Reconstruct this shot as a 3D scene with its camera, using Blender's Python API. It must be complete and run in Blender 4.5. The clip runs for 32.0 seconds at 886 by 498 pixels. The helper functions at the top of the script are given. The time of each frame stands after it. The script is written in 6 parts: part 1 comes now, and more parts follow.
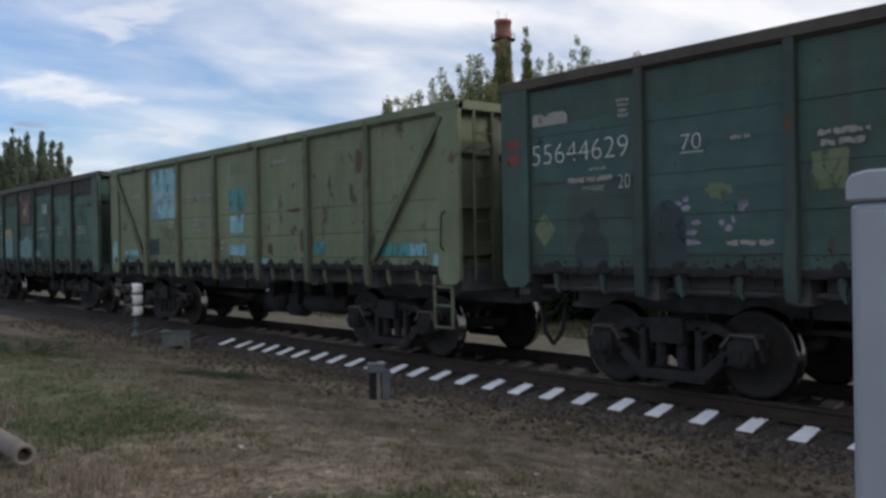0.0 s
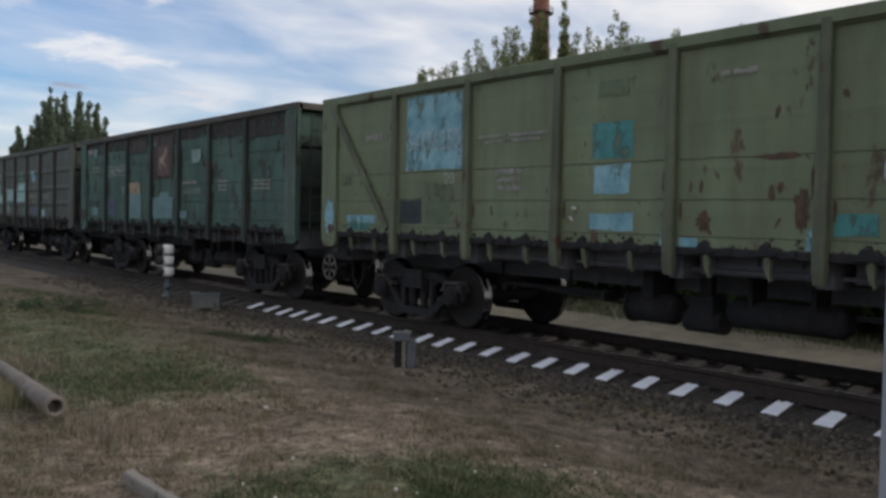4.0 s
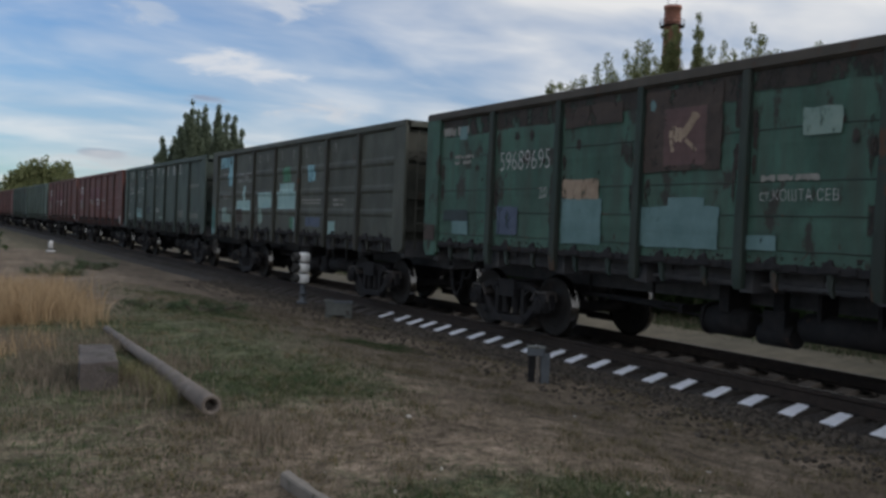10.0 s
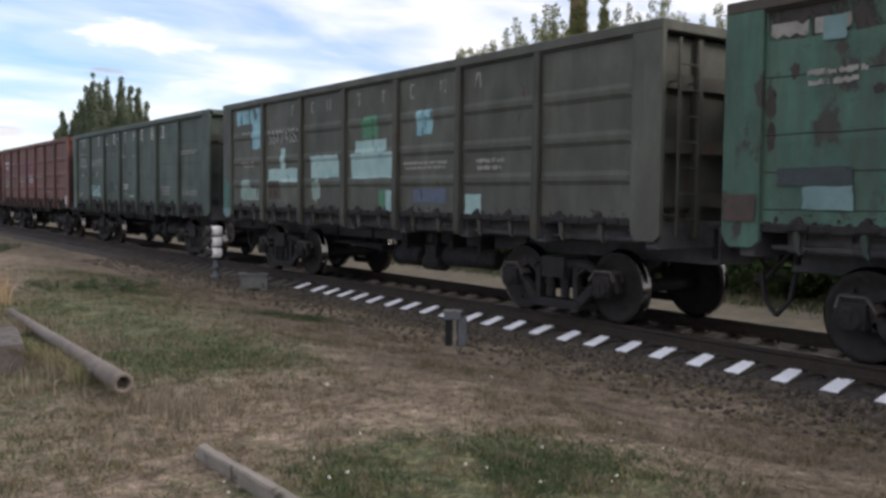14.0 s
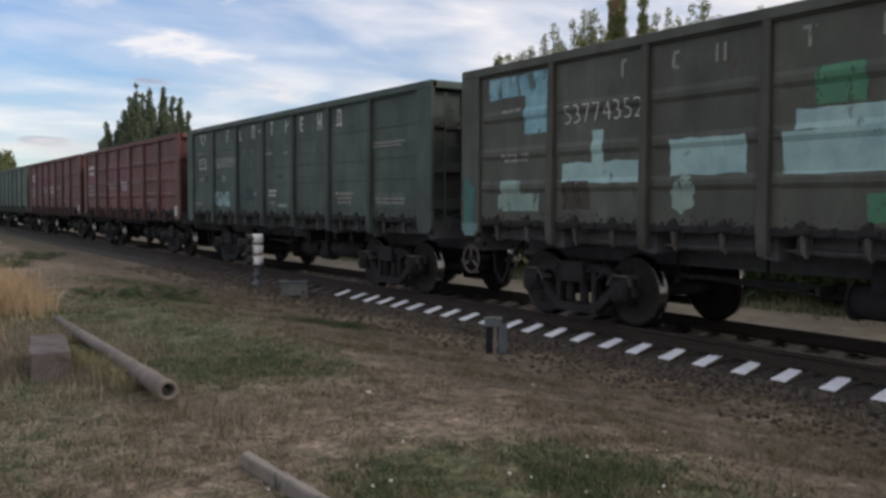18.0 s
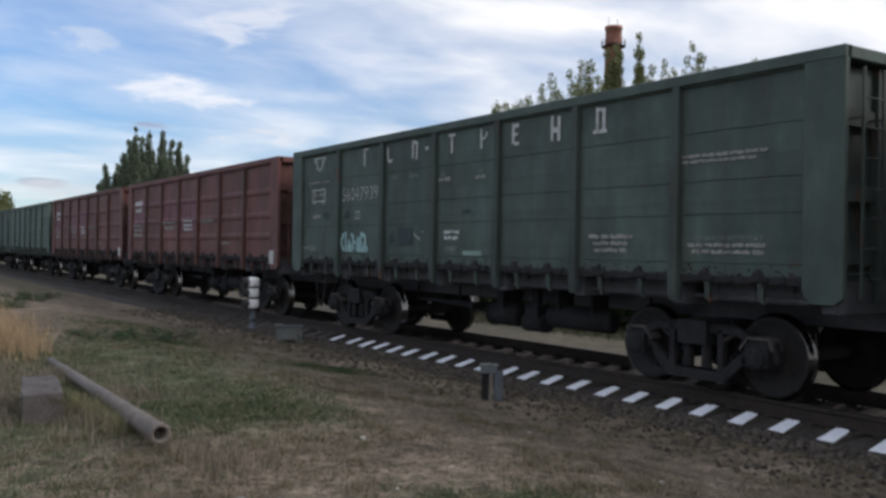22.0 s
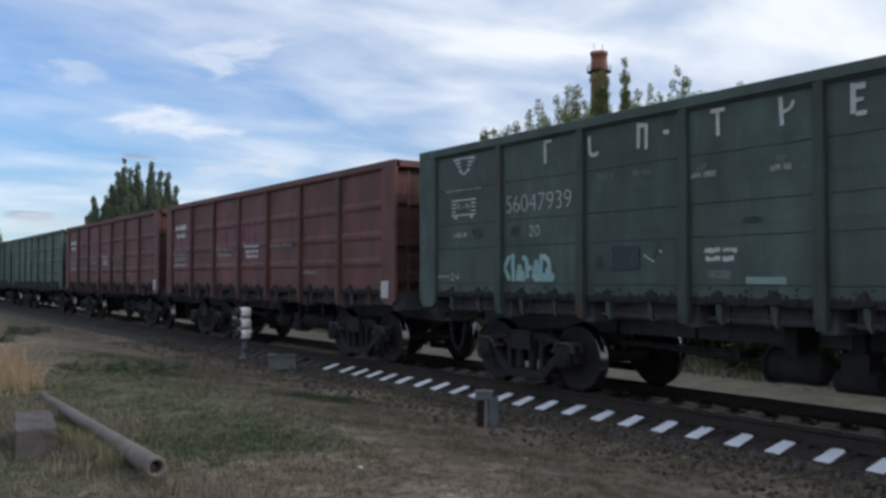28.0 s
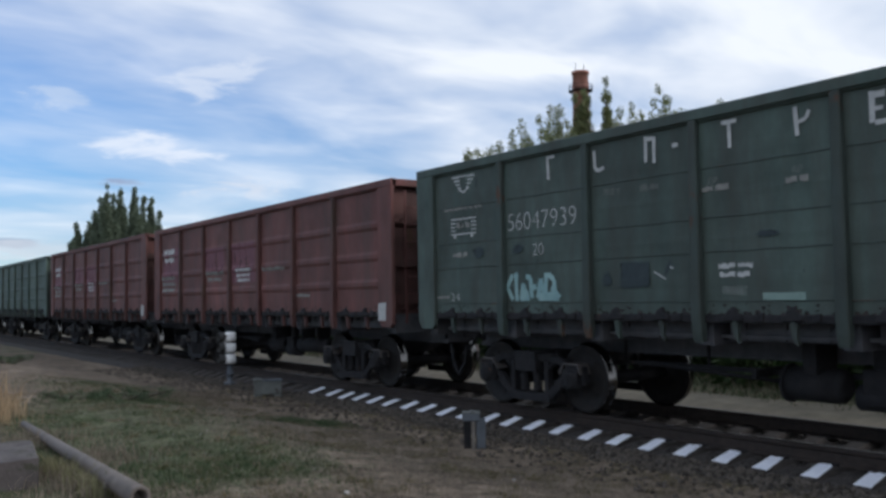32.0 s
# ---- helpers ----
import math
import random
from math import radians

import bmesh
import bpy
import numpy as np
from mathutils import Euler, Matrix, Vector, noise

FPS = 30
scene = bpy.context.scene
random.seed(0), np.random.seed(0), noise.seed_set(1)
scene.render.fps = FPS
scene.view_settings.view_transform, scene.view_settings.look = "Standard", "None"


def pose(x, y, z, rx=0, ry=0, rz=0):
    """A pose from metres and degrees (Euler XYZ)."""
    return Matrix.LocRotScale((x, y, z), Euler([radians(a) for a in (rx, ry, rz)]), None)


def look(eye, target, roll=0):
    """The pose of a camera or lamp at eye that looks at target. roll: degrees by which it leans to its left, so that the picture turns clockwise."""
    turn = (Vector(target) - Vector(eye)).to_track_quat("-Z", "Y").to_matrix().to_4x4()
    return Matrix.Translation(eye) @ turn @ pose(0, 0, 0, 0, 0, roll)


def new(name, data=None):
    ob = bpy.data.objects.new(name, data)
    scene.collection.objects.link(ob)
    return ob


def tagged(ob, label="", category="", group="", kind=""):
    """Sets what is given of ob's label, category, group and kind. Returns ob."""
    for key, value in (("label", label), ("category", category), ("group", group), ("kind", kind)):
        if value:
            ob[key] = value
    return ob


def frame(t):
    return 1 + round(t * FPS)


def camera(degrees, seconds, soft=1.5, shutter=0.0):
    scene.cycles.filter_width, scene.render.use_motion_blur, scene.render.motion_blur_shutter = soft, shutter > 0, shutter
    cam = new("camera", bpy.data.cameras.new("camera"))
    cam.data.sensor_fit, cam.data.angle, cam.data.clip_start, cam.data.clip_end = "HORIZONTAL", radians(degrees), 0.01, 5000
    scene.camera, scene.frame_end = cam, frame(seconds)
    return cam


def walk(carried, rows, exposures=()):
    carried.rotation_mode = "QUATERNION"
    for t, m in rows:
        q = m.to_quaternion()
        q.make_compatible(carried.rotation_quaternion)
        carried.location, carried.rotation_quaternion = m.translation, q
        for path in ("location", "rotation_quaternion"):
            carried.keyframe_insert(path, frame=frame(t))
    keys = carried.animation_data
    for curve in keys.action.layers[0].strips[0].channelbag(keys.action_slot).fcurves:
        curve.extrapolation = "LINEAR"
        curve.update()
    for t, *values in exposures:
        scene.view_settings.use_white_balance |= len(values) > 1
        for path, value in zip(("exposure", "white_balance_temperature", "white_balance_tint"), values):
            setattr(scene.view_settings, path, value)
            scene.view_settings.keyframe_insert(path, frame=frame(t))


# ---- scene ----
cam = camera(52.36, 32.0, soft=3.0)
PATH = [
    (0.0, pose(0.112, -0.100, 1.584, 89.71, 0.96, -39.82)),
    (0.5, pose(0.111, -0.091, 1.579, 89.04, 0.80, -37.77)),
    (1.0, pose(0.113, -0.084, 1.575, 88.93, 0.64, -37.22)),
    (1.5, pose(0.110, -0.089, 1.577, 89.38, -0.01, -37.41)),
    (2.0, pose(0.108, -0.095, 1.581, 89.67, -0.27, -37.92)),
    (2.5, pose(0.111, -0.092, 1.579, 89.76, -0.50, -38.16)),
    (3.0, pose(0.127, -0.084, 1.562, 89.63, -0.85, -38.29)),
    (3.5, pose(0.124, -0.088, 1.562, 88.80, -0.98, -38.47)),
    (4.0, pose(0.115, -0.099, 1.558, 87.99, -1.03, -37.92)),
    (4.5, pose(0.119, -0.078, 1.562, 87.58, -1.21, -36.58)),
    (6.5, pose(0.119, -0.134, 1.573, 86.54, 0.43, -38.65)),
    (7.0, pose(0.111, -0.130, 1.568, 85.97, 0.38, -37.62)),
    (7.5, pose(0.110, -0.119, 1.562, 85.45, 0.30, -36.85)),
    (8.0, pose(0.105, -0.121, 1.569, 85.98, -0.35, -37.20)),
    (8.5, pose(0.095, -0.097, 1.563, 86.78, -1.28, -36.37)),
    (9.0, pose(0.063, -0.054, 1.564, 87.22, -1.90, -34.78)),
    (9.5, pose(0.005, 0.014, 1.554, 87.86, -1.65, -33.40)),
    (10.0, pose(-0.037, 0.047, 1.545, 88.63, -2.32, -30.23)),
    (10.5, pose(-0.037, 0.100, 1.514, 87.62, -2.46, -26.67)),
    (11.0, pose(-0.041, 0.108, 1.515, 87.68, -2.05, -27.42)),
    (11.5, pose(-0.043, 0.077, 1.530, 88.89, -1.84, -29.89)),
    (12.0, pose(-0.039, 0.057, 1.534, 89.01, -2.15, -31.90)),
    (12.5, pose(-0.035, 0.029, 1.534, 88.56, -2.39, -33.30)),
    (13.0, pose(-0.024, 0.023, 1.527, 87.94, -1.78, -34.23)),
    (13.5, pose(-0.027, 0.016, 1.534, 87.29, -0.97, -34.70)),
    (14.0, pose(-0.021, 0.002, 1.530, 86.72, -0.51, -35.58)),
    (14.5, pose(-0.013, 0.001, 1.530, 86.52, -0.25, -36.08)),
    (16.5, pose(-0.024, 0.024, 1.535, 86.69, 0.47, -35.86)),
    (17.0, pose(-0.022, 0.034, 1.534, 87.19, 0.23, -34.78)),
    (17.5, pose(-0.028, 0.034, 1.534, 87.63, -0.06, -33.80)),
    (18.0, pose(-0.028, 0.037, 1.532, 87.14, -0.18, -33.17)),
    (18.5, pose(-0.028, 0.040, 1.531, 87.09, -0.42, -33.24)),
    (19.0, pose(-0.033, 0.035, 1.530, 87.40, -0.95, -32.65)),
    (19.5, pose(-0.038, 0.029, 1.528, 87.61, -2.09, -31.69)),
    (20.0, pose(-0.037, 0.034, 1.526, 88.08, -1.97, -31.14)),
    (20.5, pose(-0.030, 0.045, 1.523, 88.69, -0.97, -31.74)),
    (21.0, pose(-0.027, 0.047, 1.525, 88.94, -0.95, -33.07)),
    (21.5, pose(-0.033, 0.040, 1.526, 89.21, -0.99, -33.22)),
    (22.0, pose(-0.035, 0.045, 1.522, 90.08, -0.87, -33.40)),
    (22.5, pose(-0.045, 0.039, 1.522, 90.26, -0.69, -33.89)),
    (23.0, pose(-0.047, 0.034, 1.520, 90.03, -0.73, -34.13)),
    (23.5, pose(-0.042, 0.039, 1.519, 89.54, -0.70, -34.12)),
    (24.0, pose(-0.041, 0.041, 1.518, 89.16, -0.26, -34.94)),
    (24.5, pose(-0.046, 0.035, 1.518, 90.40, 0.11, -35.64)),
    (25.0, pose(-0.033, 0.051, 1.517, 90.47, 0.19, -33.64)),
    (25.5, pose(-0.036, 0.050, 1.517, 90.26, -0.26, -32.90)),
    (26.0, pose(-0.040, 0.053, 1.512, 91.28, -0.30, -33.21)),
    (26.5, pose(-0.042, 0.049, 1.513, 92.10, -0.47, -33.25)),
    (28.5, pose(-0.090, 0.044, 1.534, 91.71, 0.21, -34.25)),
    (29.0, pose(-0.100, 0.029, 1.537, 92.03, 0.09, -34.56)),
    (29.5, pose(-0.100, 0.031, 1.539, 92.38, -0.21, -35.38)),
    (30.0, pose(-0.095, 0.026, 1.541, 92.60, -0.23, -35.64)),
    (30.5, pose(-0.070, 0.044, 1.536, 92.65, 0.33, -35.26)),
    (31.0, pose(-0.069, 0.048, 1.536, 92.65, 0.91, -35.14)),
    (31.5, pose(-0.066, 0.047, 1.537, 92.76, 1.16, -35.16)),
    (32.0, pose(-0.059, 0.043, 1.538, 93.05, 1.07, -34.91)),
]
walk(cam, PATH, exposures=[(0.0, 0.43, 6350, 12), (2.0, 0.45, 6500, 12), (4.0, 0.37, 6600, 12), (7.0, 0.85, 7200, 16), (8.0, 0.78, 7500, 22), (9.0, 0.6, 7100, 22), (10.0, 0.12, 6400, 10), (11.0, 0.56, 6600, 12), (12.0, 0.47, 6400, 11), (13.0, 0.56, 6350, 10), (14.0, 0.97, 6900, 16), (17.0, 0.58, 6900, 15), (20.0, 0.5, 6700, 14), (22.0, 0.50, 6350, 12), (23.0, 0.28, 6300, 12), (24.0, 0.45, 6450, 12), (26.0, 0.43, 6100, 10), (32.0, 0.41, 5950, 10)])

# ---- light: hazy evening sky with thin cloud, a veiled soft sun beyond the right of the view ----
SUN_AZ, SUN_EL = 140.0, 30.0
world = bpy.data.worlds.new("sky")
scene.world = world
world.use_nodes = True
wt = world.node_tree
wt.nodes.clear()


def wnode(kind, **props):
    n = wt.nodes.new(kind)
    for k, v in props.items():
        if k == "operation":
            n.operation = v
        elif k == "blend":
            n.blend_type = v
        else:
            n.inputs[k].default_value = v
    return n


def wlink(a, b):
    wt.links.new(a, b)


w_sky = wt.nodes.new("ShaderNodeTexSky")
w_sky.sky_type = "NISHITA"
w_sky.sun_disc = False
w_sky.sun_elevation = radians(SUN_EL)
w_sky.sun_rotation = radians(SUN_AZ)
w_sky.air_density, w_sky.dust_density, w_sky.ozone_density = 1.0, 0.4, 2.5
w_tc = wt.nodes.new("ShaderNodeTexCoord")
w_sep = wt.nodes.new("ShaderNodeSeparateXYZ")
wlink(w_tc.outputs["Generated"], w_sep.inputs[0])
w_h = wnode("ShaderNodeMath", operation="MAXIMUM")
w_h.inputs[1].default_value = 0.0
wlink(w_sep.outputs[2], w_h.inputs[0])
w_h2 = wnode("ShaderNodeMath", operation="ADD")
w_h2.inputs[1].default_value = 0.16
wlink(w_h.outputs[0], w_h2.inputs[0])
w_px = wnode("ShaderNodeMath", operation="DIVIDE")
w_py = wnode("ShaderNodeMath", operation="DIVIDE")
wlink(w_sep.outputs[0], w_px.inputs[0])
wlink(w_sep.outputs[1], w_py.inputs[0])
wlink(w_h2.outputs[0], w_px.inputs[1])
wlink(w_h2.outputs[0], w_py.inputs[1])
w_pl = wt.nodes.new("ShaderNodeCombineXYZ")
wlink(w_px.outputs[0], w_pl.inputs[0])
wlink(w_py.outputs[0], w_pl.inputs[1])
w_map = wt.nodes.new("ShaderNodeMapping")
w_map.inputs["Rotation"].default_value = (0, 0, radians(-38))
w_map.inputs["Scale"].default_value = (0.78, 1.2, 1.0)
w_map.inputs["Location"].default_value = (0.4, 2.3, 0.0)
wlink(w_pl.outputs[0], w_map.inputs[0])
w_n1 = wnode("ShaderNodeTexNoise", Scale=0.8, Detail=5.0, Roughness=0.52, Distortion=0.3)
wlink(w_map.outputs[0], w_n1.inputs["Vector"])
w_n2 = wnode("ShaderNodeTexNoise", Scale=2.1, Detail=4.5, Roughness=0.50, Distortion=0.35)
wlink(w_map.outputs[0], w_n2.inputs["Vector"])
w_mixn = wnode("ShaderNodeMath", operation="MULTIPLY_ADD")
w_mixn.inputs[1].default_value = 0.45
wlink(w_n2.outputs["Fac"], w_mixn.inputs[0])
w_n1s = wnode("ShaderNodeMath", operation="MULTIPLY")
w_n1s.inputs[1].default_value = 0.55
wlink(w_n1.outputs["Fac"], w_n1s.inputs[0])
wlink(w_n1s.outputs[0], w_mixn.inputs[2])
# cloud thickens away from the clear quarter of the sky
w_dot = wt.nodes.new("ShaderNodeVectorMath")
w_dot.operation = "DOT_PRODUCT"
w_dot.inputs[1].default_value = (math.sin(radians(160)), math.cos(radians(160)), 0.25)
wlink(w_tc.outputs["Generated"], w_dot.inputs[0])
w_bias = wnode("ShaderNodeMath", operation="MULTIPLY_ADD")
w_bias.inputs[1].default_value = 0.44
wlink(w_dot.outputs["Value"], w_bias.inputs[0])
w_off = wnode("ShaderNodeMath", operation="ADD")
w_off.inputs[1].default_value = 0.388
wlink(w_mixn.outputs[0], w_off.inputs[0])
wlink(w_off.outputs[0], w_bias.inputs[2])
w_ramp = wt.nodes.new("ShaderNodeValToRGB")
w_ramp.color_ramp.elements[0].position, w_ramp.color_ramp.elements[0].color = 0.36, (0, 0, 0, 1)
w_ramp.color_ramp.elements[1].position, w_ramp.color_ramp.elements[1].color = 0.76, (1, 1, 1, 1)
wlink(w_bias.outputs[0], w_ramp.inputs[0])
w_ccol = wt.nodes.new("ShaderNodeValToRGB")
w_ccol.color_ramp.elements[0].position, w_ccol.color_ramp.elements[0].color = 0.34, (0.60, 0.67, 0.78, 1)
w_ccol.color_ramp.elements[1].position, w_ccol.color_ramp.elements[1].color = 0.64, (0.98, 0.98, 0.98, 1)
wlink(w_n2.outputs["Fac"], w_ccol.inputs[0])
w_cs = wt.nodes.new("ShaderNodeVectorMath")
w_cs.operation = "SCALE"
w_cs.inputs["Scale"].default_value = 4.9
wlink(w_ccol.outputs[0], w_cs.inputs[0])
# paler, less glaring air near the horizon
w_hz = wt.nodes.new("ShaderNodeValToRGB")
w_hz.color_ramp.elements[0].position, w_hz.color_ramp.elements[0].color = 0.0, (0.38, 0.485, 0.57, 1)
w_hz.color_ramp.elements[1].position, w_hz.color_ramp.elements[1].color = 0.50, (0.46, 0.61, 0.81, 1)
wlink(w_h.outputs[0], w_hz.inputs[0])
w_air = wt.nodes.new("ShaderNodeMixRGB")
w_air.blend_type = "MULTIPLY"
w_air.inputs[0].default_value = 1.0
wlink(w_sky.outputs[0], w_air.inputs[1])
wlink(w_hz.outputs[0], w_air.inputs[2])
w_mix = wt.nodes.new("ShaderNodeMixRGB")
wlink(w_ramp.outputs[0], w_mix.inputs[0])
wlink(w_air.outputs[0], w_mix.inputs[1])
wlink(w_cs.outputs[0], w_mix.inputs[2])


def wisp(az, el, half_w, half_h, tilt, colour, amount, below):
    """A single drawn-out cloud at a heading and height (degrees), frayed by the cloud noise; returns the sky with it."""
    a, e = radians(az), radians(el)
    side = Vector((math.cos(a), -math.sin(a), 0))
    upw = Vector((-math.sin(a) * math.sin(e), -math.cos(a) * math.sin(e), math.cos(e)))
    c, s = math.cos(radians(tilt)), math.sin(radians(tilt))
    total = None
    for vec, half in ((side * c + upw * s, half_w), (upw * c - side * s, half_h)):
        centre = Vector((math.sin(a) * math.cos(e), math.cos(a) * math.cos(e), math.sin(e))).dot(vec)
        d = wt.nodes.new("ShaderNodeVectorMath")
        d.operation = "DOT_PRODUCT"
        d.inputs[1].default_value = vec
        wlink(w_tc.outputs["Generated"], d.inputs[0])
        m1 = wnode("ShaderNodeMath", operation="MULTIPLY_ADD")
        k = 1.0 / math.sin(radians(half))
        m1.inputs[1].default_value, m1.inputs[2].default_value = k, -centre * k
        wlink(d.outputs["Value"], m1.inputs[0])
        m2 = wnode("ShaderNodeMath", operation="POWER")
        ab = wnode("ShaderNodeMath", operation="ABSOLUTE")
        wlink(m1.outputs[0], ab.inputs[0])
        wlink(ab.outputs[0], m2.inputs[0])
        m2.inputs[1].default_value = 2.0
        if total is None:
            total = m2.outputs[0]
        else:
            ad = wnode("ShaderNodeMath", operation="ADD")
            wlink(total, ad.inputs[0])
            wlink(m2.outputs[0], ad.inputs[1])
            total = ad.outputs[0]
    fr = wnode("ShaderNodeMath", operation="MULTIPLY_ADD")
    fr.inputs[1].default_value, fr.inputs[2].default_value = -5.0, 2.6
    wlink(w_n3.outputs["Fac"], fr.inputs[0])
    ad = wnode("ShaderNodeMath", operation="ADD")
    wlink(total, ad.inputs[0])
    wlink(fr.outputs[0], ad.inputs[1])
    rg = wt.nodes.new("ShaderNodeMapRange")
    rg.interpolation_type = "SMOOTHSTEP"
    rg.inputs["From Min"].default_value, rg.inputs["From Max"].default_value = 1.1, 0.0
    rg.inputs["To Min"].default_value, rg.inputs["To Max"].default_value = 0.0, amount
    wlink(ad.outputs[0], rg.inputs["Value"])
    mx = wt.nodes.new("ShaderNodeMixRGB")
    mx.inputs[2].default_value = (*colour, 1)
    wlink(rg.outputs[0], mx.inputs[0])
    wlink(below, mx.inputs[1])
    return mx.outputs[0]


w_map3 = wt.nodes.new("ShaderNodeMapping")
w_map3.inputs["Scale"].default_value = (14.0, 14.0, 48.0)
wlink(w_tc.outputs["Generated"], w_map3.inputs[0])
w_n3 = wnode("ShaderNodeTexNoise", Scale=1.0, Detail=6.0, Roughness=0.6, Distortion=0.6)
wlink(w_map3.outputs[0], w_n3.inputs["Vector"])
sky_out = w_mix.outputs[0]
for az, el, hw, hh, tilt, colour, amount in ((16.9, 9.25, 4.2, 0.95, -5, (4.3, 4.4, 4.6), 0.8), (22.6, 6.8, 3.6, 0.9, 3, (3.9, 3.95, 4.1), 0.7), (12.0, 11.8, 3.0, 0.7, -6, (3.4, 3.7, 4.1), 0.45),
                                             (21.0, 13.6, 4.0, 1.2, 14, (4.1, 4.2, 4.4), 0.6), (15.6, 7.15, 1.5, 0.32, -3, (1.7, 1.9, 2.5), 0.7), (9.3, 3.6, 1.6, 0.35, -2, (1.8, 2.0, 2.5), 0.6),
                                             (10.5, 3.0, 5.0, 0.8, 2, (3.6, 3.6, 3.7), 0.55)):
    sky_out = wisp(az, el, hw, hh, tilt, colour, amount, sky_out)
w_bg = wt.nodes.new("ShaderNodeBackground")
w_bg.inputs["Strength"].default_value = 0.15
wlink(sky_out, w_bg.inputs[0])
w_out = wt.nodes.new("ShaderNodeOutputWorld")
wlink(w_bg.outputs[0], w_out.inputs[0])

sun_data = bpy.data.lights.new("sun", "SUN")
sun_data.energy, sun_data.angle, sun_data.color = 1.1, radians(20), (1.0, 0.92, 0.84)
sun = new("sun", sun_data)
_a, _e = radians(SUN_AZ), radians(SUN_EL)
sun.matrix_world = look((60 * math.sin(_a) * math.cos(_e), 60 * math.cos(_a) * math.cos(_e), 60 * math.sin(_e)), (0, 0, 0))

# ---- materials ----
def surface(name, c1, c2, scale=6.0, rough=0.8, metal=0.0, bump=0.15, bump_scale=40.0, spots=None, spot_at=0.62, spot_scale=3.0,
            per_piece=0.0, spec=0.4, streak=1.0, grime=None, worn=0.0):
    """Two-tone surface with broad and fine variation, optional patches of a third colour, fine relief."""
    m = bpy.data.materials.new(name)
    m.use_nodes = True
    nt = m.node_tree
    bsdf = nt.nodes["Principled BSDF"]
    tc = nt.nodes.new("ShaderNodeTexCoord")
    mp = nt.nodes.new("ShaderNodeMapping")
    mp.inputs["Scale"].default_value = (1, 1, streak)
    nt.links.new(tc.outputs["Object"], mp.inputs[0])
    vec = mp.outputs[0]
    if per_piece or spots:
        oi = nt.nodes.new("ShaderNodeObjectInfo")
        sc = nt.nodes.new("ShaderNodeVectorMath")
        sc.operation = "SCALE"
        sc.inputs[0].default_value = (17.0, 29.0, 11.0)
        nt.links.new(oi.outputs["Random"], sc.inputs["Scale"])
        ad = nt.nodes.new("ShaderNodeVectorMath")
        nt.links.new(vec, ad.inputs[0])
        nt.links.new(sc.outputs[0], ad.inputs[1])
        vec = ad.outputs[0]
    n1 = nt.nodes.new("ShaderNodeTexNoise")
    n1.inputs["Scale"].default_value, n1.inputs["Detail"].default_value, n1.inputs["Roughness"].default_value = scale, 8, 0.65
    nt.links.new(vec, n1.inputs["Vector"])
    ramp = nt.nodes.new("ShaderNodeValToRGB")
    ramp.color_ramp.elements[0].position, ramp.color_ramp.elements[0].color = 0.34, (*c1, 1)
    ramp.color_ramp.elements[1].position, ramp.color_ramp.elements[1].color = 0.68, (*c2, 1)
    nt.links.new(n1.outputs["Fac"], ramp.inputs[0])
    col = ramp.outputs[0]
    if spots:
        n2 = nt.nodes.new("ShaderNodeTexNoise")
        n2.inputs["Scale"].default_value, n2.inputs["Detail"].default_value = spot_scale, 9
        n2.inputs["Roughness"].default_value = 0.62
        nt.links.new(vec, n2.inputs["Vector"])
        r2 = nt.nodes.new("ShaderNodeValToRGB")
        r2.color_ramp.elements[0].position, r2.color_ramp.elements[0].color = spot_at, (0, 0, 0, 1)
        r2.color_ramp.elements[1].position, r2.color_ramp.elements[1].color = spot_at + 0.05, (1, 1, 1, 1)
        nt.links.new(n2.outputs["Fac"], r2.inputs[0])
        mx = nt.nodes.new("ShaderNodeMixRGB")
        mx.inputs[2].default_value = (*spots, 1)
        nt.links.new(r2.outputs[0], mx.inputs[0])
        nt.links.new(col, mx.inputs[1])
        col = mx.outputs[0]
    if grime:
        mg = nt.nodes.new("ShaderNodeMapping")
        mg.inputs["Scale"].default_value = (1.0, 2.2, 0.35)
        nt.links.new(vec, mg.inputs[0])
        ng = nt.nodes.new("ShaderNodeTexNoise")
        ng.inputs["Scale"].default_value, ng.inputs["Detail"].default_value, ng.inputs["Roughness"].default_value = 1.7, 10, 0.7
        nt.links.new(mg.outputs[0], ng.inputs["Vector"])
        rg = nt.nodes.new("ShaderNodeValToRGB")
        rg.color_ramp.elements[0].position, rg.color_ramp.elements[0].color = 0.40, (0, 0, 0, 1)
        rg.color_ramp.elements[1].position, rg.color_ramp.elements[1].color = 0.78, (0.75, 0.75, 0.75, 1)
        nt.links.new(ng.outputs["Fac"], rg.inputs[0])
        mg2 = nt.nodes.new("ShaderNodeMixRGB")
        mg2.inputs[2].default_value = (*grime, 1)
        nt.links.new(rg.outputs[0], mg2.inputs[0])
        nt.links.new(col, mg2.inputs[1])
        col = mg2.outputs[0]
    if per_piece:
        hv = nt.nodes.new("ShaderNodeHueSaturation")
        ma = nt.nodes.new("ShaderNodeMath")
        ma.operation = "MULTIPLY_ADD"
        ma.inputs[1].default_value, ma.inputs[2].default_value = per_piece, 1 - per_piece / 2
        nt.links.new(oi.outputs["Random"], ma.inputs[0])
        nt.links.new(ma.outputs[0], hv.inputs["Value"])
        nt.links.new(col, hv.inputs["Color"])
        col = hv.outputs[0]
    nt.links.new(col, bsdf.inputs["Base Color"])
    n3 = nt.nodes.new("ShaderNodeTexNoise")
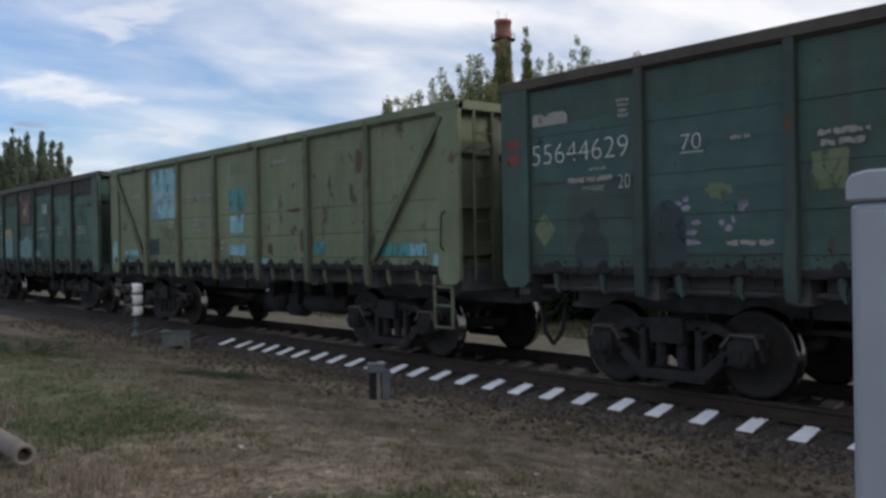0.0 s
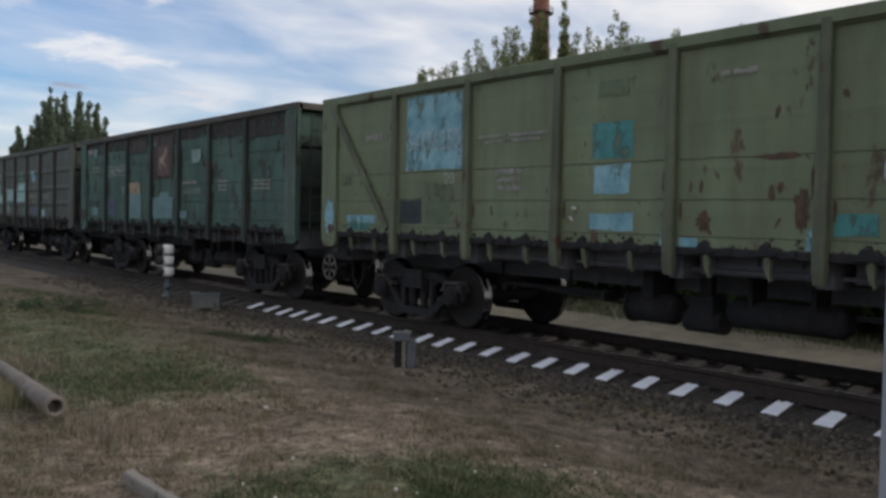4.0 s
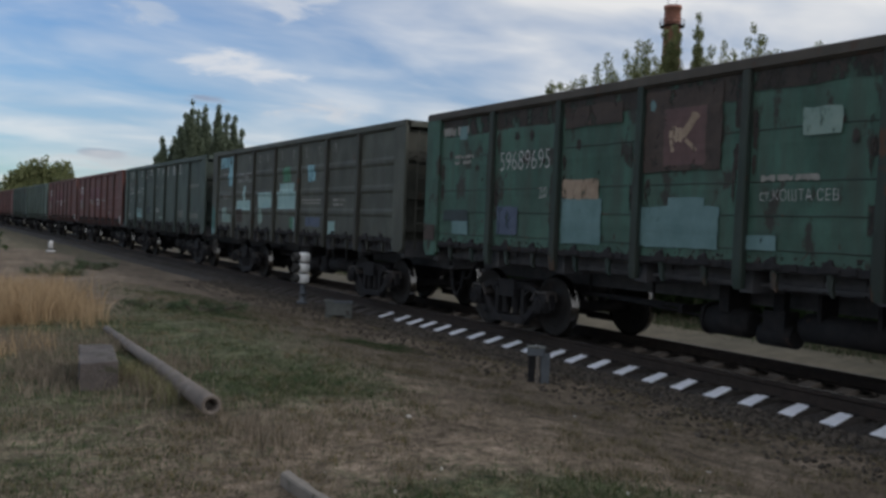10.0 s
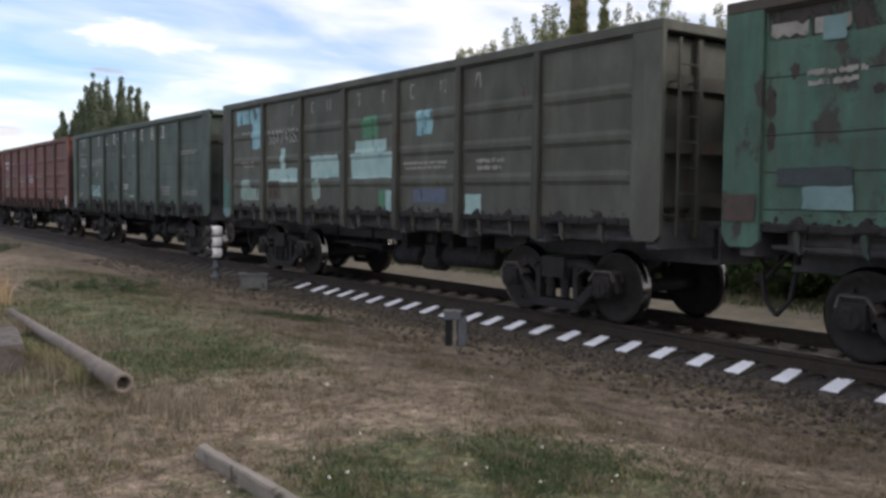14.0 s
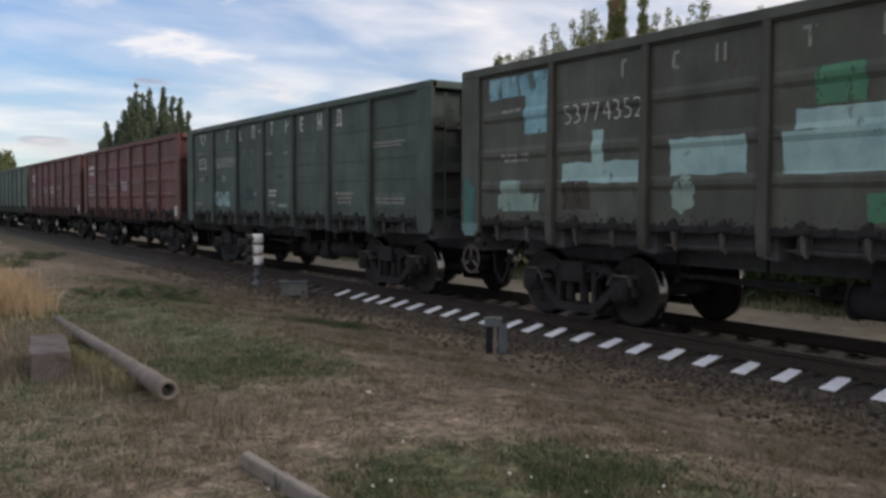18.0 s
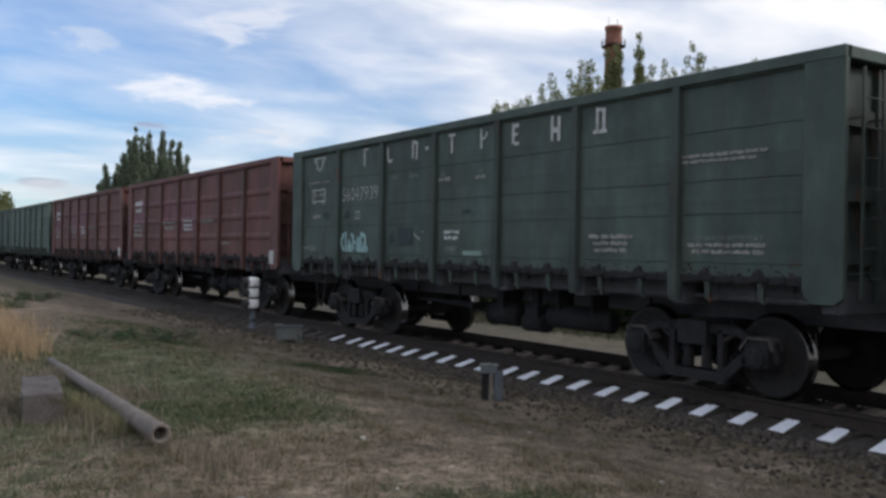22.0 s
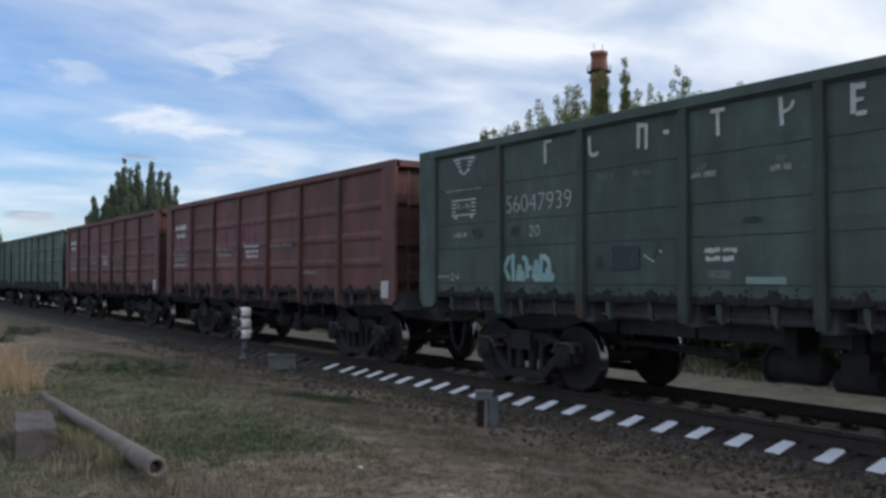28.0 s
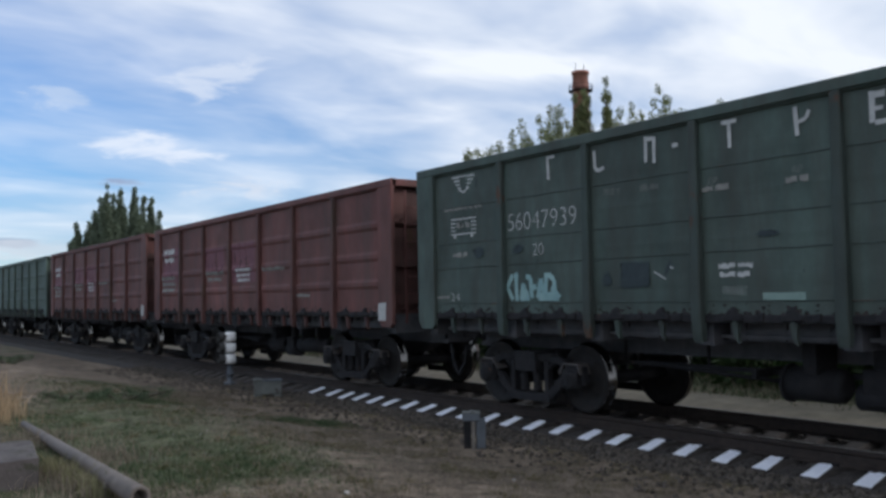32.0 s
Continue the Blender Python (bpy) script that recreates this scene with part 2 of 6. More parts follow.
    n3.inputs["Scale"].default_value, n3.inputs["Detail"].default_value = bump_scale, 6
    nt.links.new(tc.outputs["Object"], n3.inputs["Vector"])
    rr = nt.nodes.new("ShaderNodeMapRange")
    rr.inputs["To Min"].default_value, rr.inputs["To Max"].default_value = max(rough - 0.12, 0.05), min(rough + 0.12, 1)
    nt.links.new(n3.outputs["Fac"], rr.inputs["Value"])
    nt.links.new(rr.outputs[0], bsdf.inputs["Roughness"])
    if bump:
        bp = nt.nodes.new("ShaderNodeBump")
        bp.inputs["Strength"].default_value, bp.inputs["Distance"].default_value = bump, 0.02
        nt.links.new(n3.outputs["Fac"], bp.inputs["Height"])
        nt.links.new(bp.outputs[0], bsdf.inputs["Normal"])
    if worn:
        nw = nt.nodes.new("ShaderNodeTexNoise")
        nw.inputs["Scale"].default_value, nw.inputs["Detail"].default_value, nw.inputs["Roughness"].default_value = 3.2, 10, 0.68
        mw = nt.nodes.new("ShaderNodeMapping")
        mw.inputs["Scale"].default_value = (1.0, 1.5, 0.75)
        nt.links.new(tc.outputs["Object"], mw.inputs[0])
        nt.links.new(mw.outputs[0], nw.inputs["Vector"])
        rw_ = nt.nodes.new("ShaderNodeValToRGB")
        rw_.color_ramp.elements[0].position, rw_.color_ramp.elements[0].color = worn - 0.05, (0.15, 0.15, 0.15, 1)
        rw_.color_ramp.elements[1].position, rw_.color_ramp.elements[1].color = worn + 0.06, (1, 1, 1, 1)
        nt.links.new(nw.outputs["Fac"], rw_.inputs[0])
        nt.links.new(rw_.outputs[0], bsdf.inputs["Alpha"])
    bsdf.inputs["Metallic"].default_value = metal
    bsdf.inputs["Specular IOR Level"].default_value = spec
    return m


RUST = (0.085, 0.042, 0.025)


def paint(name, c, rust_at=0.64, rust=RUST, vary=0.32, rough=0.66, grime=(0.055, 0.052, 0.046)):
    lo = tuple(v * (1 - vary) for v in c)
    hi = tuple(v * (1 + vary) for v in c)
    return surface(name, lo, hi, 1.6, rough, 0.0, 0.12, 30, rust, rust_at, 2.4, 0.16, 0.28, 0.6, grime)


teal_green = paint("teal green wagon paint", (0.037, 0.072, 0.065), 0.70)
olive = paint("olive yellow wagon paint", (0.137, 0.172, 0.107), 0.60, (0.065, 0.045, 0.032), 0.16, grime=(0.11, 0.105, 0.068))
bottle = paint("bottle green wagon paint", (0.050, 0.112, 0.088), 0.565, (0.034, 0.036, 0.031))
brown = paint("grey brown wagon paint", (0.073, 0.081, 0.069), 0.70)
slate = paint("slate green wagon paint", (0.060, 0.086, 0.076), 0.74)
oxide = paint("oxide red wagon paint", (0.135, 0.056, 0.050), 0.68)
sage_p = paint("sage green wagon paint", (0.085, 0.122, 0.102), 0.70)
dark_p = paint("dark green wagon paint", (0.055, 0.082, 0.07), 0.66)
umber = paint("umber wagon paint", (0.115, 0.07, 0.055), 0.64)

dusty_rail = paint("dusty brown top rail paint", (0.066, 0.058, 0.049), 0.60)

# darker copies of the wagon paints: the posts, and shade painted on the end walls
DARKER = {}
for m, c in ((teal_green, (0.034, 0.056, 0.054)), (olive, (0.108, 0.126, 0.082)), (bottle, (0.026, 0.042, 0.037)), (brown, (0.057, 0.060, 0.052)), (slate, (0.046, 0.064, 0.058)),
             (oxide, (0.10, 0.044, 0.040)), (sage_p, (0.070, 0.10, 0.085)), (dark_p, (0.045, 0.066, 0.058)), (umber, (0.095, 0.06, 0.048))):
    DARKER[m.name] = paint(m.name + " in a darker copy", c, 0.60)

white = surface("worn white lettering paint", (0.33, 0.34, 0.34), (0.50, 0.51, 0.50), 9, 0.75, 0, 0.05, worn=0.30)
blue = surface("light blue patch paint", (0.10, 0.25, 0.31), (0.24, 0.42, 0.48), 3.5, 0.65, 0, 0.05, worn=0.42)
pale = surface("pale blue grey patch paint", (0.19, 0.32, 0.33), (0.30, 0.44, 0.43), 2.5, 0.65, 0, 0.05, worn=0.33)
deep_teal = surface("dull teal overpaint", (0.024, 0.058, 0.056), (0.040, 0.082, 0.078), 2.5, 0.65, 0, 0.05, worn=0.32)
mist = surface("dull blue grey patch paint", (0.085, 0.16, 0.165), (0.135, 0.225, 0.235), 2.5, 0.65, 0, 0.05, worn=0.33)
teal = surface("teal patch paint", (0.035, 0.15, 0.155), (0.065, 0.24, 0.24), 5, 0.65, 0, 0.05, worn=0.40)
green = surface("green patch paint", (0.04, 0.13, 0.08), (0.06, 0.19, 0.11), 3, 0.65, 0, 0.05, worn=0.385)
sage = surface("grey green patch paint", (0.15, 0.23, 0.21), (0.22, 0.30, 0.27), 3, 0.7, 0, 0.05, worn=0.385)
moss = surface("moss patch paint", (0.08, 0.11, 0.07), (0.13, 0.16, 0.09), 3, 0.7, 0, 0.05, worn=0.385)
dark = surface("dark overpaint", (0.018, 0.03, 0.034), (0.032, 0.045, 0.05), 3, 0.7, 0, 0.05, worn=0.35)
red = surface("faded red patch paint", (0.12, 0.03, 0.03), (0.17, 0.045, 0.04), 3, 0.7, 0, 0.05, worn=0.385)
lime = surface("yellow green patch paint", (0.075, 0.105, 0.062), (0.11, 0.14, 0.082), 3, 0.7, 0, 0.05, worn=0.385)
lilac = surface("lilac patch paint", (0.13, 0.12, 0.17), (0.27, 0.25, 0.32), 9, 0.7, 0, 0.05, worn=0.43)
violet = surface("slate violet patch paint", (0.055, 0.075, 0.12), (0.08, 0.10, 0.15), 3, 0.7, 0, 0.05, worn=0.385)
maroon = surface("dark maroon patch", (0.036, 0.030, 0.027), (0.068, 0.050, 0.043), 4, 0.8, 0, 0.05, worn=0.385)
tan = surface("tan patch paint", (0.22, 0.165, 0.12), (0.34, 0.265, 0.20), 5, 0.75, 0, 0.05, worn=0.385)
sea = surface("sea green patch paint", (0.030, 0.105, 0.095), (0.045, 0.150, 0.135), 3, 0.65, 0, 0.05, worn=0.34)
plum_brown = surface("dusky plum brown panel", (0.075, 0.045, 0.046), (0.115, 0.070, 0.068), 4, 0.75, 0, 0.05, worn=0.30)
blackened = surface("dark rust and darker top band", (0.022, 0.022, 0.021), (0.048, 0.040, 0.036), 5, 0.85, 0, 0.08, worn=0.43)
rust = surface("rust patch", (0.052, 0.038, 0.028), (0.108, 0.068, 0.044), 9, 0.9, 0, 0.05, worn=0.385)
plum = surface("plum patch paint", (0.12, 0.05, 0.062), (0.16, 0.065, 0.08), 4, 0.7, 0, 0.05, worn=0.385)
grey = surface("dusty grey lettering", (0.17, 0.17, 0.16), (0.26, 0.26, 0.24), 6, 0.8, 0, 0.05, worn=0.37)

iron = surface("grimy cast iron", (0.014, 0.0145, 0.017), (0.028, 0.027, 0.029), 7, 0.85, 0.0, 0.2, 35, (0.056, 0.036, 0.028), 0.64, 4.0, 0.0, 0.25)
under = surface("sooty underframe steel", (0.055, 0.059, 0.068), (0.100, 0.099, 0.108), 5, 0.85, 0.0, 0.15)
# paler than the castings: sky light caught on the jaw lips, put into colour
lit_lip_m = surface("light-catching cast iron edge", (0.060, 0.055, 0.054), (0.125, 0.11, 0.105), 9, 0.7, 0.1, 0.15)
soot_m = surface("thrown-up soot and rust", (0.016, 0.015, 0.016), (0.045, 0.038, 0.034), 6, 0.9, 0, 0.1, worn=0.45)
wheel_m = surface("greasy wheel iron", (0.009, 0.009, 0.010), (0.020, 0.018, 0.017), 9, 0.8, 0.0, 0.15, 40, (0.034, 0.023, 0.018), 0.62, 5.0)
tread_m = surface("polished steel wheel tread", (0.11, 0.106, 0.10), (0.20, 0.193, 0.185), 12, 0.15, 1.0, 0.02)
rail_m = surface("rusty rail steel", (0.020, 0.016, 0.014), (0.042, 0.031, 0.026), 9, 0.9, 0.0, 0.1)
railtop_m = surface("worn rail head", (0.075, 0.07, 0.066), (0.13, 0.122, 0.115), 5, 0.55, 1.0, 0.02)
concrete = surface("weathered concrete", (0.145, 0.132, 0.118), (0.245, 0.222, 0.198), 5, 0.92, 0, 0.4, 45, (0.06, 0.055, 0.04), 0.60, 7, 0.25)
stub_m = surface("dirty mossy concrete", (0.062, 0.054, 0.053), (0.122, 0.106, 0.102), 4, 0.95, 0, 0.5, 35, (0.045, 0.045, 0.03), 0.56, 6)
hand_m = surface("worn grey iron", (0.07, 0.065, 0.06), (0.13, 0.12, 0.11), 8, 0.7, 0.1, 0.1)
sleeper_m = surface("oily concrete sleeper", (0.040, 0.036, 0.034), (0.085, 0.076, 0.070), 5, 0.9, 0, 0.3, 60, None, 0.6, 3, 0.3)
whitewash = surface("whitewash", (0.66, 0.69, 0.77), (0.80, 0.82, 0.88), 7, 0.85, 0, 0.15, 60, (0.34, 0.33, 0.32), 0.70, 9.0)
box_m = surface("grey green cast housing", (0.105, 0.115, 0.112), (0.17, 0.18, 0.172), 5, 0.8, 0, 0.25, 45, (0.05, 0.045, 0.038), 0.60, 6)
steel_grey = surface("grey painted steel", (0.065, 0.076, 0.092), (0.11, 0.125, 0.145), 4, 0.6, 0, 0.08, 40, (0.12, 0.09, 0.07), 0.74, 5)
cabinet_m = surface("light grey cabinet enamel", (0.24, 0.265, 0.315), (0.29, 0.315, 0.37), 1.5, 0.42, 0, 0.04, 50, None, 0.6, 3)
pipe_m = surface("weathered concrete pole", (0.105, 0.09, 0.08), (0.18, 0.155, 0.138), 5, 0.75, 0.1, 0.2, 40, (0.10, 0.065, 0.05), 0.64, 5)
brick_m = surface("red chimney brick", (0.27, 0.125, 0.095), (0.37, 0.18, 0.14), 0.6, 0.9, 0, 0.1)
black_m = surface("black band paint", (0.02, 0.02, 0.02), (0.04, 0.04, 0.04), 6, 0.7, 0, 0.1)
bark = surface("bark", (0.06, 0.05, 0.04), (0.12, 0.10, 0.08), 8, 0.95, 0, 0.3)
white_m = surface("white marker paint", (0.60, 0.61, 0.62), (0.74, 0.75, 0.76), 7, 0.6, 0, 0.06, 40, (0.3, 0.3, 0.29), 0.72, 8)


def leaf_material(name, c1, c2, rough=0.6):
    m = bpy.data.materials.new(name)
    m.use_nodes = True
    nt = m.node_tree
    b = nt.nodes["Principled BSDF"]
    ge = nt.nodes.new("ShaderNodeNewGeometry")
    r = nt.nodes.new("ShaderNodeValToRGB")
    r.color_ramp.elements[0].color, r.color_ramp.elements[1].color = (*c1, 1), (*c2, 1)
    nt.links.new(ge.outputs["Random Per Island"], r.inputs[0])
    nt.links.new(r.outputs[0], b.inputs["Base Color"])
    b.inputs["Roughness"].default_value = rough
    b.inputs["Specular IOR Level"].default_value = 0.2
    tr = nt.nodes.new("ShaderNodeBsdfTranslucent")
    nt.links.new(r.outputs[0], tr.inputs[0])
    mx = nt.nodes.new("ShaderNodeMixShader")
    mx.inputs[0].default_value = 0.42
    out = nt.nodes["Material Output"]
    nt.links.new(b.outputs[0], mx.inputs[1])
    nt.links.new(tr.outputs[0], mx.inputs[2])
    nt.links.new(mx.outputs[0], out.inputs[0])
    return m


leaf_dark = leaf_material("poplar leaves", (0.12, 0.155, 0.11), (0.20, 0.24, 0.165))
leaf_warm = leaf_material("sunlit tree leaves", (0.12, 0.145, 0.07), (0.25, 0.27, 0.13))
leaf_bush = leaf_material("bush leaves", (0.022, 0.042, 0.016), (0.055, 0.085, 0.03))
leaf_soft = leaf_material("soft weed leaves", (0.055, 0.085, 0.048), (0.10, 0.135, 0.075))
straw = leaf_material("dry grass", (0.105, 0.091, 0.070), (0.34, 0.285, 0.222), 0.8)
gold = leaf_material("tall golden grass", (0.30, 0.215, 0.13), (0.52, 0.39, 0.245), 0.8)
blade_g = leaf_material("green grass", (0.038, 0.068, 0.030), (0.095, 0.125, 0.058), 0.7)
petal = leaf_material("white clover heads", (0.55, 0.55, 0.50), (0.75, 0.75, 0.70), 0.8)


def stone_material(name, c1, c2):
    m = leaf_material(name, c1, c2, 0.9)
    nt = m.node_tree
    nt.links.new(nt.nodes["Principled BSDF"].outputs[0], nt.nodes["Material Output"].inputs[0])
    return m


gravel_m = stone_material("crushed ballast stone", (0.030, 0.026, 0.022), (0.120, 0.104, 0.088))
litter_m = stone_material("pale pebbles", (0.20, 0.19, 0.17), (0.42, 0.40, 0.37))


def ground_material():
    m = bpy.data.materials.new("dry trampled grass and soil")
    m.use_nodes = True
    nt = m.node_tree
    b = nt.nodes["Principled BSDF"]
    tc = nt.nodes.new("ShaderNodeTexCoord")

    def noise_n(scale, detail=8, rough=0.62, dist=0.0):
        n = nt.nodes.new("ShaderNodeTexNoise")
        n.inputs["Scale"].default_value, n.inputs["Detail"].default_value = scale, detail
        n.inputs["Roughness"].default_value, n.inputs["Distortion"].default_value = rough, dist
        nt.links.new(tc.outputs["Object"], n.inputs["Vector"])
        return n

    def ramp_n(src, *stops):
        r = nt.nodes.new("ShaderNodeValToRGB")
        els = r.color_ramp.elements
        while len(els) < len(stops):
            els.new(0.5)
        for e, (p, c) in zip(els, stops):
            e.position, e.color = p, (*c, 1)
        nt.links.new(src, r.inputs[0])
        return r.outputs[0]

    def mix_n(fac, a, c):
        x = nt.nodes.new("ShaderNodeMixRGB")
        nt.links.new(fac, x.inputs[0])
        nt.links.new(a, x.inputs[1])
        nt.links.new(c, x.inputs[2])
        return x.outputs[0]

    dry = ramp_n(noise_n(0.9, 10, 0.66).outputs["Fac"], (0.34, (0.098, 0.083, 0.069)), (0.50, (0.153, 0.130, 0.108)), (0.64, (0.224, 0.192, 0.162)))
    grn = ramp_n(noise_n(5, 8, 0.7).outputs["Fac"], (0.32, (0.046, 0.066, 0.040)), (0.68, (0.130, 0.132, 0.086)))
    at = nt.nodes.new("ShaderNodeAttribute")
    at.attribute_name = "greenness"
    br = nt.nodes.new("ShaderNodeMath")
    br.operation = "MULTIPLY_ADD"
    br.inputs[1].default_value = 1.1
    nt.links.new(noise_n(3.2, 8, 0.68).outputs["Fac"], br.inputs[0])
    nt.links.new(at.outputs["Fac"], br.inputs[2])
    mask = ramp_n(br.outputs[0], (0.74, (0, 0, 0)), (1.10, (1, 1, 1)))
    col = mix_n(mask, dry, grn)
    for src, lo, hi in ((noise_n(4.0, 10, 0.72, 0.8), (0.50, 0.50, 0.46), (1.45, 1.42, 1.40)), (noise_n(14.0, 9, 0.75, 0.4), (0.42, 0.40, 0.38), (1.62, 1.58, 1.52)),
                        (noise_n(55.0, 5, 0.7), (0.62, 0.60, 0.58), (1.38, 1.36, 1.34))):
        mu = nt.nodes.new("ShaderNodeMixRGB")
        mu.blend_type = "MULTIPLY"
        mu.inputs[0].default_value = 1.0
        nt.links.new(col, mu.inputs[1])
        nt.links.new(ramp_n(src.outputs["Fac"], (0.36, lo), (0.64, hi)), mu.inputs[2])
        col = mu.outputs[0]
    nt.links.new(col, b.inputs["Base Color"])
    b.inputs["Roughness"].default_value = 0.95
    b.inputs["Specular IOR Level"].default_value = 0.15
    bp = nt.nodes.new("ShaderNodeBump")
    bp.inputs["Strength"].default_value, bp.inputs["Distance"].default_value = 0.6, 0.04
    nt.links.new(noise_n(30, 6, 0.7).outputs["Fac"], bp.inputs["Height"])
    nt.links.new(bp.outputs[0], b.inputs["Normal"])
    return m


ground_m = ground_material()
ballast_m = surface("ballast bed", (0.026, 0.023, 0.022), (0.074, 0.066, 0.060), 14, 0.95, 0, 0.8, 26)


# ---- mesh helpers ----
def quadbox(bm, x0, x1, y0, y1, z0, z1):
    v = [bm.verts.new((x, y, z)) for x in (x0, x1) for y in (y0, y1) for z in (z0, z1)]
    for f in ((0, 1, 3, 2), (4, 6, 7, 5), (0, 4, 5, 1), (2, 3, 7, 6), (0, 2, 6, 4), (1, 5, 7, 3)):
        bm.faces.new([v[i] for i in f])
    return v


def beam(bm, p0, p1, w, h):
    """A square bar from p0 to p1; w across (x where it can), h the other way."""
    p0, p1 = Vector(p0), Vector(p1)
    d = (p1 - p0).normalized()
    side = Vector((1, 0, 0)) if abs(d.x) < 0.9 else Vector((0, 1, 0))
    up = d.cross(side).normalized()
    side = up.cross(d).normalized()
    v = [bm.verts.new(p + side * (a * w / 2) + up * (b * h / 2)) for p in (p0, p1) for a, b in ((-1, -1), (1, -1), (1, 1), (-1, 1))]
    for f in ((0, 1, 2, 3), (7, 6, 5, 4), (0, 4, 5, 1), (1, 5, 6, 2), (2, 6, 7, 3), (3, 7, 4, 0)):
        bm.faces.new([v[i] for i in f])


def rod(bm, p0, p1, r0, r1=None, n=10, caps=True):
    r1 = r0 if r1 is None else r1
    p0, p1 = Vector(p0), Vector(p1)
    d = (p1 - p0).normalized()
    a = d.orthogonal().normalized()
    b = d.cross(a)
    rings = [[bm.verts.new(p + (a * math.cos(t) + b * math.sin(t)) * r) for t in (2 * math.pi * i / n for i in range(n))] for p, r in ((p0, r0), (p1, r1))]
    for i in range(n):
        f = bm.faces.new((rings[0][i], rings[0][(i + 1) % n], rings[1][(i + 1) % n], rings[1][i]))
        f.smooth = True
    if caps:
        bm.faces.new(rings[0][::-1])
        bm.faces.new(rings[1])


def lathe(bm, profile, axis="x", n=32, centre=(0, 0, 0)):
    """Turn (along, radius) points about an axis."""
    c = Vector(centre)
    rings = []
    for along, r in profile:
        ring = []
        for i in range(n):
            t = 2 * math.pi * i / n
            p = (along, r * math.cos(t), r * math.sin(t)) if axis == "x" else (r * math.cos(t), r * math.sin(t), along)
            ring.append(bm.verts.new(c + Vector(p)))
        rings.append(ring)
    for a, b in zip(rings[:-1], rings[1:]):
        for i in range(n):
            f = bm.faces.new((a[i], a[(i + 1) % n], b[(i + 1) % n], b[i]))
            f.smooth = True
    return rings


def prism(bm, outline, x0, x1):
    """Extrude a (y, z) outline from x0 to x1."""
    a = [bm.verts.new((x0, y, z)) for y, z in outline]
    b = [bm.verts.new((x1, y, z)) for y, z in outline]
    bm.faces.new(a)
    bm.faces.new(b[::-1])
    for i in range(len(a)):
        j = (i + 1) % len(a)
        bm.faces.new((a[j], a[i], b[i], b[j]))


def finish(bm, name, bevel=0.0):
    bmesh.ops.recalc_face_normals(bm, faces=bm.faces)
    if bevel:
        bmesh.ops.bevel(bm, geom=list(bm.edges), offset=bevel, segments=1, affect="EDGES", clamp_overlap=True)
    me = bpy.data.meshes.new(name)
    bm.to_mesh(me)
    bm.free()
    me.materials.append(None)
    return me


def piece(name, me, material, parent=None, m=None, label=""):
    """One object on a (shared) mesh, its material on the object."""
    ob = new(name, me)
    ob.material_slots[0].link = "OBJECT"
    ob.material_slots[0].material = material
    if parent:
        ob.parent = parent
    if m is not None:
        ob.matrix_basis = m
    if label:
        ob["label"] = label
    return ob


def part(name, bm, material, parent, label="", bevel=0.0):
    return piece(name, finish(bm, name, bevel), material, parent, None, label)


def soup(name, verts, faces, material, parent=None):
    """A large joined mesh from arrays; faces all of one length."""
    verts, faces = np.asarray(verts, dtype=np.float32), np.asarray(faces, dtype=np.int32)
    me = bpy.data.meshes.new(name)
    k = faces.shape[1]
    me.vertices.add(len(verts))
    me.vertices.foreach_set("co", verts.ravel())
    me.loops.add(faces.size)
    me.loops.foreach_set("vertex_index", faces.ravel())
    me.polygons.add(len(faces))
    me.polygons.foreach_set("loop_start", np.arange(0, faces.size, k, dtype=np.int32))
    me.polygons.foreach_set("loop_total", np.full(len(faces), k, dtype=np.int32))
    me.update(calc_edges=True)
    me.materials.append(material)
    ob = new(name, me)
    if parent:
        ob.parent = parent
    return ob


# ---- the line of the track: straight, then a wide bend to the left ----
XC = 9.57
RAIL_Z = -0.11


def track(s, dx=0.0):
    """The place and heading (degrees) at s metres along the track, dx to the right of its middle."""
    e = max(0.0, s - 95.0)
    x, slope = XC - 0.0006 * e * e, -0.0012 * e
    h = math.atan(slope)
    return x + dx * math.cos(h), s - dx * math.sin(h), -math.degrees(h)


# ---- ground ----
GREENS = ((2.6, 9.5, 1.6, 0.46), (3.1, 8.0, 1.0, 0.26), (3.1, 12.5, 2.0, 0.38), (4.1, 15.2, 1.2, 0.40), (2.75, 3.95, 0.85, 0.55), (3.3, 3.5, 0.8, 0.35), (1.9, 3.4, 0.7, 0.26),
          (0.6, 9.0, 1.8, 0.34), (6.3, 12.9, 0.6, 0.22), (0.2, 6.0, 1.3, 0.24), (1.2, 13.0, 1.6, 0.26), (4.8, 19.0, 1.6, 0.26))


def greenness(x, y):
    v = 0.10
    for gx, gy, r, s in GREENS:
        v += s * math.exp(-((x - gx) ** 2 + (y - gy) ** 2) / (r * r))
    if x > 13.2:
        v += 0.30 + 0.3 * min(1.0, (x - 13.2) / 5)
    if y > 40 or x < -8:
        v += 0.2
    return min(v, 0.8)


def ground_z(x, y):
    e = max(0.0, y - 95.0)
    xx = x + 0.0006 * e * e
    if xx < 7.8:
        t = min(max((xx - 3.6) / 3.4, 0.0), 1.0)
        z = -0.43 * t * t * (3 - 2 * t)
    elif xx < 12.2:
        z = -0.52
    else:
        t = min((xx - 12.2) / 3.0, 1.0)
        z = -0.46 + 0.22 * t * t * (3 - 2 * t)
    near = max(0.0, 1 - math.hypot(x - 3, y - 8) / 40)
    z += (noise.noise(Vector((x * 0.7, y * 0.7, 0.3))) * 0.035 + noise.noise(Vector((x * 2.6, y * 2.6, 4.1))) * 0.014) * (0.3 + 0.7 * near)
    return z


